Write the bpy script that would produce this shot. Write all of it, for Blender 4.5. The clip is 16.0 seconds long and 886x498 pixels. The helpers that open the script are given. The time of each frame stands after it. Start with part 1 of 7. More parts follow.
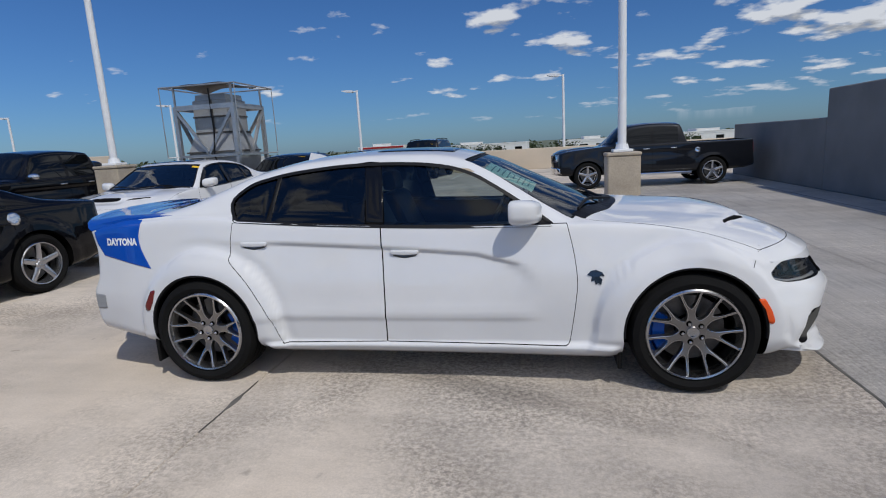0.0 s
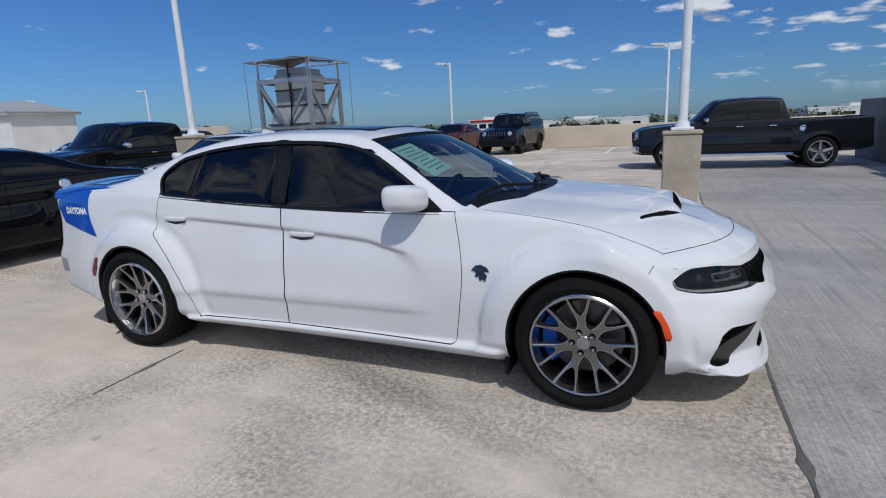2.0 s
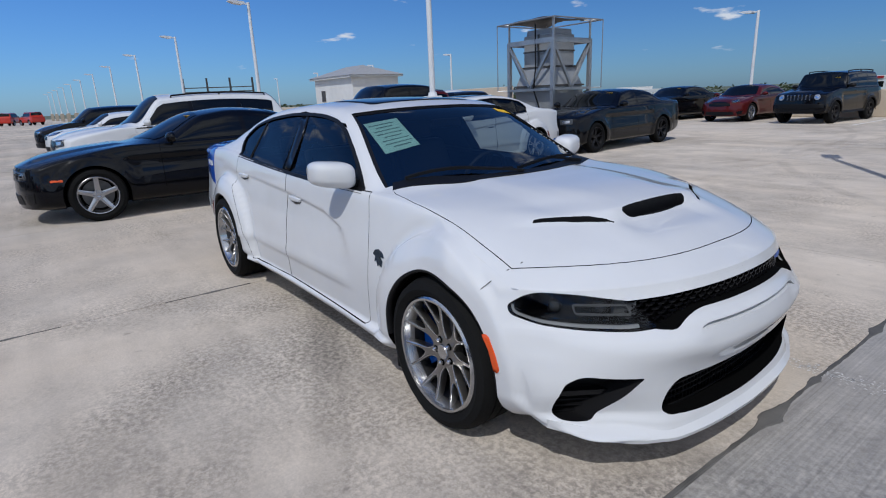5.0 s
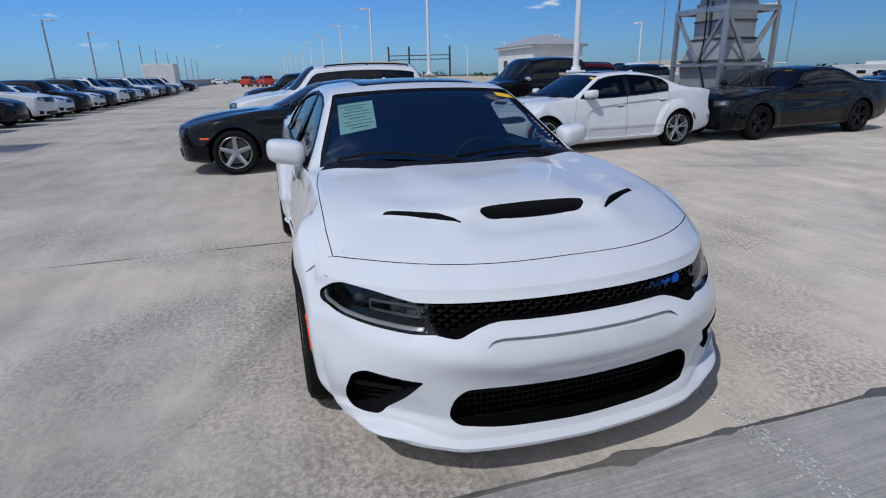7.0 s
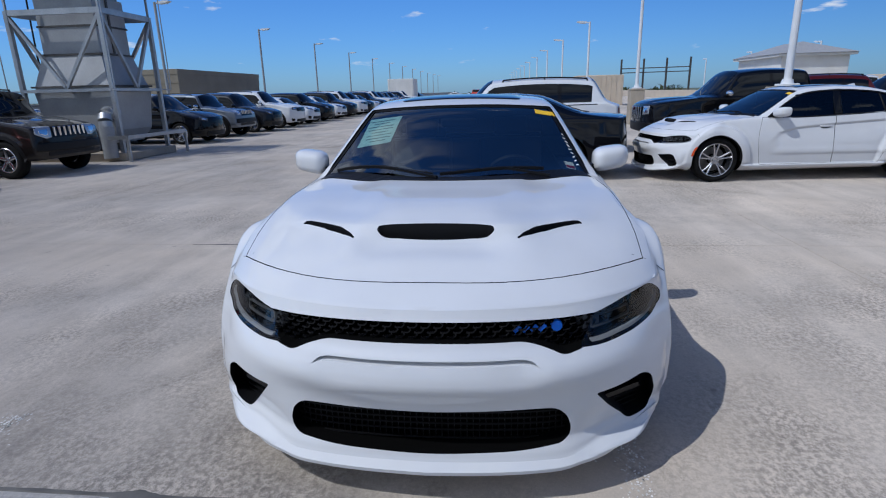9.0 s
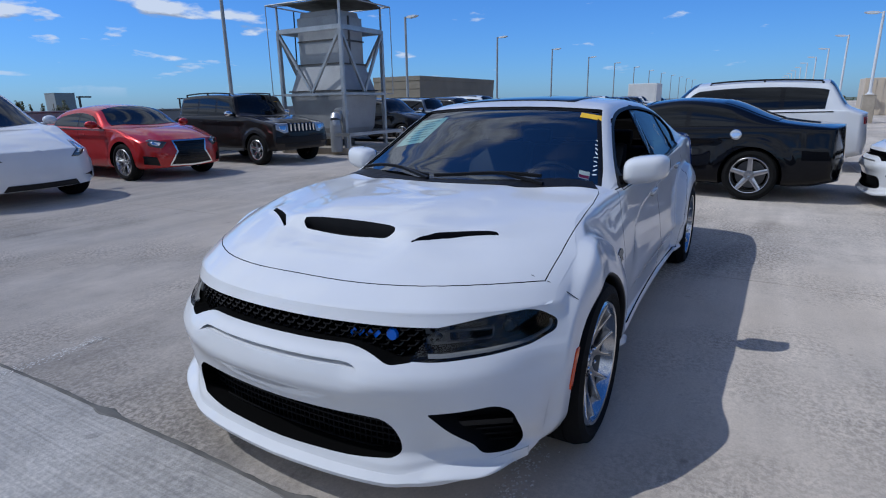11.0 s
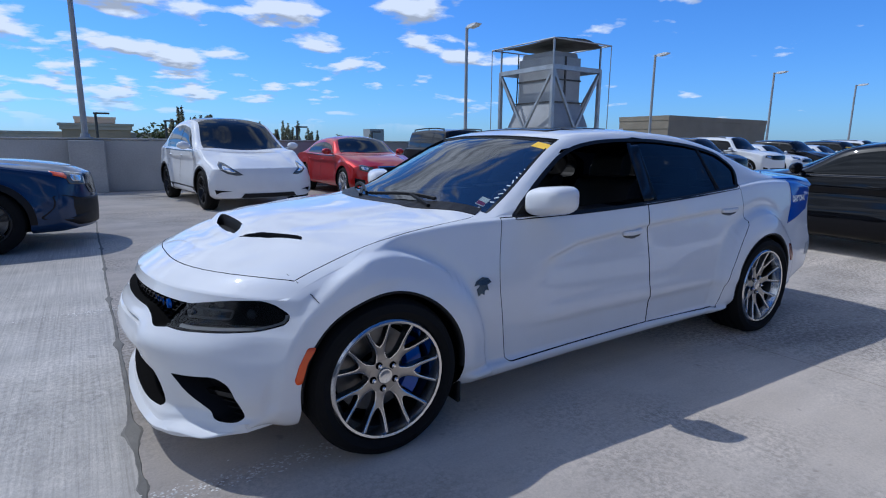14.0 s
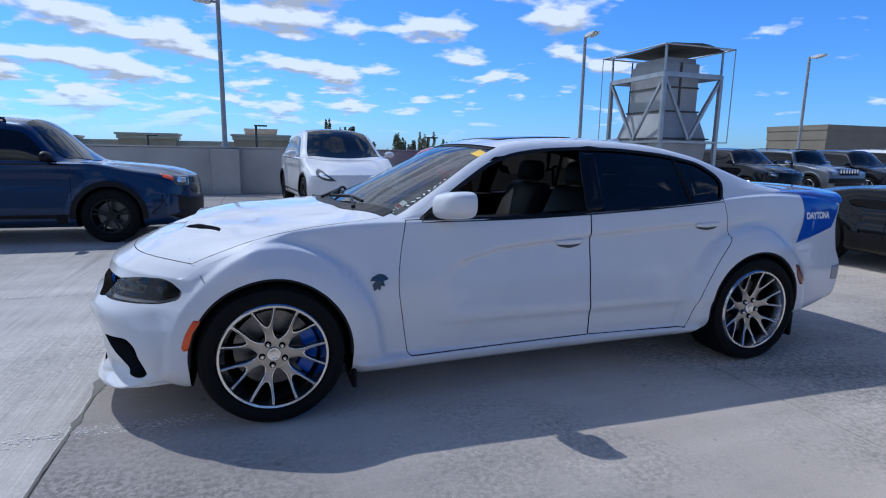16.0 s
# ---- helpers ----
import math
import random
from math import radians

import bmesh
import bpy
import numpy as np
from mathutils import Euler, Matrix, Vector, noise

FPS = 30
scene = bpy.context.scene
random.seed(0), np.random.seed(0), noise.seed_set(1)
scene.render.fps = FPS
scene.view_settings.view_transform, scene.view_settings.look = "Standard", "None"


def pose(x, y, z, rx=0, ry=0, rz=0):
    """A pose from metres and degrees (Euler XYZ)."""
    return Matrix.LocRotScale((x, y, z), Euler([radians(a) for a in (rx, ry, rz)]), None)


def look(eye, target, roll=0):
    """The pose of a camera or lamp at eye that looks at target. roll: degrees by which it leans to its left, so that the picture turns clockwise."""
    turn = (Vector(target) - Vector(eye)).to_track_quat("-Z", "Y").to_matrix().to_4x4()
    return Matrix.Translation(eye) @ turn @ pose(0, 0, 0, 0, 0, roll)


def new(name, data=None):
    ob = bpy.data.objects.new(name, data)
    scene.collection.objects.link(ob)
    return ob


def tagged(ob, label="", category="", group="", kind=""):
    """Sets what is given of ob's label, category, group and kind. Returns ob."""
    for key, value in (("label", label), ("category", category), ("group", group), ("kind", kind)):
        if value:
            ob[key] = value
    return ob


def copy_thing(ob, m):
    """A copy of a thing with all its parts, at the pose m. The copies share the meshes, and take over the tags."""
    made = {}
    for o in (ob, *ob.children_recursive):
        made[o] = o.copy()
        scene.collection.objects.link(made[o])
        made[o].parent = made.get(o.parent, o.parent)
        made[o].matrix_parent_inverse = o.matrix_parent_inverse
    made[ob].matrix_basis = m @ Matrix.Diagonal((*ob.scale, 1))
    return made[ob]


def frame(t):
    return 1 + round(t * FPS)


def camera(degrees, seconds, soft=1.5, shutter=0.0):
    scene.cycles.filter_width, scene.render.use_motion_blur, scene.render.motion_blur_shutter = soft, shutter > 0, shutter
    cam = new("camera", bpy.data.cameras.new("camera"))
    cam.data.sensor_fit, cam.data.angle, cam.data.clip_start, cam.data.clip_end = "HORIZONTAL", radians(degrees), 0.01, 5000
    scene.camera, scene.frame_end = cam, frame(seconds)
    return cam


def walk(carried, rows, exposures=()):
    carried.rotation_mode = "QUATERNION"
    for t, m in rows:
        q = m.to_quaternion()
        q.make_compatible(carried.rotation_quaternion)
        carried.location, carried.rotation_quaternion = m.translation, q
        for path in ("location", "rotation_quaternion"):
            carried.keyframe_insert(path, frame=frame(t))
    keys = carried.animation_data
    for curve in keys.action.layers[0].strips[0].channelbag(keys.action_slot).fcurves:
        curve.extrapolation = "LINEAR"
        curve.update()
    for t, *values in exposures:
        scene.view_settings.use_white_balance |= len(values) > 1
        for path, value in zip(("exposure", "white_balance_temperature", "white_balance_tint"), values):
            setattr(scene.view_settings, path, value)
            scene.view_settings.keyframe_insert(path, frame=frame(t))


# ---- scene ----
cam = camera(78.0, 16.0, soft=1.1)
PATH = [
    (0, (0.705, -4.109, 1.486), (0.34, -2.178, 1.112), -3.3),
    (0.5, (1.036, -4.051, 1.498), (0.58, -2.14, 1.124), -3.6),
    (1, (1.324, -3.926, 1.474), (0.785, -2.04, 1.079), -3.5),
    (1.5, (1.599, -3.747, 1.474), (0.965, -1.9, 1.041), -3.0),
    (2, (1.874, -3.572, 1.458), (1.132, -1.769, 1.012), -2.7),
    (2.5, (2.16, -3.398, 1.45), (1.286, -1.657, 0.999), -2.4),
    (3, (2.419, -3.204, 1.451), (1.403, -1.544, 0.993), -2.3),
    (3.5, (2.655, -2.966, 1.429), (1.479, -1.418, 0.955), -2.7),
    (4, (2.887, -2.741, 1.445), (1.564, -1.324, 0.954), -3.0),
    (6.5, (3.914, -1.395, 1.485), (2.15, -0.671, 0.88), -1.3),
    (7, (4.028, -1.051, 1.505), (2.209, -0.486, 0.893), -1.4),
    (7.5, (4.09, -0.738, 1.473), (2.222, -0.34, 0.879), -1.5),
    (8, (4.102, -0.412, 1.503), (2.201, -0.192, 0.92), -1.3),
    (8.5, (4.119, -0.077, 1.479), (2.2, -0.05, 0.917), -1.4),
    (9, (4.142, 0.263, 1.496), (2.229, 0.07, 0.945), -1.4),
    (11.5, (3.533, 1.781, 1.416), (1.963, 0.648, 0.914), -0.8),
    (12, (3.352, 2.038, 1.394), (1.893, 0.759, 0.911), -0.5),
    (12.5, (3.159, 2.29, 1.403), (1.808, 0.888, 0.945), -0.4),
    (13, (2.973, 2.551, 1.375), (1.722, 1.05, 0.949), -0.0),
    (13.5, (2.773, 2.783, 1.39), (1.61, 1.206, 0.987), 0.2),
    (14, (2.545, 2.982, 1.356), (1.474, 1.336, 0.977), 0.5),
    (14.5, (2.304, 3.17, 1.381), (1.327, 1.462, 1.021), 0.9),
    (15, (2.065, 3.357, 1.35), (1.194, 1.59, 1.004), 1.0),
    (15.5, (1.824, 3.538, 1.376), (1.069, 1.718, 1.031), 1.1),
    (16, (1.571, 3.67, 1.35), (0.938, 1.805, 1.003), 0.9),
]
EXPOSURE = [(0, -0.43, 6400, 10), (2, -0.40, 6200, 10), (4, -0.45, 6100, 10), (6.5, -0.46, 5950, 10), (9, -0.44, 5700, 10), (11.5, -0.40, 5600, 10), (13, -0.27, 5600, 10), (14.5, -0.16, 5540, 10), (16, -0.11, 5500, 10)]
walk(cam, [(t, look(eye, target, roll)) for t, eye, target, roll in PATH], EXPOSURE)

# ---- world, sun, exposure ----
SUN_AZ, SUN_EL = radians(-55.5), radians(53)      # the sun stands towards +x, -y
world = bpy.data.worlds.new("sky")
scene.world = world
world.use_nodes = True
wn, wl = world.node_tree.nodes, world.node_tree.links
sky = wn.new("ShaderNodeTexSky")
sky.sky_type, sky.sun_disc = "NISHITA", False
sky.sun_elevation, sky.sun_rotation = SUN_EL, radians(90) - SUN_AZ
sky.air_density, sky.dust_density, sky.ozone_density = 1.0, 0.35, 2.2
wbg = wn["Background"]
wbg.inputs["Strength"].default_value = 0.088
wtc = wn.new("ShaderNodeTexCoord")
wsep = wn.new("ShaderNodeSeparateXYZ")
wl.new(wtc.outputs["Generated"], wsep.inputs[0])


def wmath(op, a, b=None, c=None):
    n = wn.new("ShaderNodeMath")
    n.operation = op
    for k, v in enumerate((a, b, c)):
        if v is None:
            continue
        if isinstance(v, (int, float)):
            n.inputs[k].default_value = v
        else:
            wl.new(v, n.inputs[k])
    return n.outputs[0]


# fair-weather cumulus on a flat layer above the place
wup = wmath("MAXIMUM", wsep.outputs["Z"], 0.03)
wden = wmath("ADD", wup, 0.17)
wcomb = wn.new("ShaderNodeCombineXYZ")
wl.new(wmath("DIVIDE", wsep.outputs["X"], wden), wcomb.inputs[0])
wl.new(wmath("DIVIDE", wsep.outputs["Y"], wden), wcomb.inputs[1])
wn1 = wn.new("ShaderNodeTexNoise")
wn1.inputs["Scale"].default_value, wn1.inputs["Detail"].default_value = 2.6, 8.0
wn1.inputs["Roughness"].default_value = 0.52
wl.new(wcomb.outputs[0], wn1.inputs["Vector"])
# the same field a little higher up, for lit tops and grey undersides
wlift = wn.new("ShaderNodeVectorMath")
wlift.operation = "SCALE"
wlift.inputs["Scale"].default_value = 0.955
wl.new(wcomb.outputs[0], wlift.inputs[0])
wn2 = wn.new("ShaderNodeTexNoise")
wn2.inputs["Scale"].default_value, wn2.inputs["Detail"].default_value = 2.6, 4.0
wn2.inputs["Roughness"].default_value = 0.52
wl.new(wlift.outputs[0], wn2.inputs["Vector"])
# more cloud towards +x and half way up, clear towards -x
wcover = wmath("MULTIPLY_ADD", wsep.outputs["X"], 0.14, -0.565)
wcover = wmath("ADD", wmath("MULTIPLY", wmath("MULTIPLY", wsep.outputs["Z"], wmath("SUBTRACT", 0.78, wsep.outputs["Z"])), 0.46), wcover)
wband = wn.new("ShaderNodeMapRange")
wband.interpolation_type = "SMOOTHSTEP"
wband.inputs["From Min"].default_value, wband.inputs["From Max"].default_value = 0.31, 0.44
wband.inputs["To Min"].default_value, wband.inputs["To Max"].default_value = 0.0, 0.16
wl.new(wsep.outputs["Z"], wband.inputs["Value"])
wcover = wmath("ADD", wcover, wmath("MULTIPLY", wband.outputs[0], wmath("MAXIMUM", wmath("MULTIPLY", wsep.outputs["Y"], -1.0), 0.0)))
wfade = wmath("ADD", wn1.outputs["Fac"], wmath("MULTIPLY_ADD", wsep.outputs["Y"], -0.045, wcover))
wcloud = wn.new("ShaderNodeMapRange")
wcloud.inputs["From Min"].default_value, wcloud.inputs["From Max"].default_value = 0.0, 0.075
wl.new(wfade, wcloud.inputs["Value"])
# a thin, drawn-out sheet of high cloud on the sun's side
wdrawn = wn.new("ShaderNodeMapping")
wdrawn.inputs["Location"].default_value, wdrawn.inputs["Rotation"].default_value, wdrawn.inputs["Scale"].default_value = (7.3, 2.1, 0), (0, 0, radians(25)), (2.6, 0.9, 1)
wl.new(wcomb.outputs[0], wdrawn.inputs["Vector"])
wn3 = wn.new("ShaderNodeTexNoise")
wn3.inputs["Scale"].default_value, wn3.inputs["Detail"].default_value, wn3.inputs["Distortion"].default_value = 2.4, 7.0, 0.4
wl.new(wdrawn.outputs[0], wn3.inputs["Vector"])
wsheet = wn.new("ShaderNodeMapRange")
wsheet.inputs["From Min"].default_value, wsheet.inputs["From Max"].default_value = 0.50, 0.62
wl.new(wn3.outputs["Fac"], wsheet.inputs["Value"])
whigh = wn.new("ShaderNodeMapRange")
whigh.interpolation_type = "SMOOTHSTEP"
whigh.inputs["From Min"].default_value, whigh.inputs["From Max"].default_value = 0.32, 0.42
wl.new(wsep.outputs["Z"], whigh.inputs["Value"])
wsouth = wmath("MINIMUM", wmath("MAXIMUM", wmath("MULTIPLY", wsep.outputs["Y"], -2.5), 0.0), 1.0)
wveil = wmath("MULTIPLY", wmath("MULTIPLY", wsheet.outputs[0], whigh.outputs[0]), wsouth)
wlow = wn.new("ShaderNodeMapRange")
wlow.inputs["From Min"].default_value, wlow.inputs["From Max"].default_value = 0.015, 0.08
wl.new(wsep.outputs["Z"], wlow.inputs["Value"])
wamt = wmath("MULTIPLY", wmath("MAXIMUM", wcloud.outputs[0], wveil), wmath("MULTIPLY", wlow.outputs[0], 0.92))
wshade = wn.new("ShaderNodeMapRange")
wshade.inputs["From Min"].default_value, wshade.inputs["From Max"].default_value = -0.035, 0.055
wshade.inputs["To Min"].default_value, wshade.inputs["To Max"].default_value = 1.0, 0.52
wl.new(wmath("SUBTRACT", wn2.outputs["Fac"], wn1.outputs["Fac"]), wshade.inputs["Value"])
wcc = wn.new("ShaderNodeMix")
wcc.data_type = "RGBA"
wcc.inputs["A"].default_value = (0, 0, 0, 1)
wcc.inputs["B"].default_value = (10.2, 10.5, 11.0, 1)
wl.new(wshade.outputs[0], wcc.inputs["Factor"])
wmix = wn.new("ShaderNodeMix")
wmix.data_type = "RGBA"
wl.new(wamt, wmix.inputs["Factor"])
# clear, deep blue air
wblue = wn.new("ShaderNodeVectorMath")
wblue.operation = "MULTIPLY"
wtint = wn.new("ShaderNodeMix")
wtint.data_type = "RGBA"
wtint.inputs["A"].default_value = (0.50, 0.82, 1.36, 1)
wtint.inputs["B"].default_value = (0.47, 0.86, 1.42, 1)
wl.new(wmath("MINIMUM", wmath("POWER", wmath("MAXIMUM", wmath("MULTIPLY", wsep.outputs["Z"], 3.2), 0.0), 0.6), 1.0), wtint.inputs["Factor"])
# the air is darker away from the sun, brighter towards its side
wside = wn.new("ShaderNodeMapRange")
wside.interpolation_type = "SMOOTHSTEP"
wside.inputs["From Min"].default_value, wside.inputs["From Max"].default_value = -0.3, 1.0
wside.inputs["To Min"].default_value, wside.inputs["To Max"].default_value = 1.30, 0.74
wl.new(wsep.outputs["Y"], wside.inputs["Value"])
wtone = wn.new("ShaderNodeVectorMath")
wtone.operation = "SCALE"
wl.new(wtint.outputs["Result"], wtone.inputs[0])
wl.new(wside.outputs[0], wtone.inputs["Scale"])
wl.new(wtone.outputs[0], wblue.inputs[1])
wl.new(sky.outputs[0], wblue.inputs[0])
wl.new(wblue.outputs[0], wmix.inputs["A"])
wl.new(wcc.outputs["Result"], wmix.inputs["B"])
wl.new(wmix.outputs["Result"], wbg.inputs["Color"])

sun = new("sun", bpy.data.lights.new("sun", "SUN"))
sun.data.energy, sun.data.angle, sun.data.color = 3.0, radians(0.53), (1.0, 0.955, 0.88)
sun.matrix_world = look((0, 0, 0), (-math.cos(SUN_AZ) * math.cos(SUN_EL), -math.sin(SUN_AZ) * math.cos(SUN_EL), -math.sin(SUN_EL)))

# ---- materials ----
def mat(name, col, rough=0.5, metal=0.0, coat=0.0, var=0.06, scale=6.0, fine=0.0, fscale=120.0, bump=0.0, bscale=150.0, rvar=0.1, glow=0.0, rnd=0.0, spec=None):
    """A procedural surface: a base colour with stains at one scale and grain at a finer one, relief and uneven gloss."""
    m = bpy.data.materials.new(name)
    m.use_nodes = True
    n, l = m.node_tree.nodes, m.node_tree.links
    p = n["Principled BSDF"]
    tc = n.new("ShaderNodeTexCoord")
    a = n.new("ShaderNodeTexNoise")
    a.inputs["Scale"].default_value, a.inputs["Detail"].default_value = scale, 6.0
    l.new(tc.outputs["Object"], a.inputs["Vector"])
    b = n.new("ShaderNodeTexNoise")
    b.inputs["Scale"].default_value, b.inputs["Detail"].default_value = fscale, 3.0
    l.new(tc.outputs["Object"], b.inputs["Vector"])
    s1 = n.new("ShaderNodeMapRange")
    s1.inputs["From Min"].default_value, s1.inputs["From Max"].default_value = 0.3, 0.7
    s1.inputs["To Min"].default_value, s1.inputs["To Max"].default_value = 1 - var, 1 + var
    l.new(a.outputs["Fac"], s1.inputs["Value"])
    s2 = n.new("ShaderNodeMapRange")
    s2.inputs["From Min"].default_value, s2.inputs["From Max"].default_value = 0.3, 0.7
    s2.inputs["To Min"].default_value, s2.inputs["To Max"].default_value = 1 - fine, 1 + fine
    l.new(b.outputs["Fac"], s2.inputs["Value"])
    mu = n.new("ShaderNodeMath")
    mu.operation = "MULTIPLY"
    l.new(s1.outputs[0], mu.inputs[0])
    l.new(s2.outputs[0], mu.inputs[1])
    out = mu.outputs[0]
    if rnd:
        oi = n.new("ShaderNodeObjectInfo")
        s3 = n.new("ShaderNodeMapRange")
        s3.inputs["To Min"].default_value, s3.inputs["To Max"].default_value = 1 - rnd, 1 + rnd
        l.new(oi.outputs["Random"], s3.inputs["Value"])
        m3 = n.new("ShaderNodeMath")
        m3.operation = "MULTIPLY"
        l.new(out, m3.inputs[0])
        l.new(s3.outputs[0], m3.inputs[1])
        out = m3.outputs[0]
    vm = n.new("ShaderNodeVectorMath")
    vm.operation = "SCALE"
    vm.inputs[0].default_value = col[:3]
    l.new(out, vm.inputs["Scale"])
    l.new(vm.outputs[0], p.inputs["Base Color"])
    rr = n.new("ShaderNodeMapRange")
    rr.inputs["To Min"].default_value, rr.inputs["To Max"].default_value = max(0.0, rough * (1 - rvar)), min(1.0, rough * (1 + rvar))
    l.new(a.outputs["Fac"], rr.inputs["Value"])
    l.new(rr.outputs[0], p.inputs["Roughness"])
    p.inputs["Metallic"].default_value = metal
    p.inputs["Coat Weight"].default_value = coat
    p.inputs["Coat Roughness"].default_value = 0.02
    if coat:
        p.inputs["Specular IOR Level"].default_value = 0.15
    if spec is not None:
        p.inputs["Specular IOR Level"].default_value = spec
    if bump:
        bn = n.new("ShaderNodeTexNoise")
        bn.inputs["Scale"].default_value, bn.inputs["Detail"].default_value = bscale, 4.0
        l.new(tc.outputs["Object"], bn.inputs["Vector"])
        bu = n.new("ShaderNodeBump")
        bu.inputs["Strength"].default_value, bu.inputs["Distance"].default_value = 1.0, bump
        l.new(bn.outputs["Fac"], bu.inputs["Height"])
        l.new(bu.outputs[0], p.inputs["Normal"])
    if glow:
        p.inputs["Emission Color"].default_value = (*col[:3], 1)
        p.inputs["Emission Strength"].default_value = glow
    return m


def glass(name, tint, gloss_rough=0.0, ior=1.5):
    """A thin pane: tinted see-through with a mirror gloss by Fresnel."""
    m = bpy.data.materials.new(name)
    m.use_nodes = True
    n, l = m.node_tree.nodes, m.node_tree.links
    n.remove(n["Principled BSDF"])
    t = n.new("ShaderNodeBsdfTransparent")
    t.inputs[0].default_value = (*tint, 1)
    g = n.new("ShaderNodeBsdfGlossy")
    g.inputs["Roughness"].default_value = gloss_rough
    f = n.new("ShaderNodeFresnel")
    f.inputs[0].default_value = ior
    x = n.new("ShaderNodeMixShader")
    l.new(f.outputs[0], x.inputs[0])
    l.new(t.outputs[0], x.inputs[1])
    l.new(g.outputs[0], x.inputs[2])
    l.new(x.outputs[0], n["Material Output"].inputs[0])
    return m


def paint(name, col, metal=0.0, rough=0.35, flake=0.0):
    m = mat(name, col, rough, metal, coat=1.0, var=0.03, scale=3.0, fine=flake, fscale=900.0, spec=0.05)
    m.node_tree.nodes["Principled BSDF"].inputs["Coat IOR"].default_value = 1.5 if max(col) > 0.3 else 1.38
    return m


M_WHITE = paint("white_paint", (0.71, 0.715, 0.72))
M_WHITE2 = paint("white_paint_dusty", (0.70, 0.71, 0.72), rough=0.4)
M_BLACK = paint("black_paint", (0.0025, 0.0025, 0.0035), rough=0.3)
M_DKGREY = paint("dark_grey_paint", (0.009, 0.010, 0.013), metal=0.2, flake=0.15)
M_BRONZE = paint("dark_brown_paint", (0.014, 0.011, 0.010), metal=0.2, flake=0.15)
M_RED = paint("red_paint", (0.42, 0.018, 0.016), metal=0.35, flake=0.15)
M_ORANGE = paint("orange_red_paint", (0.50, 0.035, 0.015))
M_NAVY = paint("navy_paint", (0.010, 0.032, 0.085), metal=0.4, flake=0.15)
M_DKRED = paint("dark_red_paint", (0.10, 0.012, 0.012), metal=0.3)
M_GREYBLUE = paint("grey_blue_paint", (0.16, 0.18, 0.21), metal=0.5, flake=0.1)
M_BLUE = paint("blue_stripe_paint", (0.006, 0.075, 0.42), rough=0.3)
M_TRIM = mat("black_plastic", (0.006, 0.006, 0.007), 0.5, spec=0.25, bump=0.0003, bscale=900, var=0.1)
M_GLOSSBLK = mat("gloss_black", (0.005, 0.005, 0.006), 0.15, spec=0.3)
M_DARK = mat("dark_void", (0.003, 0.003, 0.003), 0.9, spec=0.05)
M_RUBBER = mat("tyre_rubber", (0.007, 0.007, 0.007), 0.85, spec=0.2, var=0.25, scale=9, bump=0.0008, bscale=500)
M_CHROME = mat("chrome", (0.75, 0.75, 0.76), 0.08, 1.0)
M_RIMEDGE = mat("bright_alloy_edge", (0.62, 0.62, 0.62), 0.20, 1.0)
M_RIM = mat("pewter_alloy", (0.34, 0.325, 0.31), 0.32, 1.0, var=0.08)
# dark alloy: shade inside the wheel barrel as colour; also handle cups and seams
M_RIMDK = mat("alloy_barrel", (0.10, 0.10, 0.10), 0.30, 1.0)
M_ALLOY = mat("silver_alloy", (0.60, 0.60, 0.61), 0.25, 1.0)
M_BLKRIM = mat("black_alloy", (0.02, 0.02, 0.022), 0.3, 0.5)
M_CALIPER = mat("blue_caliper", (0.005, 0.10, 0.50), 0.3, coat=0.6)
M_DISC = mat("brake_disc", (0.16, 0.155, 0.15), 0.38, 1.0, var=0.15, scale=30)
M_GLASS = glass("tinted_glass", (0.12, 0.15, 0.17), ior=1.6)
M_FGLASS = glass("front_door_glass", (0.36, 0.44, 0.44), ior=1.6)
M_WSGLASS = glass("windscreen_glass", (0.32, 0.40, 0.41), ior=2.4)
M_DKGLASS = mat("dark_glass", (0.004, 0.005, 0.006), 0.02, spec=0.42)
M_SMOKE = glass("smoked_lens", (0.58, 0.59, 0.61))
M_AMBER = mat("amber_reflector", (0.80, 0.095, 0.012), 0.25, coat=0.8, bump=0.0006, bscale=420)
M_REDLENS = mat("red_lens", (0.35, 0.006, 0.006), 0.15, coat=1.0)
M_DKREDLENS = mat("dark_red_reflector", (0.16, 0.012, 0.010), 0.25, coat=0.8)
M_SEAT = mat("black_leather", (0.014, 0.014, 0.015), 0.5, bump=0.0008, bscale=250)
M_PAPER = mat("window_paper", (0.55, 0.78, 0.76), 0.8, var=0.03)
M_INK = mat("print_ink", (0.16, 0.24, 0.24), 0.8)
M_YELLOW = mat("yellow_tag", (0.86, 0.52, 0.02), 0.6)
M_PALE = mat("pale_marker", (0.85, 0.86, 0.86), 0.8)
M_LETTER = mat("white_decal", (0.82, 0.83, 0.84), 0.4)
M_STEEL = mat("galvanised_steel", (0.42, 0.43, 0.44), 0.42, 0.75, var=0.16, scale=2.5, fine=0.08, fscale=40)
M_DKSTEEL = mat("weathered_dark_steel", (0.10, 0.095, 0.09), 0.6, 0.5, var=0.3, scale=4)
M_PANEL = mat("grey_sheet_metal", (0.34, 0.35, 0.36), 0.5, 0.25, var=0.12, scale=1.6, fine=0.05, fscale=25)
M_POLE = mat("white_pole", (0.76, 0.77, 0.78), 0.4, var=0.05)
M_POLEGREY = mat("grey_pole", (0.30, 0.31, 0.32), 0.45, var=0.12, scale=3)
M_HEAD = mat("lamp_head", (0.74, 0.75, 0.76), 0.45)
M_BEIGE = mat("painted_beige", (0.62, 0.52, 0.40), 0.8, var=0.08, scale=0.8, fine=0.05, fscale=20, bump=0.001)
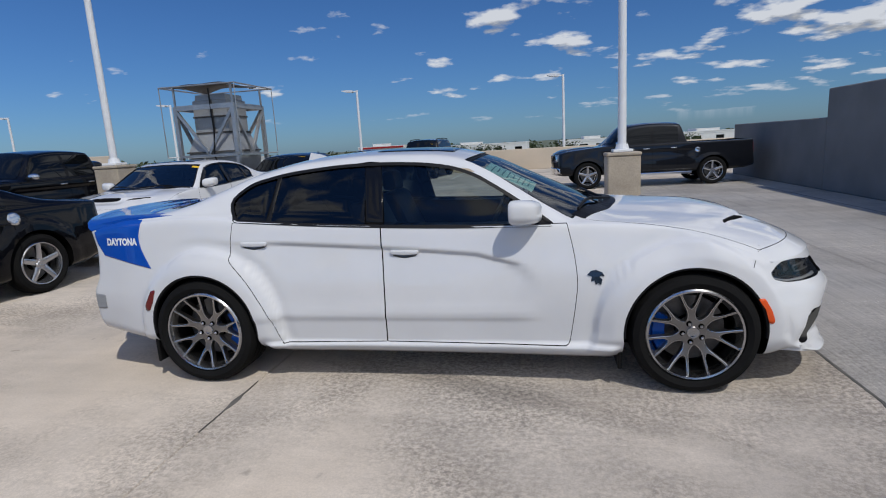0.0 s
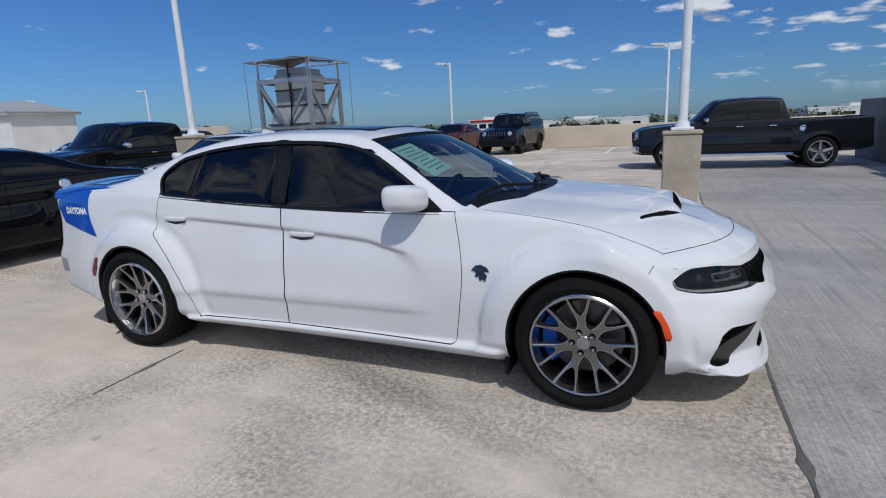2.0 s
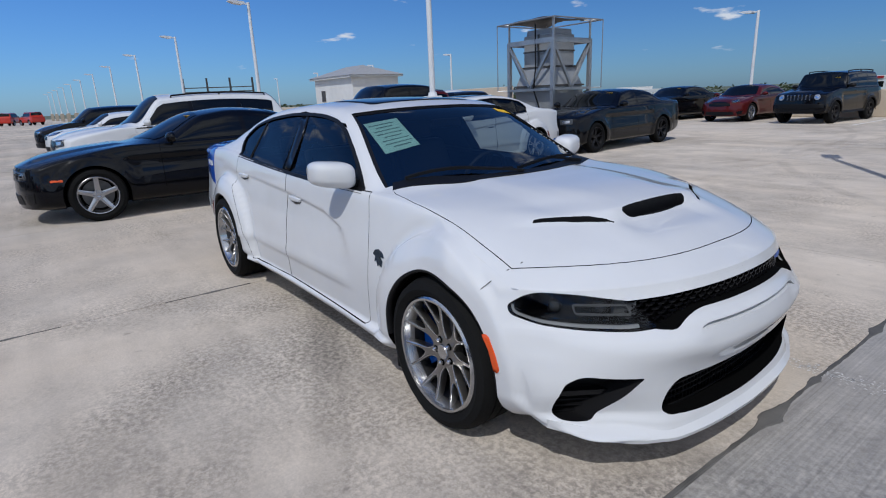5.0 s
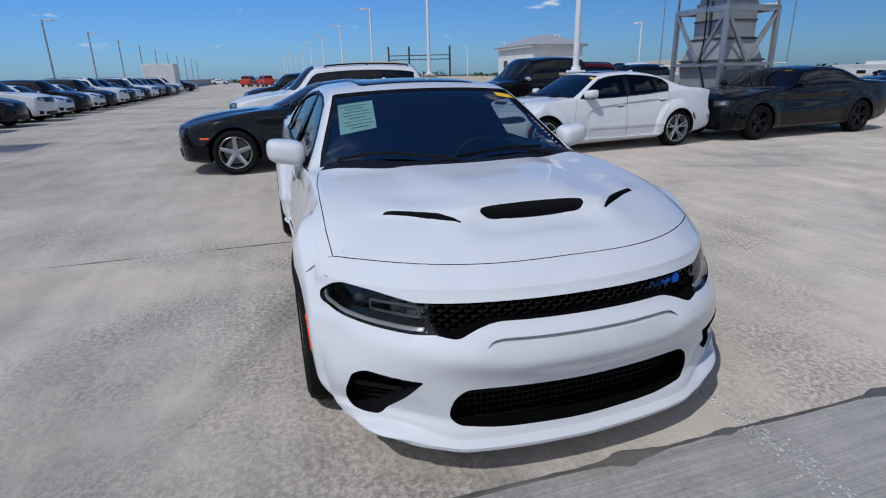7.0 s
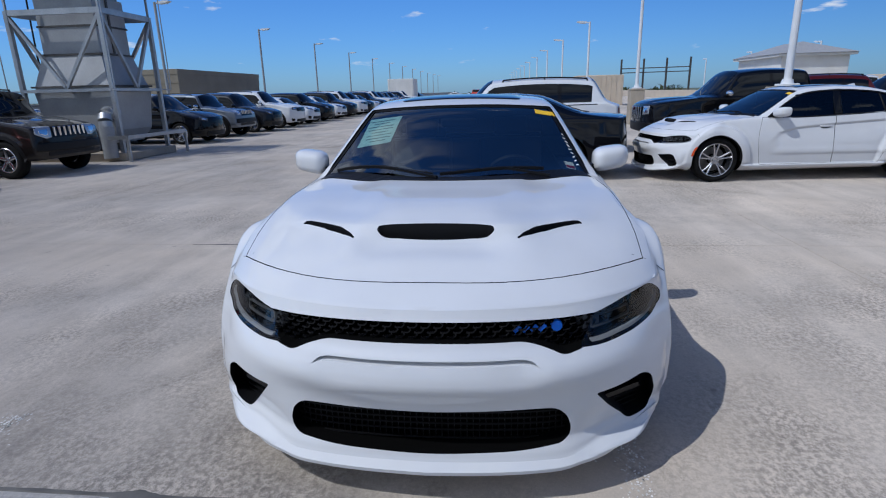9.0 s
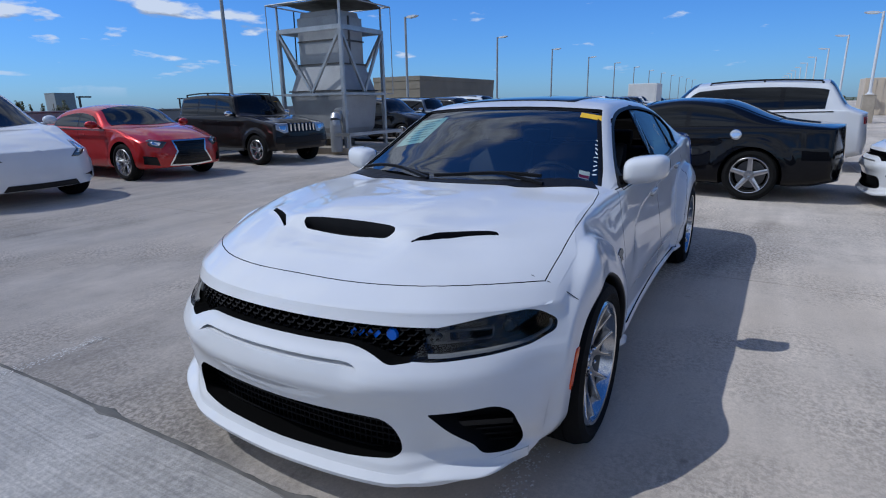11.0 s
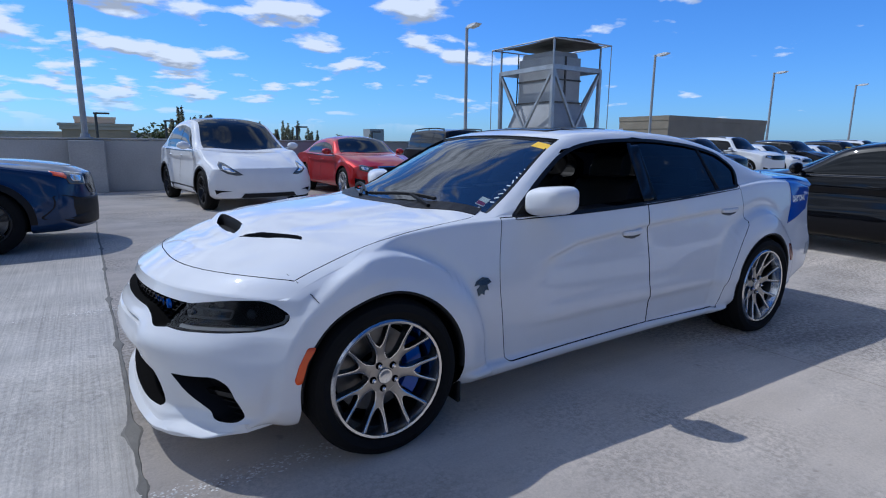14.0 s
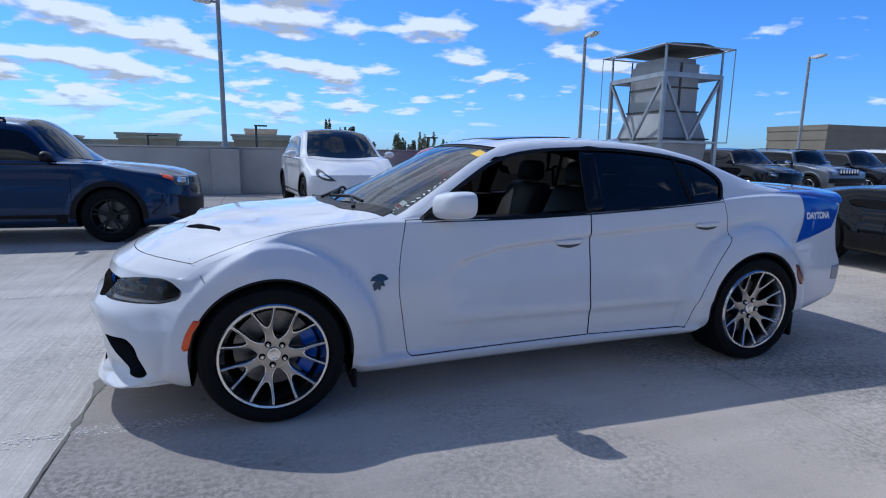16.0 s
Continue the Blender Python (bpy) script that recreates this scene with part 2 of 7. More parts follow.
M_GREYWALL = mat("grey_rendered_wall", (0.20, 0.195, 0.185), 0.85, var=0.14, scale=1.1, fine=0.06, fscale=40, bump=0.002)
M_PARGREY = mat("grey_parapet", (0.40, 0.40, 0.385), 0.85, var=0.14, scale=0.9, fine=0.08, fscale=30, bump=0.002)
M_BROWNWALL = mat("brown_rendered_wall", (0.26, 0.225, 0.175), 0.85, var=0.12, scale=0.9, fine=0.05, fscale=30)
M_COOLWHITE = mat("white_stucco", (0.74, 0.73, 0.70), 0.8, var=0.06, scale=1.2)
M_ROOF = mat("metal_roof", (0.36, 0.36, 0.36), 0.6, var=0.1)
M_TAN = mat("tan_stucco", (0.50, 0.38, 0.25), 0.85, var=0.1, scale=0.4)
M_BARK = mat("bark", (0.12, 0.09, 0.06), 0.9)
M_LAND = mat("far_land", (0.13, 0.15, 0.10), 0.95, var=0.3, scale=0.01)
M_SEAL = mat("joint_sealant", (0.12, 0.112, 0.10), 0.75, var=0.35, scale=5, bump=0.002, bscale=60)
M_LINE = mat("worn_line_paint", (0.70, 0.68, 0.64), 0.85, var=0.3, scale=14, fine=0.2, fscale=60)


def concrete(name, col, broom=0.0, arcs=(), sheen=False):
    """Weathered deck concrete: cloudy stains, rough speckled patches, fine grit, faint tyre arcs; broom: strokes along y."""
    m = bpy.data.materials.new(name)
    m.use_nodes = True
    n, l = m.node_tree.nodes, m.node_tree.links
    p = n["Principled BSDF"]
    tc = n.new("ShaderNodeTexCoord").outputs["Object"]

    def noise(scale, detail, rough=0.55, vec=None):
        a = n.new("ShaderNodeTexNoise")
        a.inputs["Scale"].default_value, a.inputs["Detail"].default_value, a.inputs["Roughness"].default_value = scale, detail, rough
        l.new(vec or tc, a.inputs["Vector"])
        return a.outputs["Fac"]

    def ramp(v, a, b, c, d):
        r = n.new("ShaderNodeMapRange")
        for k, x in zip(("From Min", "From Max", "To Min", "To Max"), (a, b, c, d)):
            r.inputs[k].default_value = x
        l.new(v, r.inputs["Value"])
        return r.outputs[0]

    def calc(op, a, b):
        k = n.new("ShaderNodeMath")
        k.operation = op
        for i, v in enumerate((a, b)):
            if isinstance(v, (int, float)):
                k.inputs[i].default_value = v
            else:
                l.new(v, k.inputs[i])
        return k.outputs[0]

    big = ramp(noise(0.25, 7, 0.62), 0.3, 0.7, 0.78, 1.14)
    mid = ramp(noise(1.6, 9, 0.66), 0.3, 0.7, 0.90, 1.08)
    grit = ramp(noise(80, 5, 0.75), 0.3, 0.7, 0.88, 1.11)
    # rough, pitted patches where the aggregate shows
    patch_mask = ramp(noise(0.5, 6, 0.62), 0.45, 0.60, 0.0, 1.0)
    pits = ramp(noise(34, 5, 0.75), 0.42, 0.58, 0.78 if broom else 0.54, 1.06)
    rough_patch = calc("ADD", calc("MULTIPLY", patch_mask, calc("SUBTRACT", pits, 1.0)), 1.0)
    tone = calc("MULTIPLY", calc("MULTIPLY", big, mid), calc("MULTIPLY", grit, rough_patch))
    # small dark spots and pale scuffs
    spots = ramp(noise(7.5, 2, 0.5), 0.70, 0.76, 1.0, 0.72)
    tone = calc("MULTIPLY", tone, spots)
    # long faint drag marks along x, and dark film in shapes of its own
    sm = n.new("ShaderNodeMapping")
    sm.inputs["Scale"].default_value = (0.22, 2.6, 1.0)
    l.new(tc, sm.inputs["Vector"])
    tone = calc("MULTIPLY", tone, ramp(noise(1.0, 6, 0.6, sm.outputs[0]), 0.36, 0.64, 0.90, 1.06))
    film = calc("MULTIPLY", ramp(noise(0.30, 9, 0.70), 0.47, 0.60, 0.0, 1.0), ramp(noise(26, 5, 0.8), 0.36, 0.60, 0.25, 1.0))
    tone = calc("MULTIPLY", tone, calc("SUBTRACT", 1.0, calc("MULTIPLY", film, 0.34)))
    if broom:
        mp = n.new("ShaderNodeMapping")
        mp.inputs["Scale"].default_value = (75.0, 1.1, 1.0)
        l.new(tc, mp.inputs["Vector"])
        mp2 = n.new("ShaderNodeMapping")
        mp2.inputs["Scale"].default_value = (9.0, 0.16, 1.0)
        l.new(tc, mp2.inputs["Vector"])
        tone = calc("MULTIPLY", tone, ramp(noise(1.0, 4, 0.6, mp.outputs[0]), 0.3, 0.7, 1 - broom, 1 + broom * 0.6))
        tone = calc("MULTIPLY", tone, ramp(noise(1.0, 3, 0.6, mp2.outputs[0]), 0.58, 0.72, 1.0, 0.72))
    # faint tyre marks: parts of wide rings
    sep = n.new("ShaderNodeSeparateXYZ")
    l.new(tc, sep.inputs[0])
    for cx, cy, rad, wide, amount in arcs:
        dx, dy = calc("SUBTRACT", sep.outputs["X"], cx), calc("SUBTRACT", sep.outputs["Y"], cy)
        dist = calc("SQRT", calc("ADD", calc("MULTIPLY", dx, dx), calc("MULTIPLY", dy, dy)), 0.0)
        off = calc("ABSOLUTE", calc("SUBTRACT", dist, rad), 0.0)
        band = calc("MULTIPLY", ramp(off, wide * 0.5, wide, 1.0, 0.0), ramp(noise(0.45, 4), 0.42, 0.6, 0.0, amount))
        tone = calc("MULTIPLY", tone, calc("SUBTRACT", 1.0, band))
    hue = n.new("ShaderNodeMix")
    hue.data_type = "RGBA"
    hue.inputs["A"].default_value = (*col, 1)
    hue.inputs["B"].default_value = (col[0] * 0.93, col[1] * 0.965, col[2] * 1.02, 1)
    l.new(ramp(noise(0.35, 4), 0.35, 0.65, 0.0, 1.0), hue.inputs["Factor"])
    vm = n.new("ShaderNodeVectorMath")
    vm.operation = "SCALE"
    l.new(hue.outputs["Result"], vm.inputs[0])
    l.new(tone, vm.inputs["Scale"])
    l.new(vm.outputs[0], p.inputs["Base Color"])
    p.inputs["Roughness"].default_value = 0.52 if sheen else 0.80
    p.inputs["Specular IOR Level"].default_value = 0.55 if sheen else 0.3
    p.inputs["Diffuse Roughness"].default_value = 0.1 if sheen else 0.8
    bu = n.new("ShaderNodeBump")
    bu.inputs["Strength"].default_value, bu.inputs["Distance"].default_value = 0.7, 0.004
    l.new(calc("MULTIPLY", noise(70, 5, 0.7), calc("ADD", patch_mask, 0.35)), bu.inputs["Height"])
    l.new(bu.outputs[0], p.inputs["Normal"])
    return m


ARCS = [(-6.0, -16.0, 16.3, 0.13, 0.20), (-6.0, -16.0, 17.8, 0.13, 0.17), (9.0, 14.0, 11.2, 0.12, 0.18), (9.0, 14.0, 12.7, 0.12, 0.15), (-16.0, 12.0, 14.5, 0.13, 0.17), (14.0, 8.0, 8.4, 0.12, 0.20), (14.0, 8.0, 9.8, 0.12, 0.17)]
M_CONC = concrete("deck_concrete", (0.62, 0.535, 0.44), arcs=ARCS)
M_BROOM = concrete("brushed_deck_concrete", (0.53, 0.48, 0.415), broom=0.26, sheen=True)
M_CAST = mat("cast_concrete", (0.42, 0.36, 0.28), 0.85, var=0.18, scale=2.2, fine=0.10, fscale=45, bump=0.002, bscale=90)

# ---- geometry helpers ----
def obj(name, bm, material, parent=None, label="", smooth=False, angle=None):
    """One mesh object from a bmesh, under parent if given."""
    me = bpy.data.meshes.new(name)
    bm.normal_update()
    bm.to_mesh(me)
    bm.free()
    for m in material if isinstance(material, (list, tuple)) else (material,):
        me.materials.append(m)
    if smooth or angle is not None:
        me.shade_smooth()
        if angle is not None:
            me.set_sharp_from_angle(angle=radians(angle))
    ob = new(name, me)
    if parent is not None:
        ob.parent = parent
    if label:
        ob["label"] = label
    return ob


def part(name, bm, material, parent, label="", smooth=False, angle=None):
    return obj(name, bm, material, parent, label, smooth, angle)


def empty(name, label, category, m=None, group=""):
    e = new(name)
    e.empty_display_size = 0.2
    if m is not None:
        e.matrix_basis = m
    return tagged(e, label, category, group)


def again(ob, name, parent, m):
    """A second object on the mesh of ob."""
    o = new(name, ob.data)
    o.parent = parent
    o.matrix_basis = m
    return o


def box(bm, x0, x1, y0, y1, z0, z1, bevel=0.0, m=None, seg=1):
    c = bmesh.ops.create_cube(bm, size=1.0, matrix=Matrix.LocRotScale(((x0 + x1) / 2, (y0 + y1) / 2, (z0 + z1) / 2), None, (x1 - x0, y1 - y0, z1 - z0)))
    vs = c["verts"]
    if bevel:
        es = list({e for v in vs for e in v.link_edges})
        r = bmesh.ops.bevel(bm, geom=es, offset=bevel, segments=seg, affect="EDGES", profile=0.5)
        vs = list({v for f in r["faces"] for v in f.verts} | {v for v in vs if v.is_valid})
    if m is not None:
        bmesh.ops.transform(bm, matrix=m, verts=vs)
    return vs


def bar(bm, a, b, w, h=None, up=(0, 0, 1)):
    """A rectangular beam from a to b."""
    a, b = Vector(a), Vector(b)
    d = b - a
    z = d.normalized()
    x = Vector(up).cross(z)
    if x.length < 1e-4:
        x = Vector((1, 0, 0)).cross(z)
    x.normalize()
    y = z.cross(x)
    m = Matrix((x, y, z)).transposed().to_4x4()
    m.translation = (a + b) / 2
    bmesh.ops.create_cube(bm, size=1.0, matrix=m @ Matrix.Diagonal((w, h or w, d.length, 1)))


def tube(bm, a, b, r1, r2=None, n=12):
    a, b = Vector(a), Vector(b)
    d = b - a
    m = Matrix.Translation((a + b) / 2) @ d.to_track_quat("Z", "Y").to_matrix().to_4x4()
    bmesh.ops.create_cone(bm, cap_ends=True, segments=n, radius1=r1, radius2=r1 if r2 is None else r2, depth=d.length, matrix=m)


def sweep(bm, P, w, h):
    """A bar of width w and height h along a line of points, in one piece."""
    rows = []
    for k, p in enumerate(P):
        t = (Vector(P[min(k + 1, len(P) - 1)]) - Vector(P[max(k - 1, 0)])).normalized()
        s = t.cross(Vector((0, 0, 1))).normalized() * w / 2
        u = s.cross(t).normalized() * h / 2
        rows.append([bm.verts.new(Vector(p) + v) for v in (s * 0.7 + u, s + u * 0.5, s - u, -s - u, -s + u * 0.5, -s * 0.7 + u)])
    for p, q in zip(rows, rows[1:]):
        for j in range(6):
            bm.faces.new((p[j], p[(j + 1) % 6], q[(j + 1) % 6], q[j]))
    bm.faces.new(rows[0]), bm.faces.new(rows[-1][::-1])
    bmesh.ops.recalc_face_normals(bm, faces=bm.faces)


def lathe(bm, prof, n=48, axis="y"):
    """Turns a profile of (radius, along) round the y axis."""
    rings = []
    for k in range(n):
        a = 2 * math.pi * k / n
        rings.append([bm.verts.new((r * math.sin(a), t, r * math.cos(a))) for r, t in prof])
    for k in range(n):
        p, q = rings[k], rings[(k + 1) % n]
        for i in range(len(prof) - 1):
            bm.faces.new((p[i], q[i], q[i + 1], p[i + 1]))


def extrude_poly(bm, pts, d, mat_index=0):
    """A closed prism over a polygon of 3D points, pushed along d."""
    d = Vector(d)
    a = [bm.verts.new(p) for p in pts]
    b = [bm.verts.new(Vector(p) + d) for p in pts]
    n = len(pts)
    fs = [bm.faces.new(a[::-1]), bm.faces.new(b)]
    for k in range(n):
        fs.append(bm.faces.new((a[k], a[(k + 1) % n], b[(k + 1) % n], b[k])))
    for f in fs:
        f.material_index = mat_index
    return fs


def rounded(pts, r, n=4):
    """A 2D polygon with its corners rounded; r one radius or one each."""
    out = []
    k = len(pts)
    for i in range(k):
        p0, p1, p2 = (np.array(pts[(i + j) % k], float) for j in (-1, 0, 1))
        rr = r[i] if isinstance(r, (list, tuple)) else r
        u, v = p0 - p1, p2 - p1
        lu, lv = np.linalg.norm(u), np.linalg.norm(v)
        t = min(rr, 0.45 * lu, 0.45 * lv)
        if t < 1e-4:
            out.append(tuple(p1))
            continue
        a, b = p1 + u / lu * t, p1 + v / lv * t
        for s in np.linspace(0, 1, n + 1):
            out.append(tuple((1 - s) ** 2 * a + 2 * s * (1 - s) * p1 + s * s * b))
    return out


def smoothstep(a, b, x):
    t = np.clip((x - a) / (b - a), 0, 1)
    return t * t * (3 - 2 * t)


class Curve:
    """A smooth monotone-between-points curve through (x, y) points."""

    def __init__(self, pts):
        p = np.array(sorted(pts), float)
        self.x, self.y = p[:, 0], p[:, 1]
        h, d = np.diff(self.x), np.diff(self.y) / np.diff(self.x)
        m = np.zeros(len(p))
        m[0], m[-1] = d[0], d[-1]
        for i in range(1, len(p) - 1):
            if d[i - 1] * d[i] > 0:
                w1, w2 = 2 * h[i] + h[i - 1], h[i] + 2 * h[i - 1]
                m[i] = (w1 + w2) / (w1 / d[i - 1] + w2 / d[i])
        self.m = m

    def __call__(self, x):
        x = np.clip(np.asarray(x, float), self.x[0], self.x[-1])
        i = np.clip(np.searchsorted(self.x, x) - 1, 0, len(self.x) - 2)
        h = self.x[i + 1] - self.x[i]
        t = (x - self.x[i]) / h
        return ((2 * t**3 - 3 * t**2 + 1) * self.y[i] + (t**3 - 2 * t**2 + t) * h * self.m[i]
                + (-2 * t**3 + 3 * t**2) * self.y[i + 1] + (t**3 - t**2) * h * self.m[i + 1])

# ---- car bodies ----
class Form:
    """The skin of a car as a grid: stations along x, each a half section from the floor's middle round to the roof's middle.
    x points ahead, the origin lies on the ground between the axles."""

    def __init__(self, xr, xf, zb, zm, zs, ze, zc, w, front, rear, tuck=0.04, ledge=0.03, lean=0.47, gtrim=0.05, etrim=0.05, pw=2.2, step=0.06, shape=None, xa=0.9, foot=0.14, dense=(7, 7, 3)):
        self.xr, self.xf, self.xa = xr, xf, xa
        self.zb, self.zm, self.zs, self.ze, self.zc, self.w = (Curve(c) for c in (zb, zm, zs, ze, zc, w))
        self.front, self.rear, self.shape = front, rear, shape
        self.dense = dense
        self.tuck = Curve(tuck) if isinstance(tuck, list) else (lambda x: tuck)
        self.ledge, self.lean, self.gtrim, self.etrim, self.pw, self.foot = ledge, lean, gtrim, etrim, pw, foot
        n = int((xf - xr) / step)
        u = np.linspace(0, 1, n + 1)
        self.st = xr + (xf - xr) * u
        self.half = np.array([self.section(x) for x in self.st])
        self.half = self.warp(self.half)

    def ye(self, x):
        w, zs, ze = self.w(x), self.zs(x), self.ze(x)
        return w - self.tuck(x) - self.ledge - (ze - zs) * self.lean - 0.01

    def section(self, x):
        w, zb, zm, zs, ze, zc = (float(c(x)) for c in (self.w, self.zb, self.zm, self.zs, self.ze, self.zc))
        tk = float(self.tuck(x))
        A, B, C, D = (0, zb), (w - self.foot, zb), (w - 0.03, zb + 0.06), (w, zm)
        E, F = (w - tk, zs), (w - tk - self.ledge, zs + 0.012)
        ye = float(self.ye(x))
        G = (ye, ze)
        pts = [np.array(p, float) for p in (A, B, C, D, E, F, G)]
        trim = [0, 0.04, 0.05, 0.16, self.etrim, 0.012, 0]
        cnt = [4, 2, self.dense[0], self.dense[1], 2, 9]
        out = []
        for k in range(6):
            p, q = pts[k], pts[k + 1]
            L = max(np.linalg.norm(q - p), 1e-6)
            t0, t1 = min(trim[k], 0.45 * L), min(trim[k + 1], 0.45 * L)
            a, b = p + (q - p) * t0 / L, q - (q - p) * (t1 if k < 5 else min(self.gtrim, 0.45 * L)) / L
            if k > 0:
                pa = prev
                nb = self.dense[2] if k in (2, 3, 4) else 3
                for s in np.linspace(0, 1, nb + 2)[1:-1]:
                    out.append((1 - s) ** 2 * pa + 2 * s * (1 - s) * p + s * s * a)
            for s in np.linspace(0, 1, cnt[k]):
                m = a + (b - a) * s
                if k == 5:
                    m = m + np.array([0.05 * (ze - zs) * 4 * s * (1 - s) * 0.6, 0])
                out.append(m)
            prev = b
        g2 = ye - min(self.gtrim, 0.4 * ye)
        top = lambda y: np.array([y, zc - (zc - ze) * (abs(y) / ye) ** self.pw])
        a = top(g2)
        for s in (0.25, 0.5, 0.75):
            out.append((1 - s) ** 2 * prev + 2 * s * (1 - s) * pts[6] + s * s * a)
        self.jroof = len(out)
        for s in np.linspace(0, 1, 15):
            out.append(top(g2 * (1 - s)))
        out = np.array(out)
        return np.column_stack([np.full(len(out), x), out])

    def warp(self, P):
        P = P.copy()
        x, y, z = P[..., 0], P[..., 1], P[..., 2]
        xa = self.xa
        f = np.clip((x - xa) / (self.xf - xa), 0, None)
        r = np.clip((x + xa) / (self.xr + xa), 0, None)
        X = np.where(f > 0, xa + f * (self.front(y, z) - xa), np.where(r > 0, -xa + r * (self.rear(y, z) + xa), x))
        P[..., 0] = X
        if self.shape:
            P = self.shape(P)
        return P

    def bmesh(self, caps=8):
        bm = bmesh.new()
        ns, nj = self.half.shape[:2]
        R, L = [], []
        for i in range(ns):
            r = [bm.verts.new(p) for p in self.half[i]]
            l = [r[j] if j in (0, nj - 1) else bm.verts.new((p[0], -p[1], p[2])) for j, p in enumerate(self.half[i])]
            R.append(r), L.append(l)
        for i in range(ns - 1):
            for j in range(nj - 1):
                bm.faces.new((R[i][j], R[i][j + 1], R[i + 1][j + 1], R[i + 1][j]))
                bm.faces.new((L[i][j], L[i + 1][j], L[i + 1][j + 1], L[i][j + 1]))
        for end, x in ((0, self.xr), (ns - 1, self.xf)):
            sec = self.section(x)
            cols = []
            for k in range(caps + 1):
                s = 1 - k / caps
                c = sec.copy()
                c[:, 1] *= s
                cols.append(self.warp(c))
            for G, sg in ((R, 1), (L, -1)):
                grid = [G[end]]
                for k in range(1, caps):
                    grid.append([G[end][j] if j in (0, nj - 1) else bm.verts.new((p[0], sg * p[1], p[2])) for j, p in enumerate(cols[k])])
                if sg == 1:
                    mid = [G[end][j] if j in (0, nj - 1) else bm.verts.new(p) for j, p in enumerate(cols[caps])]
                grid.append(mid)
                flip = (end == 0) != (sg == -1)
                for k in range(caps):
                    for j in range(nj - 1):
                        q = [grid[k][j], grid[k][j + 1], grid[k + 1][j + 1], grid[k + 1][j]]
                        q = list(dict.fromkeys(q))
                        if len(q) > 2:
                            bm.faces.new(q[::-1] if flip else q)
        bmesh.ops.recalc_face_normals(bm, faces=bm.faces)
        self.R, self.L = R, L
        return bm


def cut(ob, cutter, op="DIFFERENCE"):
    """Takes the cutter (a bmesh) away from ob, or keeps only what lies in it."""
    bmesh.ops.recalc_face_normals(cutter, faces=cutter.faces)
    me = bpy.data.meshes.new("cutter")
    cutter.to_mesh(me)
    cutter.free()
    for m in ob.data.materials:
        me.materials.append(m)
    c = new("cutter", me)
    c.parent = ob.parent
    mod = ob.modifiers.new("cut", "BOOLEAN")
    mod.operation, mod.solver, mod.object = op, "MANIFOLD", c
    done = bpy.data.meshes.new_from_object(ob.evaluated_get(bpy.context.evaluated_depsgraph_get()))
    ob.modifiers.clear()
    old, ob.data = ob.data, done
    bpy.data.meshes.remove(old)
    bpy.data.objects.remove(c)
    bpy.data.meshes.remove(me)
    return ob


from mathutils.bvhtree import BVHTree


class Skin:
    """The uncut skin, to lay things on and to take smooth normals from."""

    def __init__(self, bm):
        bm.normal_update()
        bm.verts.ensure_lookup_table(), bm.faces.ensure_lookup_table()
        self.tree = BVHTree.FromBMesh(bm)
        self.co = [v.co.copy() for v in bm.verts]
        self.no = [v.normal.copy() for v in bm.verts]
        self.fv = [[v.index for v in f.verts] for f in bm.faces]

    def normal(self, p):
        loc, n, i, d = self.tree.find_nearest(p)
        self.off = d
        acc, tot = Vector((0, 0, 0)), 0.0
        for v in self.fv[i]:
            w = 1 / ((self.co[v] - loc).length_squared + 1e-7)
            acc += self.no[v] * w
            tot += w
        return (acc / tot).normalized()

    def drop(self, p, d):
        """Where a ray from p along d first meets the skin."""
        loc, n, i, t = self.tree.ray_cast(Vector(p), Vector(d).normalized())
        return loc

    def shade(self, ob):
        """Smooth normals of the uncut skin on the painted faces, flat ones elsewhere."""
        me = ob.data
        cache, out = {}, []
        for poly in me.polygons:
            vs = [me.loops[k].vertex_index for k in poly.loop_indices]
            if poly.material_index == 0:
                for v in vs:
                    if v not in cache:
                        n = self.normal(me.vertices[v].co)
                        cache[v] = n, self.off
                on = all(cache[v][1] < 2e-4 for v in vs)
                out += [cache[v][0] if on or cache[v][0].dot(poly.normal) > 0.5 else poly.normal for v in vs]
            else:
                out += [poly.normal] * len(vs)
        me.shade_smooth()
        me.normals_split_custom_set([tuple(n) for n in out])


def side(o, y, sg):
    return [(x, sg * y, z) for x, z in o]


def thicken(bm, v):
    """Gives a sheet a back at the offset v, and closes its edges."""
    fs = bm.faces[:]
    rim = [e for e in bm.edges if e.is_boundary]
    back = {a: bm.verts.new(a.co + v) for a in bm.verts[:]}
    for f in fs:
        bm.faces.new([back[a] for a in reversed(f.verts)])
    for e in rim:
        a, b = e.verts
        lp = e.link_loops[0]
        a, b = lp.vert, lp.link_loop_next.vert
        bm.faces.new((b, a, back[a], back[b]))


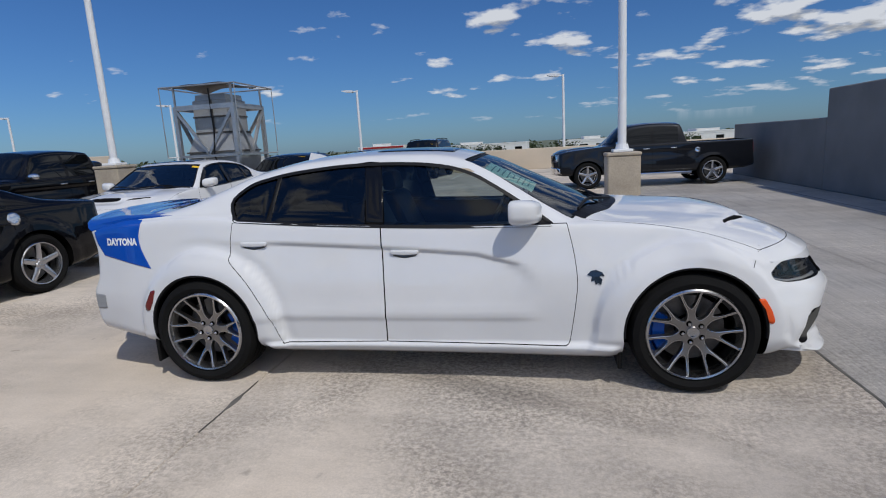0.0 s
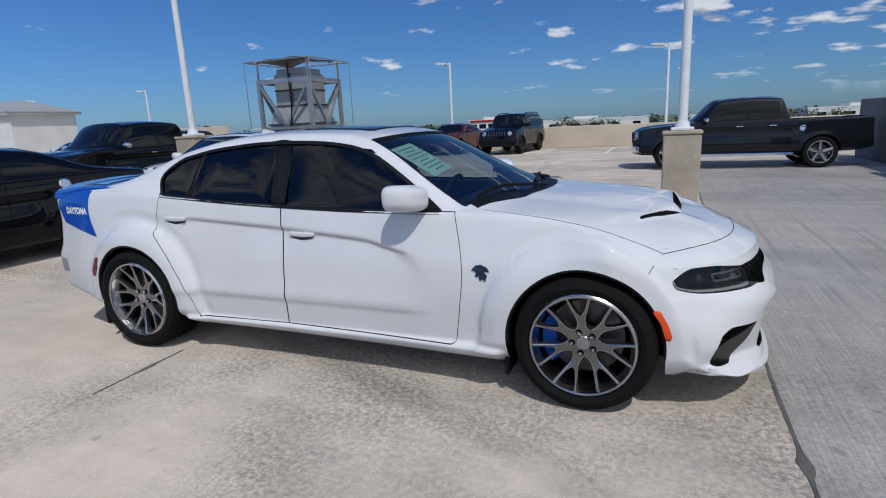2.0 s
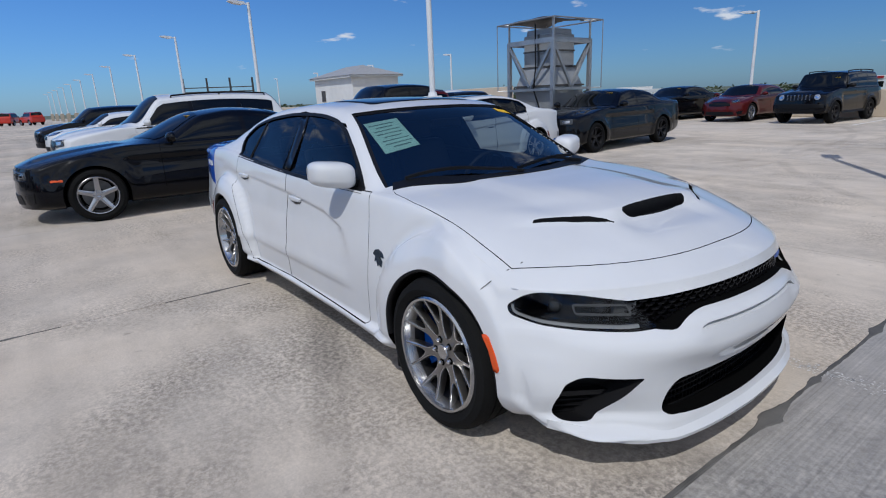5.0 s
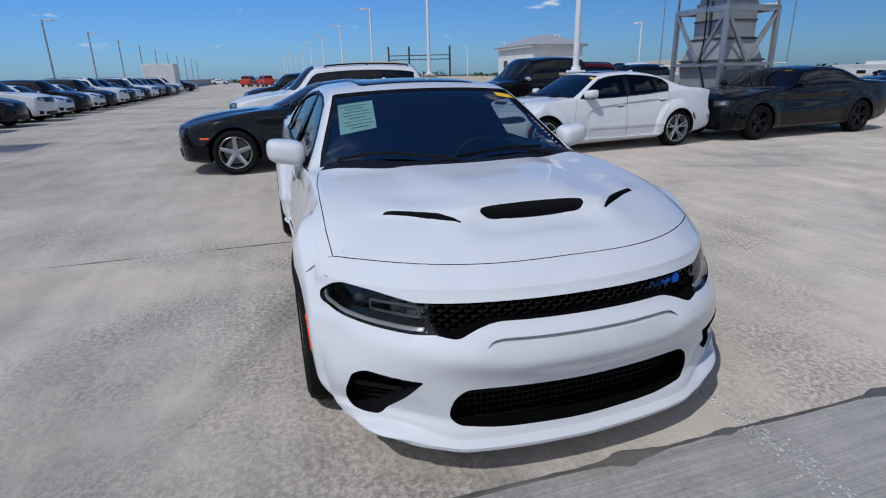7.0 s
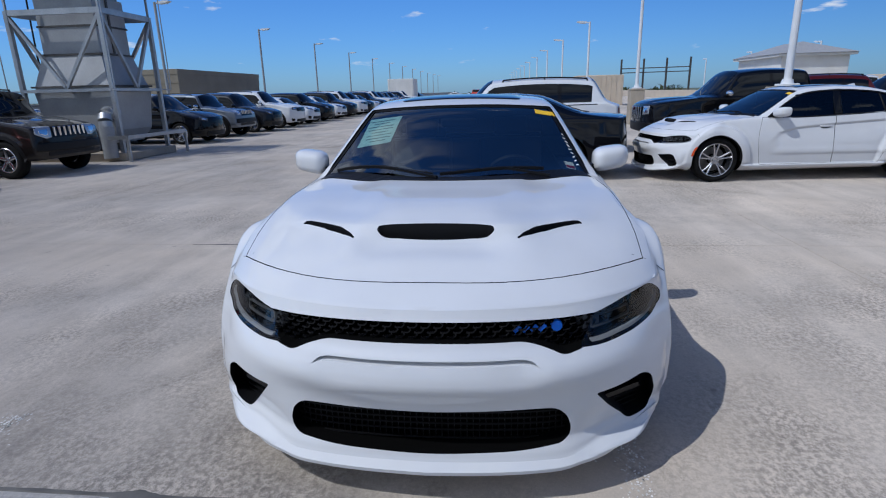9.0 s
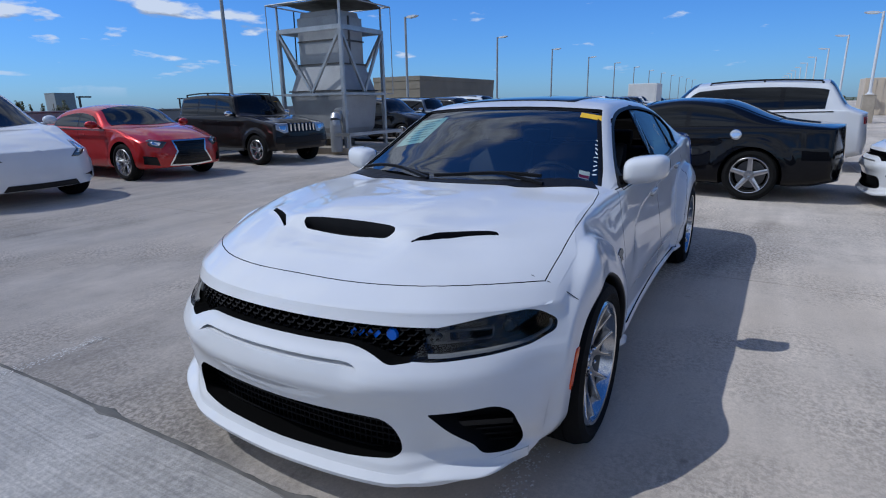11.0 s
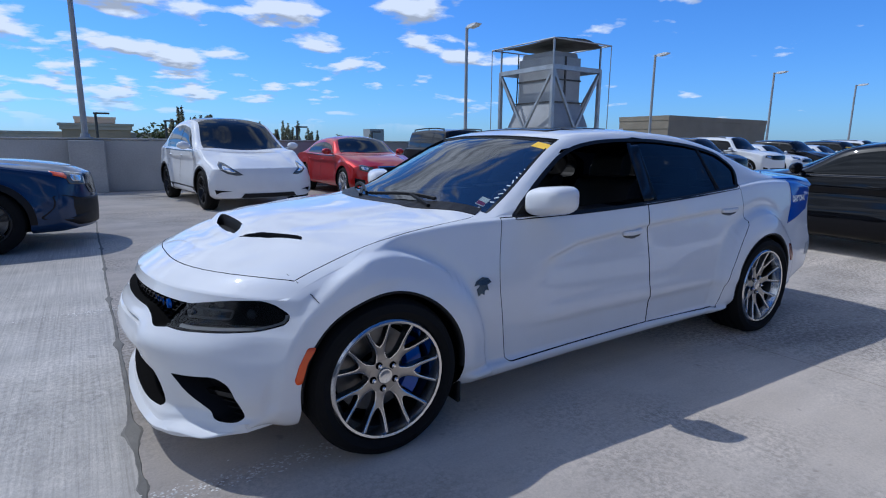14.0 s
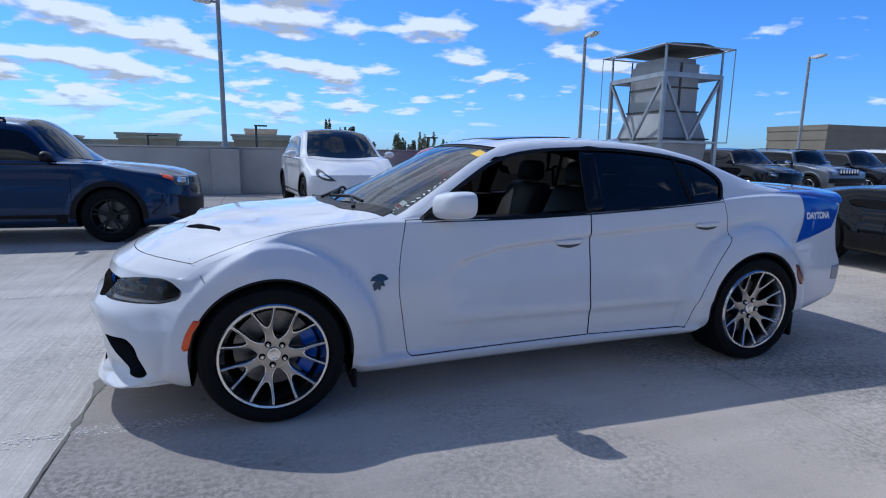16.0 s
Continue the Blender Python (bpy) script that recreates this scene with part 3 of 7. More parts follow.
def patch(skin, pts, d, lift, start, rings=5, thick=0.0):
    """A panel laid on the skin inside an outline: rays from start along d through each point; lift along the way back."""
    d = Vector(d).normalized()
    P = [Vector(p) for p in pts]
    c = sum(P, Vector()) / len(P)
    bm = bmesh.new()

    def lay(p):
        q = skin.drop(p - d * start, d)
        if q is None:
            return None
        return q - d * lift

    rows = []
    last = lay(c) or c
    for k in range(rings + 1):
        s = k / rings
        row = []
        for p in ([c] if k == 0 else P):
            q = lay(c + (p - c) * s)
            if q is None:
                q = last
            last = q
            row.append(bm.verts.new(q))
        rows.append(row)
    n = len(P)
    for j in range(n):
        bm.faces.new((rows[0][0], rows[1][j], rows[1][(j + 1) % n]))
    for k in range(1, rings):
        for j in range(n):
            bm.faces.new((rows[k][j], rows[k + 1][j], rows[k + 1][(j + 1) % n], rows[k][(j + 1) % n]))
    bmesh.ops.recalc_face_normals(bm, faces=bm.faces)
    up = sum((f.normal for f in bm.faces), Vector())
    if up.dot(d) > 0:
        bmesh.ops.reverse_faces(bm, faces=bm.faces)
    if thick:
        thicken(bm, d * thick)
    return bm


def densify(pts, gap=0.02):
    """Points added along a closed outline, no farther apart than gap."""
    out = []
    for k in range(len(pts)):
        a, b = np.array(pts[k], float), np.array(pts[(k + 1) % len(pts)], float)
        n = max(1, int(np.linalg.norm(b - a) / gap))
        out += [tuple(a + (b - a) * i / n) for i in range(n)]
    return out


def ribbon(skin, pts, d, lift, start, width, closed=True, thick=0.004):
    """A narrow strip laid on the skin along a line of points."""
    d = Vector(d).normalized()
    P = [Vector(p) for p in pts]
    n = len(P)
    bm = bmesh.new()
    A, B = [], []
    for k in range(n):
        p0, p1 = (P[k - 1], P[(k + 1) % n]) if closed else (P[max(0, k - 1)], P[min(n - 1, k + 1)])
        t = (p1 - p0).normalized()
        s = t.cross(d).normalized()
        for row, e in ((A, -0.5), (B, 0.5)):
            q = skin.drop(P[k] + s * width * e - d * start, d)
            row.append(bm.verts.new((q if q is not None else P[k]) - d * lift))
    for k in range(n if closed else n - 1):
        bm.faces.new((A[k], A[(k + 1) % n], B[(k + 1) % n], B[k]))
    bmesh.ops.recalc_face_normals(bm, faces=bm.faces)
    up = sum((f.normal for f in bm.faces), Vector())
    if up.dot(d) > 0:
        bmesh.ops.reverse_faces(bm, faces=bm.faces)
    if thick:
        thicken(bm, d * thick)
    return bm


# ---- wheels: axle along y, the face towards +y ----
def tyre_mesh(r, rr, w):
    bm = bmesh.new()
    h = w / 2
    prof = [(rr + 0.004, h - 0.035), (rr + 0.012, h - 0.008), (rr + (r - rr) * 0.45, h + 0.006), (rr + (r - rr) * 0.8, h - 0.006), (r - 0.012, h - 0.022), (r, h - 0.05)]
    g = []
    for q in (0.55, 0.18, -0.18, -0.55):
        y = h * q
        g += [(r, y + 0.006), (r - 0.006, y + 0.004), (r - 0.006, y - 0.004), (r, y - 0.006)]
    lathe(bm, prof + g + [(a, -b) for a, b in reversed(prof)], 64)
    bmesh.ops.recalc_face_normals(bm, faces=bm.faces)
    f = max(bm.faces, key=lambda q: q.calc_center_median().length)
    if f.normal.dot(f.calc_center_median()) < 0:
        bmesh.ops.reverse_faces(bm, faces=bm.faces)
    return bm


def barrel_mesh(rr, w):
    bm = bmesh.new()
    h = w / 2
    prof = [(rr - 0.014, h - 0.024), (rr - 0.011, h - 0.006), (rr - 0.001, h - 0.003), (rr + 0.009, h - 0.012), (rr + 0.006, h - 0.04)]
    lathe(bm, [(rr - 0.03, -h + 0.03), (rr - 0.032, h - 0.06)] + prof, 64)
    bmesh.ops.recalc_face_normals(bm, faces=bm.faces)
    # inner faces get the second, darker material: shade inside the rim as colour
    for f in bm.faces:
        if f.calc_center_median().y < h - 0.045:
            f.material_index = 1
    return bm


def spoke_bar(bm, pts, w0, w1, depth):
    """A tapered, crowned spoke along points in the wheel's plane: (x, y out, z)."""
    n = len(pts)
    rows = []
    for k, p in enumerate(pts):
        p = Vector(p)
        t = (Vector(pts[min(k + 1, n - 1)]) - Vector(pts[max(k - 1, 0)])).normalized()
        s = t.cross(Vector((0, 1, 0))).normalized()
        w = w0 + (w1 - w0) * k / (n - 1)
        o = Vector((0, 1, 0))
        rows.append([bm.verts.new(p + v) for v in (s * w / 2 - o * depth, s * w / 2 - o * 0.006, s * w * 0.28, -s * w * 0.28, -s * w / 2 - o * 0.006, -s * w / 2 - o * depth)])
    for a, b in zip(rows, rows[1:]):
        for j in range(6):
            bm.faces.new((a[j], a[(j + 1) % 6], b[(j + 1) % 6], b[j]))
    bm.faces.new(rows[0][::-1]), bm.faces.new(rows[-1])
    fs = list({f for r in rows for v in r for f in v.link_faces})
    bmesh.ops.recalc_face_normals(bm, faces=fs)


def wheel(parent, m, kind, r, rr, w, rim_mat, caliper=None, disc=True, turn=0.0):
    """A wheel under parent at m: tyre, rim, spokes, lug nuts, brake."""
    key = kind, round(r, 3), rim_mat.name
    if key in WHEELS:
        src = WHEELS[key]
        top = again(src, "wheel", parent, m)
        for ch in src.children:
            again(ch, ch.name.split(".")[0], top, ch.matrix_basis)
        return top
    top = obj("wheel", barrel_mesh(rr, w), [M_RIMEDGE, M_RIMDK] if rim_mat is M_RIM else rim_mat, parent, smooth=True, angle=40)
    top.matrix_basis = m
    part("tyre", tyre_mesh(r, rr, w), M_RUBBER, top, "black rubber tyre", angle=35)
    h = w / 2
    bm = bmesh.new()
    pol = lambda a, q, y: (q * math.sin(a), y, q * math.cos(a))
    if kind.startswith("seven"):
        R = rr - 0.008
        edge = [(0.066, 0.034), (0.086, 0.025), (0.112, 0.0215), (0.136, 0.026), (0.168, 0.038), (0.210, 0.0525), (R, 0.067)]
        inner = [(R, 0.051), (0.210, 0.0365), (0.176, 0.0235), (0.154, 0.011), (0.145, 0.0)]
        half = edge + inner
        loop = half + [(q, -t) for q, t in reversed(half[:-1])]
        for k in range(7):
            a = turn + 2 * math.pi * k / 7
            u, v = Vector((math.sin(a), 0, math.cos(a))), Vector((math.cos(a), 0, -math.sin(a)))
            front = [bm.verts.new(u * q + v * t + Vector((0, h - 0.060 + 0.046 * ((q - 0.066) / (R - 0.066)) ** 1.6, 0))) for q, t in loop]
            back = [bm.verts.new(w.co * 1.0 + Vector((0, -0.040, 0))) for w in front]
            face = bm.faces.new(front)
            sides = [bm.faces.new((front[i], back[i], back[(i + 1) % len(loop)], front[(i + 1) % len(loop)])) for i in range(len(loop))]
            bmesh.ops.recalc_face_normals(bm, faces=[face] + sides)
            if face.normal.y < 0:
                bmesh.ops.reverse_faces(bm, faces=[face] + sides)
            r = bmesh.ops.bevel(bm, geom=list(face.edges), offset=0.0055, segments=2, affect="EDGES", profile=0.5, material=1)
            bmesh.ops.triangulate(bm, faces=[f for f in {g for w in r["verts"] for g in w.link_faces} if len(f.verts) > 4])
        tube(bm, (0, h - 0.11, 0), (0, h - 0.060, 0), 0.084, 0.078, 36)
    elif kind.startswith("split"):
        for k in range(5):
            a = turn + 2 * math.pi * k / 5
            for e in (-1, 1):
                spoke_bar(bm, [pol(a + e * 0.16, 0.05, h - 0.05), pol(a + e * 0.13, 0.13, h - 0.035), pol(a + e * 0.17, rr - 0.012, h - 0.02)], 0.030, 0.024, 0.03)
        tube(bm, (0, h - 0.10, 0), (0, h - 0.045, 0), 0.078, 0.07, 30)
    else:
        for k in range(5):
            a = turn + 2 * math.pi * k / 5
            spoke_bar(bm, [pol(a, 0.04, h - 0.045), pol(a, 0.12, h - 0.03), pol(a, rr - 0.012, h - 0.018)], 0.075, 0.058, 0.035)
        tube(bm, (0, h - 0.10, 0), (0, h - 0.040, 0), 0.078, 0.07, 30)
    part("spokes", bm, [rim_mat, M_RIMEDGE if kind.startswith("seven") else rim_mat], top, "", angle=30)
    yo = h - 0.060 if kind.startswith("seven") else h - 0.042
    nut = None
    for k in range(5):
        a = turn + 0.3 + 2 * math.pi * k / 5
        at = Matrix.Translation(pol(a, 0.057, yo))
        if nut is None:
            bm = bmesh.new()
            tube(bm, (0, -0.005, 0), (0, 0.014, 0), 0.0115, 0.0105, 6)
            tube(bm, (0, 0.014, 0), (0, 0.020, 0), 0.0095, 0.005, 12)
            nut = part("lug_nut", bm, M_CHROME if kind.startswith("seven") else rim_mat, top, angle=40)
            nut.matrix_basis = at
        else:
            again(nut, "lug_nut", top, at)
    bm = bmesh.new()
    lathe(bm, [(0.036, yo - 0.01), (0.036, yo + 0.006), (0.033, yo + 0.010), (0.026, yo + 0.011), (0.022, yo + 0.009), (0.001, yo + 0.010)], 28)
    bmesh.ops.recalc_face_normals(bm, faces=bm.faces)
    part("centre_cap", bm, M_RIMEDGE if kind.startswith("seven") else rim_mat, top, angle=40)
    # black discs round the nuts stand for the shade in their pockets
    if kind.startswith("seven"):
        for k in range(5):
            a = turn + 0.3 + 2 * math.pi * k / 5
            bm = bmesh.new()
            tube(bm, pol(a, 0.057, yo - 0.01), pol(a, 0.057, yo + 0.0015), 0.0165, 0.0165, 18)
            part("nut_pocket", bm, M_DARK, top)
    if disc:
        bm = bmesh.new()
        lathe(bm, [(0.08, h - 0.16), (0.195, h - 0.16), (0.195, h - 0.185), (0.08, h - 0.185)], 48)
        bmesh.ops.recalc_face_normals(bm, faces=bm.faces)
        part("brake_disc", bm, M_DISC, top, angle=30)
    # added thick black disc that stands for the shade behind the spokes
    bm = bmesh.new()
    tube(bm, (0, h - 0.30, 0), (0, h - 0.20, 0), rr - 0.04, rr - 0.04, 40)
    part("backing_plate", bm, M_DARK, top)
    if caliper:
        bm = bmesh.new()
        prof = []
        for a in np.linspace(-0.62, 0.62, 9):
            prof.append((a, 0.135, 0.225))
        vs = []
        for a, q0, q1 in prof:
            a = a + caliper
            vs.append([bm.verts.new(pol(a, q, y)) for q, y in ((q0, h - 0.20), (q0 + 0.01, h - 0.115), (q1 - 0.012, h - 0.105), (q1, h - 0.125), (q1, h - 0.20))])
        for p, q in zip(vs, vs[1:]):
            for j in range(5):
                bm.faces.new((p[j], p[(j + 1) % 5], q[(j + 1) % 5], q[j]))
        bm.faces.new(vs[0][::-1]), bm.faces.new(vs[-1])
        bmesh.ops.recalc_face_normals(bm, faces=bm.faces)
        part("brake_caliper", bm, M_CALIPER, top, "bright blue brake caliper", angle=40)
    WHEELS[key] = top
    return top


WHEELS = {}


def right_side(x, y, z):
    """A wheel whose face looks to -y."""
    return pose(x, y, z, 0, 0, 180)

# ---- the white saloon ----
HUB, ARCH_R = 0.358, 0.388
AX = 1.5275
HB = dict(
    zb=[(-2.63, 0.30), (-2.3, 0.24), (-1.9, 0.20), (-1.1, 0.185), (1.1, 0.165), (1.9, 0.19), (2.46, 0.15)],
    zm=[(-2.63, 0.62), (-1.5, 0.66), (0.0, 0.60), (1.5, 0.62), (2.46, 0.50)],
    zs=[(-2.63, 1.03), (-2.3, 1.075), (-1.8, 1.095), (-1.2, 1.065), (-0.3, 1.015), (0.8, 0.985), (1.2, 0.975), (1.6, 0.95), (1.9, 0.905), (2.15, 0.845), (2.35, 0.785), (2.46, 0.735)],
    ze=[(-2.63, 1.06), (-2.3, 1.11), (-2.05, 1.125), (-1.75, 1.17), (-1.5, 1.245), (-1.2, 1.345), (-0.8, 1.415), (-0.4, 1.435), (0.0, 1.420), (0.2, 1.385), (0.35, 1.315), (0.55, 1.19), (0.75, 1.065), (0.88, 0.998), (1.0, 0.997), (1.2, 0.99), (1.6, 0.965), (1.9, 0.92), (2.15, 0.862), (2.35, 0.80), (2.46, 0.745)],
    zc=[(-2.63, 1.09), (-2.3, 1.135), (-2.05, 1.15), (-1.85, 1.185), (-1.6, 1.27), (-1.2, 1.395), (-0.8, 1.458), (-0.4, 1.475), (0.0, 1.462), (0.3, 1.405), (0.6, 1.275), (0.9, 1.135), (1.12, 1.035), (1.2, 1.022), (1.4, 1.010), (1.7, 0.985), (2.0, 0.935), (2.2, 0.880), (2.35, 0.825), (2.46, 0.76)],
    w=[(-2.63, 0.90), (-2.25, 0.955), (-1.7, 0.975), (-1.3, 0.968), (-0.8, 0.960), (0.0, 0.955), (0.7, 0.960), (1.05, 0.966), (1.5, 0.968), (2.1, 0.968), (2.46, 0.952)],
)
_X0 = Curve([(0.10, 2.42), (0.17, 2.445), (0.215, 2.44), (0.27, 2.418), (0.38, 2.420), (0.44, 2.440), (0.485, 2.468), (0.505, 2.482), (0.55, 2.472), (0.60, 2.455), (0.635, 2.425), (0.70, 2.395), (0.76, 2.368), (0.84, 2.340), (1.2, 2.28)])
_XR = Curve([(0.15, -2.50), (0.30, -2.58), (0.45, -2.63), (0.60, -2.635), (0.72, -2.58), (0.90, -2.56), (1.05, -2.585), (1.2, -2.57)])


def hero_front(y, z):
    y = np.abs(y)
    low = 0.10 * y**2 + 0.30 * y**4 + 0.05 * (y / 0.99) ** 18
    high = 0.30 * y**2 + 0.27 * y**4 + 0.035 * (y / 0.975) ** 14
    k = smoothstep(0.36, 0.57, z)
    dent = (0.016 + 0.054 * smoothstep(0.50, 0.74, y) * smoothstep(1.02, 0.80, y)) * smoothstep(0.145, 0.210, z) * np.clip((0.44 - z) / 0.19, 0, 1)
    ridge = 0.026 * np.exp(-(((z - 0.535 - 0.03 * y) / 0.034) ** 2)) * smoothstep(0.32, 0.46, y) * smoothstep(0.93, 0.76, y)
    return _X0(z) - low * (1 - k) - high * k - dent + ridge


def hero_rear(y, z):
    y = np.abs(y)
    return _XR(z) + 0.10 * y**2 + 0.24 * y**4


def hero_shape(P):
    x, y, z = P[..., 0], P[..., 1], P[..., 2]
    out = smoothstep(0.72, 0.86, y)
    # wide flares round the wheels
    for xc in (AX, -AX):
        r = np.hypot(x - xc, np.maximum(z - HUB, 0.0)) - 0.3 * np.maximum(HUB - z, 0.0)
        # a crisp edge towards the doors, melting into the bumpers at the ends
        melt = smoothstep(0.04, 0.34, (x - xc) * (1 if xc > 0 else -1))
        rim = smoothstep(0.548 - 0.040 * melt, 0.524 - 0.060 * melt, r) * (0.62 + 0.38 * smoothstep(0.53, 0.43, r))
        groove = 0.007 * np.exp(-(((r - 0.572) / 0.035) ** 2)) * (1 - melt)
        y = y + out * (0.060 * (1 - 0.40 * melt) * rim - groove) * smoothstep(0.19, 0.33, z)
    # the hollow along the doors
    zu = np.interp(x, [-1.6, -0.9, -0.28, 0.3, 0.55, 0.72], [0.95, 0.925, 0.885, 0.835, 0.77, 0.60])
    k = smoothstep(0.74, 0.50, x) * smoothstep(-1.5, -0.9, x) * out
    y = y - k * 0.021 * smoothstep(zu + 0.006, zu - 0.022, z) * smoothstep(0.40, 0.80, z)
    y = y + k * 0.012 * smoothstep(0.41, 0.455, z) * smoothstep(0.55, 0.46, z)
    # sill step
    y = y + smoothstep(-1.14, -1.05, x) * smoothstep(1.16, 1.06, x) * out * (0.030 + 0.012 * smoothstep(0.3, 1.0, np.abs(x))) * smoothstep(0.285, 0.262, z)
    # bonnet: raised middle, lip of the scoop, side gills
    hood = smoothstep(1.02, 1.2, x) * smoothstep(2.36, 2.15, x) * smoothstep(0.80, 0.86, z)
    dome = smoothstep(0.47, 0.36, y) * hood
    z = z + 0.016 * dome * smoothstep(2.3, 1.9, x)
    lip = smoothstep(0.35, 0.24, y) * smoothstep(1.34, 1.84, x) * smoothstep(1.975, 1.932, x)
    z = z + 0.022 * lip * hood
    trough = smoothstep(0.33, 0.26, y) * smoothstep(1.93, 1.97, x) * smoothstep(2.15, 2.01, x)
    z = z - 0.024 * trough * hood
    g = np.abs(x - (1.93 - 0.62 * (y - 0.34)))
    z = z + 0.017 * hood * smoothstep(0.24, 0.31, y) * smoothstep(0.70, 0.58, y) * smoothstep(0.22, 0.0, g) * smoothstep(0.036, -0.004, x - (1.93 - 0.62 * (y - 0.34)))
    # lower lip of the bumper
    nose = smoothstep(1.92, 2.05, x)
    zlow = 0.150 + 0.050 * smoothstep(0.46, 0.72, y) + 0.022 * smoothstep(0.74, 1.0, y)
    z = np.where(z < 0.34, z + nose * (zlow - 0.155) * (0.34 - z) / 0.185, z)
    return np.stack([x, y, z], -1)


hero_form = Form(-2.63, 2.46, front=hero_front, rear=hero_rear, tuck=[(-2.63, 0.05), (-1.8, 0.085), (-1.0, 0.080), (0.7, 0.072), (1.1, 0.092), (1.6, 0.090), (1.9, 0.048), (2.2, 0.012), (2.46, 0.01)],
                 ledge=0.03, lean=0.50, gtrim=0.055, etrim=0.06, pw=2.3, step=0.018, shape=hero_shape, xa=1.0, dense=(15, 17, 7), **HB)


def hero_car():
    bm = hero_form.bmesh(caps=26)
    skin = Skin(bm)
    car = empty("saloon_car", "white widebody sports saloon with blue rear band, parked on concrete", "car")
    body = obj("body", bm, [M_WHITE, M_DARK, M_TRIM], car, "glossy white painted body")

    # side glass outline, doors, and other outlines in x, z
    dlo = rounded([(-1.285, 1.072), (-1.335, 1.20), (-1.20, 1.300), (-0.95, 1.355), (-0.60, 1.386), (-0.30, 1.388), (-0.05, 1.374), (0.14, 1.345), (0.29, 1.292), (0.50, 1.165), (0.70, 1.030), (0.755, 0.990), (0.20, 0.992), (-0.32, 1.010), (-0.80, 1.035)],
                  [0.03, 0.06, 0.06, 0.1, 0.1, 0.1, 0.1, 0.1, 0.1, 0.1, 0.03, 0.015, 0.2, 0.2, 0.2], 3)
    front_door = rounded([(0.835, 0.992), (0.872, 0.83), (0.892, 0.66), (0.868, 0.46), (0.838, 0.272), (-0.285, 0.283), (-0.278, 0.53), (-0.286, 0.82), (-0.292, 1.004)], [0.004, 0.2, 0.2, 0.2, 0.03, 0.004, 0.1, 0.1, 0.004], 4)
    rear_door = rounded([(-0.300, 1.004), (-0.294, 0.82), (-0.286, 0.53), (-0.293, 0.283), (-0.985, 0.276), (-1.045, 0.457), (-1.175, 0.686), (-1.315, 0.838), (-1.305, 0.95), (-1.29, 1.062), (-0.80, 1.030)], [0.004, 0.1, 0.1, 0.004, 0.01, 0.1, 0.1, 0.1, 0.1, 0.01, 0.2], 4)
    # front outlines in y, z
    grille = rounded([(-0.585, 0.709), (-0.535, 0.609), (-0.470, 0.599), (-0.405, 0.628), (-0.335, 0.652), (0, 0.654), (0.335, 0.652), (0.405, 0.628), (0.470, 0.599), (0.535, 0.609), (0.585, 0.709), (0.30, 0.719), (0, 0.722), (-0.30, 0.719)], [0.004, 0.01, 0.02, 0.03, 0.05, 0.1, 0.05, 0.03, 0.02, 0.01, 0.004, 0.1, 0.1, 0.1], 4)
    lower = [(0.39, 0.398), (0.470, 0.396), (0.512, 0.362), (0.530, 0.305), (0.526, 0.266), (0.495, 0.243), (0.35, 0.226)]
    lower = rounded([(-y, z) for y, z in lower] + [(0, 0.212)] + lower[::-1] + [(0, 0.383)], [0.05, 0.03, 0.03, 0.03, 0.02, 0.02, 0.1, 0.1, 0.1, 0.02, 0.02, 0.03, 0.03, 0.03, 0.05, 0.1], 4)
    slot = rounded([(-0.412, 0.570), (-0.385, 0.594), (-0.345, 0.602), (0, 0.604), (0.345, 0.602), (0.385, 0.594), (0.412, 0.570), (0.375, 0.581), (0.335, 0.585), (0, 0.584), (-0.335, 0.585), (-0.375, 0.581)], [0.002, 0.02, 0.03, 0.2, 0.03, 0.02, 0.002, 0.02, 0.02, 0.2, 0.02, 0.02], 3)
    fog = rounded([(0.618, 0.430), (0.72, 0.440), (0.812, 0.452), (0.858, 0.425), (0.882, 0.345), (0.880, 0.295), (0.862, 0.264), (0.82, 0.252), (0.762, 0.252), (0.692, 0.335)], [0.012, 0.1, 0.03, 0.04, 0.05, 0.03, 0.02, 0.05, 0.03, 0.06], 4)
    lamp = rounded([(0.568, 0.708), (0.74, 0.738), (0.84, 0.743), (0.880, 0.728), (0.926, 0.690), (0.925, 0.655), (0.870, 0.626), (0.775, 0.615), (0.60, 0.606), (0.507, 0.611)], [0.004, 0.1, 0.04, 0.03, 0.02, 0.02, 0.05, 0.1, 0.1, 0.004], 4)

    # the nose is a little wider than first drawn
    grille, lower, slot, fog, lamp = ([(y * k, z) for y, z in o] for o, k in ((grille, 1.055), (lower, 1.0), (slot, 0.99), (fog, 1.0), (lamp, 1.0)))
    lamp = [(y * 1.004 + 0.046 * (0.926 - y) / 0.419, z) for y, z in lamp]
    cutters = bmesh.new()
    for sg in (1, -1):
        for xc in (AX, -AX):
            pts = [(xc + ARCH_R * math.cos(a), sg * 0.62, HUB + ARCH_R * math.sin(a)) for a in np.linspace(math.radians(-8), math.radians(188), 36)]
            pts = [(pts[0][0] + 0.01, sg * 0.62, -0.2)] + pts + [(pts[-1][0] - 0.01, sg * 0.62, -0.2)]
            extrude_poly(cutters, pts, (0, sg * 0.6, 0), 1)
    cut(body, cutters)
    c2 = bmesh.new()
    cab = [(1.02, 0.93), (0.55, 1.15), (0.25, 1.33), (-0.4, 1.405), (-1.1, 1.34), (-1.75, 1.06), (-1.35, 0.40), (0.95, 0.40)]
    extrude_poly(c2, [(x, -0.69, z) for x, z in cab], (0, 1.38, 0), 1)
    cut(body, c2)
    c3 = bmesh.new()
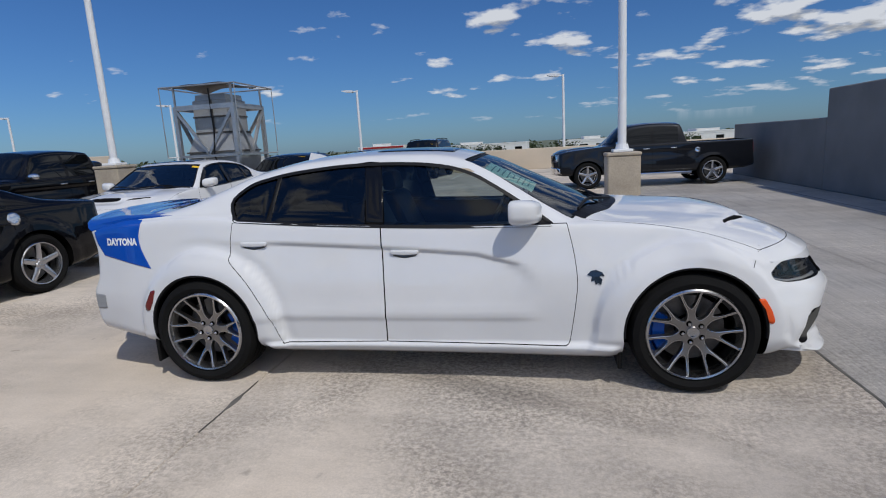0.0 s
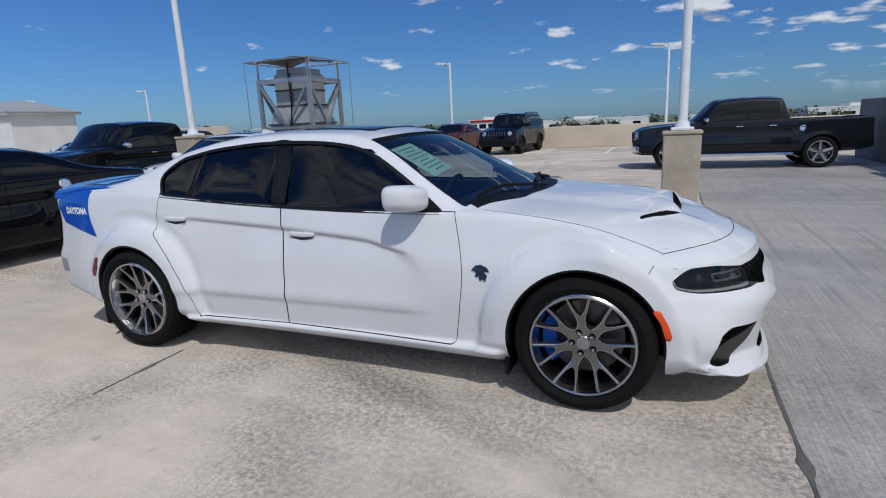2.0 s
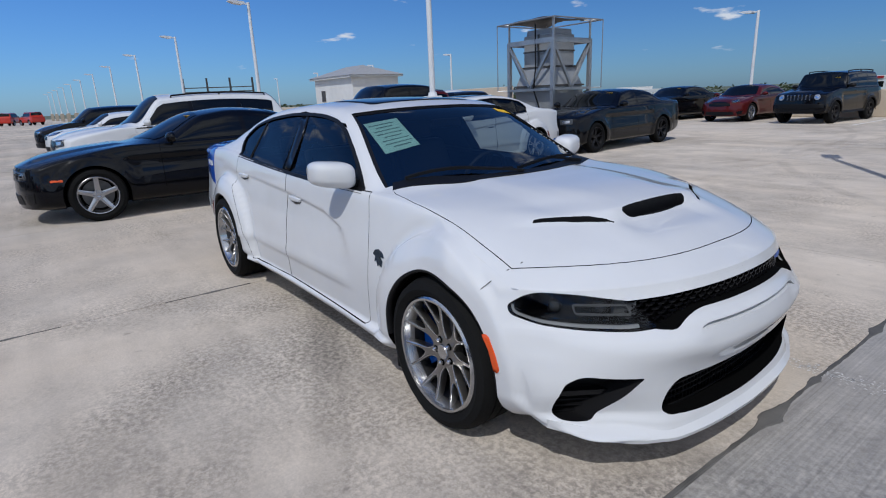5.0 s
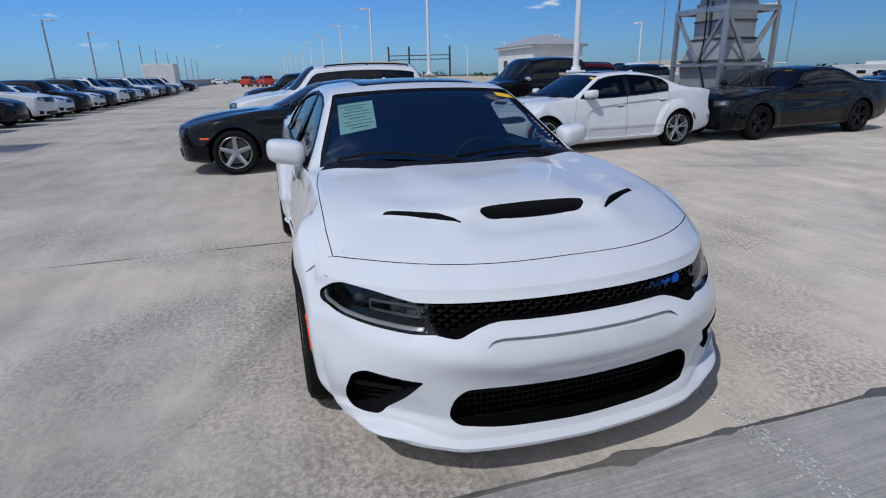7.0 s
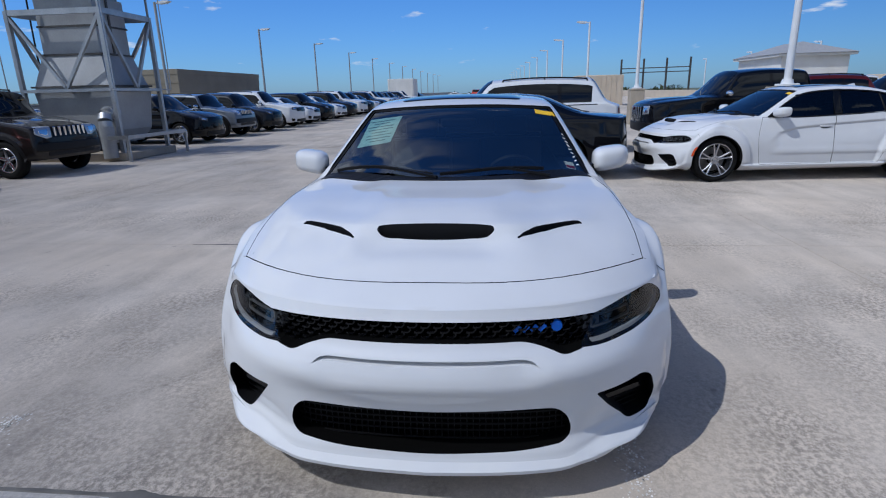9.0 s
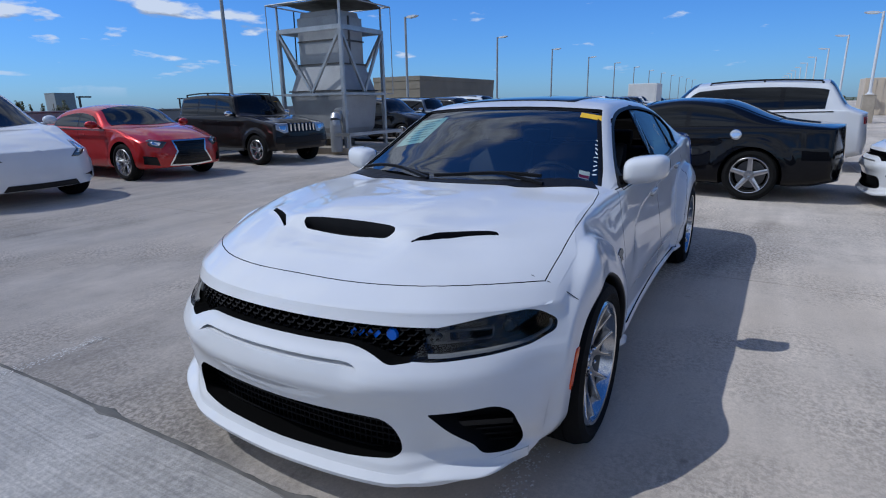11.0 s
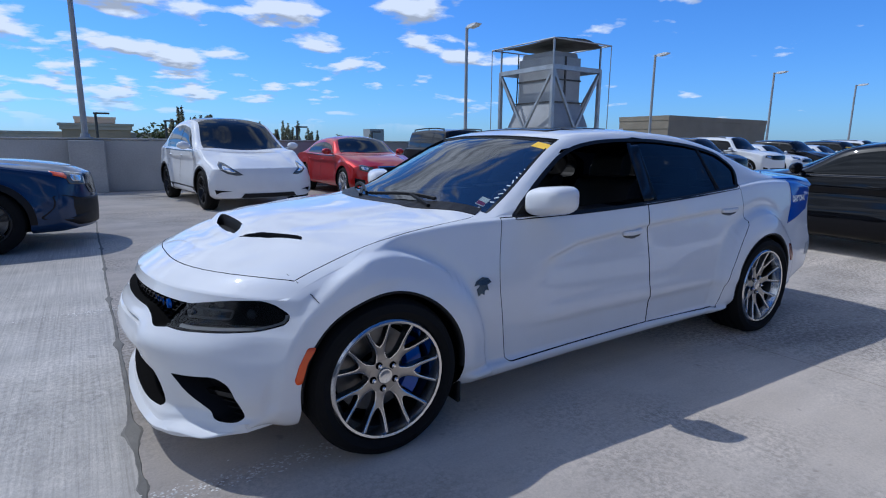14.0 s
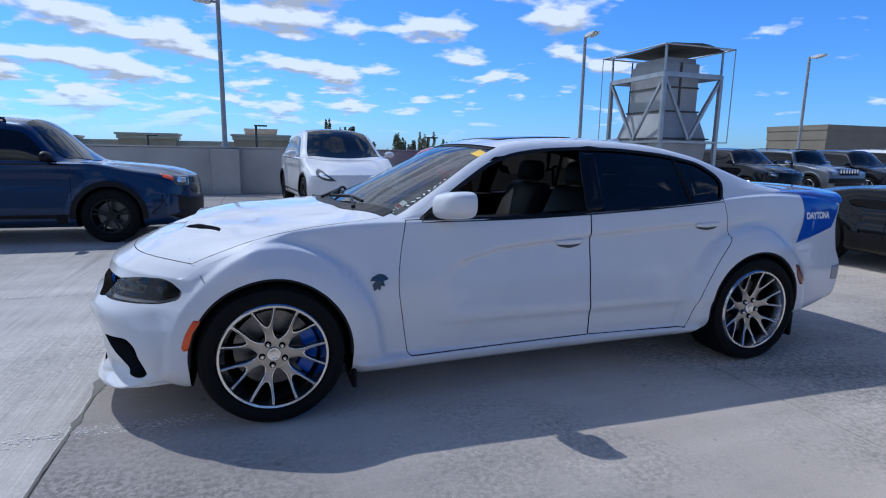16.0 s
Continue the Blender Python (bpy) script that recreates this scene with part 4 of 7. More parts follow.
    for sg in (1, -1):
        extrude_poly(c3, side(dlo, 0.5, sg), (0, sg * 0.7, 0), 2)
    cut(body, c3)
    # windscreen and rear window openings, from above
    def top_outline(xs_a, xs_b, inset, bulge_a, bulge_b):
        pts = []
        ya, yb = float(hero_form.ye(xs_a)) - inset, float(hero_form.ye(xs_b)) - inset
        for s in np.linspace(-1, 1, 13):
            pts.append((xs_a + bulge_a * (1 - s * s), s * ya))
        for x in np.linspace(xs_a, xs_b, 6)[1:-1]:
            pts.append((x, float(hero_form.ye(x)) - inset))
        for s in np.linspace(1, -1, 13):
            pts.append((xs_b + bulge_b * (1 - s * s), s * yb))
        for x in np.linspace(xs_b, xs_a, 6)[1:-1]:
            pts.append((x, -float(hero_form.ye(x)) + inset))
        return pts
    wscreen = top_outline(0.875, 0.215, 0.035, 0.245, 0.06)
    rscreen = top_outline(-1.20, -1.78, 0.06, -0.06, -0.03)
    c4 = bmesh.new()
    extrude_poly(c4, [(x, y, 0.98) for x, y in wscreen], (0, 0, 0.8), 2)
    extrude_poly(c4, [(x, y, 1.08) for x, y in rscreen], (0, 0, 0.8), 2)
    cut(body, c4)
    # front openings
    c5 = bmesh.new()
    extrude_poly(c5, [(2.13, y, z) for y, z in grille], (0.6, 0, 0), 1)
    extrude_poly(c5, [(2.25, y, z) for y, z in lower], (0.5, 0, 0), 1)
    cut(body, c5)
    c6 = bmesh.new()
    LD = Vector((0.80, 0.60, 0)).normalized()
    for sg in (1, -1):
        d = Vector((LD.x, sg * LD.y, 0))
        q = []
        for y, z in lamp:
            f = Vector((float(hero_front(y, z)), sg * y, z))
            q.append(f - d * 0.10)
        extrude_poly(c6, q, d * 0.4, 1)
        q = []
        for y, z in fog:
            f = Vector((float(hero_front(y, z)), sg * y, z))
            q.append(f - Vector((0.11, 0, 0)))
        extrude_poly(c6, q, (0.4, 0, 0), 2)
    cut(body, c6)
    c7 = bmesh.new()
    q = [(float(hero_front(y, 0.6)) - 0.075, y, z) for y, z in slot]
    extrude_poly(c7, q, (0.2, 0, 0), 0)
    scoop = rounded([(1.924, -0.222), (1.941, -0.252), (1.963, -0.218), (1.977, 0.0), (1.963, 0.218), (1.941, 0.252), (1.924, 0.222), (1.921, 0.0)], [0.03, 0.02, 0.06, 0.2, 0.06, 0.02, 0.03, 0.2], 5)
    extrude_poly(c7, [(x, y, 0.90) for x, y in scoop], (0, 0, 0.3), 2)
    gill = rounded([(1.760, 0.615), (1.768, 0.630), (1.856, 0.492), (1.974, 0.345), (1.966, 0.338), (1.86, 0.44)], [0.01, 0.01, 0.06, 0.01, 0.01, 0.06], 3)
    for sg in (1, -1):
        extrude_poly(c7, [(x, sg * y, 0.88) for x, y in gill], (0, 0, 0.3), 2)
    cut(body, c7)

    # bonnet and doors cut free of the body with a 4 mm gap
    def grown(o, g):
        P = np.array(o)
        out = []
        for k in range(len(P)):
            t = P[(k + 1) % len(P)] - P[k - 1]
            t = t / (np.linalg.norm(t) + 1e-9)
            n = np.array([t[1], -t[0]])
            out.append(P[k] + n * g)
        a = sum(P[k - 1][0] * P[k][1] - P[k][0] * P[k - 1][1] for k in range(len(P)))
        if a < 0:
            out = [2 * P[k] - out[k] for k in range(len(P))]
        return [tuple(p) for p in out]
    hood_o = []
    for s in np.linspace(-1, 1, 25):
        hood_o.append((2.248 - 0.365 * abs(s) ** 2.6, s * 0.862))
    hood_o += [(1.72, 0.866), (1.45, 0.858), (1.20, 0.845), (1.0, 0.818)]
    for s in np.linspace(1, -1, 13):
        hood_o.append((0.945 + 0.262 * (1 - s * s), s * 0.80))
    hood_o += [(1.0, -0.818), (1.20, -0.845), (1.45, -0.858), (1.72, -0.866)]
    made = {}
    for name, o, mk in (("bonnet", hood_o, lambda oo: [([(x, y, 0.765) for x, y in oo], (0, 0, 0.5))]),
                        ("front_door", front_door, lambda oo: [(side(oo, 0.70, 1), (0, 0.5, 0)), (side(oo, 0.70, -1), (0, -0.5, 0))]),
                        ("rear_door", rear_door, lambda oo: [(side(oo, 0.70, 1), (0, 0.5, 0)), (side(oo, 0.70, -1), (0, -0.5, 0))])):
        for k, (pts, d) in enumerate(mk(o)):
            panel = new(name, body.data.copy())
            cb = bmesh.new()
            extrude_poly(cb, pts, d, 1)
            cut(panel, cb, "INTERSECT")
            panel.parent = car
            skin.shade(panel)
            made[name, k] = panel
        cb = bmesh.new()
        for pts, d in mk(grown(o, 0.004)):
            extrude_poly(cb, pts, d, 1)
        cut(body, cb)
    skin.shade(body)

    # glass
    for sg, k in ((1, 0), (-1, 1)):
        s = (0, -sg, 0)
        fd, rd = made["front_door", k], made["rear_door", k]
        part("window_trim", ribbon(skin, side(dlo, 0.8, sg), s, 0.002, 0.6, 0.020), M_TRIM, car, "black window trim")
        fw = rounded([(-0.285, 1.012), (-0.325, 1.385), (-0.05, 1.372), (0.14, 1.343), (0.29, 1.290), (0.50, 1.163), (0.74, 0.995), (0.20, 0.995)], [0.01, 0.01, 0.1, 0.1, 0.1, 0.1, 0.01, 0.1], 3)
        rw = rounded([(-0.395, 1.018), (-0.43, 1.387), (-0.60, 1.384), (-0.95, 1.352), (-1.005, 1.335), (-1.04, 1.050), (-0.80, 1.036)], [0.01, 0.01, 0.1, 0.05, 0.01, 0.01, 0.1], 3)
        qw = rounded([(-1.065, 1.054), (-1.025, 1.328), (-1.20, 1.298), (-1.325, 1.20), (-1.28, 1.074)], [0.01, 0.01, 0.06, 0.06, 0.03], 3)
        # the driver's front window is wound down
        for o, pr in ((fw, fd), (rw, rd), (qw, car))[sg > 0:]:
            part("window", patch(skin, side(o, 0.75, sg), s, -0.010, 0.6, 4), M_FGLASS if pr is fd else M_GLASS, pr, "dark tinted window", smooth=True).visible_shadow = False
        pil = [(-0.275, 1.010), (-0.325, 1.388), (-0.435, 1.390), (-0.400, 1.016)]
        part("pillar_cover", patch(skin, side(pil, 0.75, sg), s, -0.004, 0.6, 4, 0.01), M_GLOSSBLK, car, "gloss black door pillar", smooth=True)
        div = [(-1.035, 1.052), (-1.002, 1.335), (-1.028, 1.33), (-1.068, 1.054)]
        part("window_divider", patch(skin, side(div, 0.75, sg), s, -0.005, 0.6, 3, 0.01), M_TRIM, car)
        tri = [(0.57, 1.110), (0.755, 0.992), (0.57, 0.992)]
        part("mirror_base", patch(skin, side(tri, 0.75, sg), s, -0.003, 0.6, 3, 0.01), M_TRIM, car)
        # door handles: a recess and a bar
        for o, (hx, hz) in ((fd, (-0.148, 0.842)), (rd, (-1.146, 0.918))):
            cup = rounded([(hx - 0.088, hz + 0.012), (hx + 0.088, hz + 0.010), (hx + 0.075, hz - 0.020), (hx, hz - 0.034), (hx - 0.075, hz - 0.018)], 0.02, 4)
            part("handle_cup", patch(skin, side(cup, 0.9, sg), s, 0.0015, 0.6, 3, 0.002), M_RIMDK, o, smooth=True)
            bmh = bmesh.new()
            y0 = abs(skin.drop((hx, sg * 1.4, hz), s).y)
            hb = rounded([(hx - 0.092, hz + 0.020), (hx + 0.092, hz + 0.016), (hx + 0.088, hz - 0.008), (hx, hz - 0.014), (hx - 0.088, hz - 0.006)], 0.014, 4)
            extrude_poly(bmh, side(hb, y0 - 0.004, sg), (0, sg * 0.024, 0))
            bmesh.ops.recalc_face_normals(bmh, faces=bmh.faces)
            es = [e for e in bmh.edges if all(abs(abs(v.co.y) - y0 - 0.020) < 1e-4 for v in e.verts)]
            bmesh.ops.bevel(bmh, geom=es, offset=0.008, segments=3, affect="EDGES", profile=0.5)
            part("door_handle", bmh, M_WHITE, o, "white painted door handle", angle=50)
    ws = part("windscreen", patch(skin, [(x, y, 1.2) for x, y in wscreen], (0, 0, -1), -0.012, 1.0, 8), M_WSGLASS, car, "raked tinted windscreen", smooth=True)
    ws.visible_shadow = False
    part("windscreen_frit", ribbon(skin, [(x, y, 1.2) for x, y in wscreen], (0, 0, -1), -0.009, 1.0, 0.05, thick=0.002), M_TRIM, car, "black glass border")
    part("rear_window", patch(skin, [(x, y, 1.2) for x, y in rscreen], (0, 0, -1), -0.012, 1.0, 6), M_GLASS, car, "dark tinted rear window", smooth=True).visible_shadow = False
    sun_o = rounded([(0.12, -0.42), (0.12, 0.42), (-0.42, 0.43), (-0.42, -0.43)], 0.05, 4)
    part("sunroof", patch(skin, [(x, y, 1.4) for x, y in densify(sun_o, 0.04)], (0, 0, -1), 0.003, 1.0, 8, 0.004), M_DKGLASS, car, "dark glass sunroof", smooth=True)
    return car, body, skin, made, dict(grille=grille, lower=lower, slot=slot, fog=fog, lamp=lamp, LD=LD, scoop=scoop, gill=gill)


car, hero_body, skin, panels, outl = hero_car()


# ---- details of the white saloon ----
def hero_details():
    # wheels, with brakes; the calipers sit behind the front axle and before the rear one
    wy = 1.008 - 0.1525
    for nm, x, sg, ca in (("seven_fl", AX, 1, -1.65), ("seven_fr", AX, -1, 1.65), ("seven_rl", -AX, 1, 1.55), ("seven_rr", -AX, -1, -1.55)):
        wheel(car, pose(x, wy, HUB - 0.004) if sg > 0 else right_side(x, -wy, HUB - 0.004), nm, 0.354, 0.262, 0.305, M_RIM, ca, turn={"seven_fl": 0.18, "seven_fr": 0.1, "seven_rl": 0.45, "seven_rr": 0.3}[nm])
    # mud flaps and arch lips
    for sg in (1, -1):
        for x0, z0, z1 in ((1.128, 0.12, 0.30), (-1.935, 0.12, 0.34)):
            bm = bmesh.new()
            box(bm, x0 - 0.012, x0 + 0.012, sg * 0.80 - 0.15, sg * 0.80 + 0.15, z0, z1, 0.008)
            part("mud_flap", bm, M_TRIM, car, "black mud flap")
        for xc in (AX, -AX):
            bm = bmesh.new()
            rows = []
            for a in np.linspace(math.radians(-4), math.radians(184), 40):
                y = skin.drop((xc + (ARCH_R + 0.012) * math.cos(a), sg * 1.6, max(0.21, HUB + (ARCH_R + 0.012) * math.sin(a))), (0, -sg, 0))
                y = y.y if y else sg * 0.98
                rows.append([bm.verts.new((xc + (ARCH_R + dr) * math.cos(a), y + sg * dy, HUB + (ARCH_R + dr) * math.sin(a))) for dr, dy in ((0.0, 0.001), (-0.014, -0.002), (-0.014, -0.05), (0.0, -0.05))])
            for p, q in zip(rows, rows[1:]):
                for j in range(4):
                    bm.faces.new((p[j], p[(j + 1) % 4], q[(j + 1) % 4], q[j]))
            bmesh.ops.recalc_face_normals(bm, faces=bm.faces)
            part("arch_lip", bm, M_TRIM, car, "black inner arch lip", smooth=True)
    # headlights
    for sg in (1, -1):
        d = Vector((outl["LD"].x, sg * outl["LD"].y, 0))
        o = outl["lamp"]
        pts = [(float(hero_front(y, z)), sg * y, z) for y, z in o]
        lens = part("headlight", patch(skin, pts, -d, -0.002, 1.0, 5), M_SMOKE, car, "smoked headlight lens", smooth=True)
        lens.visible_shadow = False
        cy, cz = 0.74, 0.675
        inn = [(cy + (y - cy) * 0.94, cz + (z - cz) * 0.86) for y, z in o]
        ip = [(float(hero_front(y, z)), sg * y, z) for y, z in inn]
        k0 = [i for i, p in enumerate(o) if p[0] > 0.58 and p[1] < 0.69]
        tube_line = [ip[i] for i in k0]
        if len(tube_line) > 2:
            part("light_tube", ribbon(skin, tube_line, -d, -0.014, 1.0, 0.009, closed=False, thick=0.01), M_CLEARTUBE, lens, "pale daylight tube")
        fr = rounded([(0.615, 0.652), (0.775, 0.660), (0.775, 0.692), (0.620, 0.688)], 0.008, 3)
        part("lamp_frame", ribbon(skin, [(float(hero_front(y, z)), sg * y, z) for y, z in densify(fr, 0.03)], -d, -0.020, 1.0, 0.006, thick=0.008), M_LAMPGREY, lens, "pale grey frame inside the lamp")
        for yy, r in ((0.82, 0.030), (0.70, 0.034)):
            zz = 0.678
            c = Vector((float(hero_front(yy, zz)), sg * yy, zz)) - d * 0.075
            bm = bmesh.new()
            tube(bm, c, c + d * 0.03, r, r * 0.95, 20)
            part("projector_shroud", bm, M_GLOSSBLK, lens, angle=40)
            bm = bmesh.new()
            bmesh.ops.create_uvsphere(bm, u_segments=16, v_segments=8, radius=r * 0.75, matrix=Matrix.Translation(c + d * 0.026))
            part("projector_lens", bm, M_LENSBALL, lens, smooth=True)
        bm = bmesh.new()
        a = Vector((float(hero_front(0.58, 0.66)), sg * 0.60, 0.668)) - d * 0.06
        b = Vector((float(hero_front(0.66, 0.66)), sg * 0.665, 0.672)) - d * 0.06
        bar(bm, a, b, 0.03, 0.06)
        part("reflector_bar", bm, M_LAMPGREY, lens, "grey lamp reflector box")
        # fog recess: a blade and a grille
        c = [(float(hero_front(y, z)) - 0.055, sg * y, z) for y, z in outl["fog"]]
        bm = bmesh.new()
        n = len(c)
        bar(bm, (2.245, sg * 0.60, 0.345), (2.09, sg * 0.83, 0.350), 0.03, 0.02)
        part("fog_blade", bm, M_GLOSSBLK, car, "gloss black bumper vent blade")
        for k in range(4):
            bm = bmesh.new()
            z = 0.235 + 0.024 * k
            bar(bm, (2.205, sg * 0.64, z), (2.065, sg * 0.83, z), 0.012, 0.006)
            part("vent_slat", bm, M_TRIM, car)
    # honeycomb of the upper grille
    bm = bmesh.new()
    cw, ch = 0.046, 0.0185
    for r in range(-1, 8):
        for col in range(-14, 15):
            y = col * cw + (cw / 2 if r % 2 else 0)
            z = 0.598 + r * ch
            hexa = [(y + dy * cw / 2 * 0.98, z + dz * ch * 0.62) for dy, dz in ((-0.55, -1), (0.55, -1), (1, 0), (0.55, 1), (-0.55, 1), (-1, 0))]
            if abs(y) > 0.60 or z < 0.598 or z > 0.725:
                continue
            P = [(float(hero_front(a, 0.68)) - 0.030 - 0.06 * (b - 0.68), a, b) for a, b in hexa]
            for i in range(3):
                bar(bm, P[i], P[i + 1], 0.005, 0.012, up=(1, 0, 0))
    part("grille", bm, M_GLOSSBLK, car, "black honeycomb grille")
    bm = bmesh.new()
    for k in range(7):
        z = 0.205 + 0.026 * k
        L = [(float(hero_front(y, z)) - 0.075, y, z) for y in np.linspace(-0.54, 0.54, 13)]
        for p, q in zip(L, L[1:]):
            bar(bm, p, q, 0.006, 0.006)
    for k in range(45):
        y = -0.53 + 1.06 * k / 44
        bar(bm, (float(hero_front(y, 0.28)) - 0.078, y, 0.20), (float(hero_front(y, 0.28)) - 0.078, y, 0.395), 0.004, 0.004)
    part("lower_grille", bm, M_TRIM, car, "black mesh lower grille")
    # blue emblem in the grille: plain slanted bars and a disc
    bm = bmesh.new()
    xg = float(hero_front(0.42, 0.67)) - 0.012
    for k in range(4):
        y = 0.318 + 0.030 * k
        bar(bm, (xg - 0.01 * k * 0.6, y, 0.668), (xg - 0.01 * k * 0.6, y + 0.022, 0.690), 0.014, 0.004, up=(1, 0, 0))
    tube(bm, (xg - 0.040, 0.470, 0.682), (xg - 0.028, 0.471, 0.682), 0.023, 0.020, 10)
    part("grille_emblem", bm, M_CALIPER, car, "bright blue grille emblem")
    # sharp-edged lower lip with a step at the strakes
    bm = bmesh.new()
    rows = []
    for y in [0.90 * math.sin(v) for v in np.linspace(-math.pi / 2, math.pi / 2, 61)]:
        a = abs(y)
        off = np.interp(a, [0.0, 0.50, 0.56, 0.66, 0.78, 0.90], [0.034, 0.024, 0.024, 0.050, 0.046, 0.0])
        zl = np.interp(a, [0.0, 0.50, 0.56, 0.66, 0.78, 0.90], [0.145, 0.150, 0.158, 0.170, 0.190, 0.232])
        top = np.interp(a, [0.0, 0.53, 0.60, 0.70, 0.99], [0.040, 0.040, 0.050, 0.042, 0.035])
        x = float(hero_front(a, 0.20))
        rows.append([bm.verts.new(p) for p in ((x - 0.05, y, zl + top - 0.01), (x + 0.004, y, zl + top), (x + off, y, zl + 0.016), (x + off - 0.004, y, zl), (x - 0.12, y * 0.985, zl))])
    for p, q in zip(rows, rows[1:]):
        for j in range(5):
            bm.faces.new((p[j], q[j], q[(j + 1) % 5], p[(j + 1) % 5]))
    bm.faces.new(rows[0]), bm.faces.new(rows[-1][::-1])
    bmesh.ops.recalc_face_normals(bm, faces=bm.faces)
    part("front_lip", bm, M_WHITE, car, "white painted lower lip", angle=28)
    # seam between wing and bumper
    for sg in (1, -1):
        part("bumper_seam", ribbon(skin, [(x, sg * 1.0, z) for x, z in ((1.897, 0.829), (1.875, 0.805), (1.842, 0.765), (1.822, 0.735))], (0, -sg, 0), 0.0012, 0.8, 0.0035, closed=False, thick=0.001), M_RIMDK, car)
    # side reflectors and fender emblems
    for sg in (1, -1):
        s = (0, -sg, 0)
        mk = rounded([(1.845, 0.563), (1.880, 0.567), (1.918, 0.500), (1.938, 0.440), (1.930, 0.420), (1.908, 0.424), (1.885, 0.505)], 0.012, 3)
        part("front_reflector", patch(skin, side(mk, 0.95, sg), s, 0.004, 0.6, 4, 0.006), M_AMBER, car, "orange side reflector", smooth=True)
        mk = rounded([(-1.945, 0.540), (-1.885, 0.640), (-1.850, 0.645), (-1.880, 0.560), (-1.915, 0.500), (-1.945, 0.500)], 0.012, 3)
        part("rear_reflector", patch(skin, side(mk, 0.95, sg), s, 0.003, 0.6, 4, 0.006), M_DKREDLENS, car, "dark red side reflector", smooth=True)
        em = [(0.945, 0.700), (0.965, 0.722), (0.995, 0.728), (1.030, 0.712), (1.042, 0.690), (1.025, 0.694), (1.010, 0.690), (1.030, 0.672), (1.022, 0.640), (1.005, 0.652), (0.992, 0.642), (0.985, 0.668), (0.965, 0.662), (0.972, 0.690)]
        bme = bmesh.new()
        extrude_poly(bme, [skin.drop((x, sg * 1.5, z), s) + Vector((0, sg * 0.006, 0)) for x, z in em], (0, -sg * 0.005, 0))
        bmesh.ops.recalc_face_normals(bme, faces=bme.faces)
        part("fender_emblem", bme, M_EMBLEM, car, "dark blue-grey fender emblem")
        vent = rounded([(-2.400, 0.600), (-2.312, 0.592), (-2.322, 0.492), (-2.405, 0.490)], 0.012, 3)
        part("rear_vent", patch(skin, side(densify(vent, 0.02), 0.9, sg), s, 0.003, 0.6, 5, 0.004), M_PANEL, car, "grey recessed bumper vent", smooth=True)
        # blue band with its word
        band = rounded([(-1.895, 0.780), (-1.965, 0.90), (-1.990, 0.985), (-1.965, 1.100), (-2.10, 1.110), (-2.28, 1.095), (-2.375, 1.055), (-2.345, 0.95), (-2.285, 0.868)], [0.004, 0.05, 0.05, 0.02, 0.02, 0.02, 0.004, 0.05, 0.004], 4)
        part("blue_band", patch(skin, side(densify(band), 0.9, sg), s, 0.004, 0.6, 22, 0.002), M_BLUE, car, "glossy blue band on the rear wing", smooth=True)
        cu = bpy.data.curves.new("lettering", "FONT")
        cu.body, cu.size, cu.extrude, cu.align_x, cu.align_y, cu.offset = "DAYTONA", 0.072, 0.0, "CENTER", "CENTER", 0.0040
        tmp = new("lettering", cu)
        me = bpy.data.meshes.new_from_object(tmp.evaluated_get(bpy.context.evaluated_depsgraph_get()))
        bpy.data.objects.remove(tmp)
        bml = bmesh.new()
        bml.from_mesh(me)
        bmesh.ops.triangulate(bml, faces=bml.faces)
        wide = max(v.co.x for v in bml.verts) - min(v.co.x for v in bml.verts)
        for v in bml.verts:
            u = v.co.x * 0.255 / wide
            p = Vector((-2.125 - sg * u, sg * 1.5, 0.958 + v.co.y * 0.86))
            q = skin.drop(p, s)
            v.co = (q if q else p) + Vector((0, sg * 0.0065, 0))
        bmesh.ops.recalc_face_normals(bml, faces=bml.faces)
        part("lettering", bml, M_LETTER, car, "white block lettering on the blue band")
    # blue over the boot lid, and the spoiler
    dk = []
    for t in np.linspace(-1, 1, 15):
        dk.append((-2.02 + 0.06 * abs(t) ** 3, 0.80 * t))
    for t in np.linspace(1, -1, 15):
        dk.append((-2.50 + 0.14 * abs(t) ** 3, 0.80 * t))
    part("boot_band", patch(skin, [(x, y, 1.3) for x, y in dk], (0, 0, -1), 0.002, 1.0, 8, 0.001), M_BLUE, car, "glossy blue band over the boot lid", smooth=True)
    bm = bmesh.new()
    rows = []
    for t in np.linspace(-1, 1, 41):
        a = abs(t)
        y = 0.845 * t
        xf_ = -2.16 + 0.46 * a**5
        xr_ = -2.615 + 0.20 * a**4
        row = []
        for k, (u, up) in enumerate(((0.0, 0.002), (0.25, 0.012), (0.55, 0.024), (0.85, 0.036), (0.97, 0.040), (1.0, 0.030), (0.97, 0.008), (0.6, -0.004))):
            x = xf_ + (xr_ - xf_) * u
            q = skin.drop((max(x, -2.50 + 0.12 * a**4), y, 2.0), (0, 0, -1))
            z0 = q.z if q else 1.08
            row.append(bm.verts.new((x, y, z0 + up - 0.004)))
        rows.append(row)
    for p, q in zip(rows, rows[1:]):
        for j in range(8):
            bm.faces.new((p[j], p[(j + 1) % 8], q[(j + 1) % 8], q[j]))
    bm.faces.new(rows[0][::-1]), bm.faces.new(rows[-1])
    bmesh.ops.recalc_face_normals(bm, faces=bm.faces)
    part("rear_spoiler", bm, M_BLUE, car, "blue boot-lid spoiler", smooth=True, angle=50)
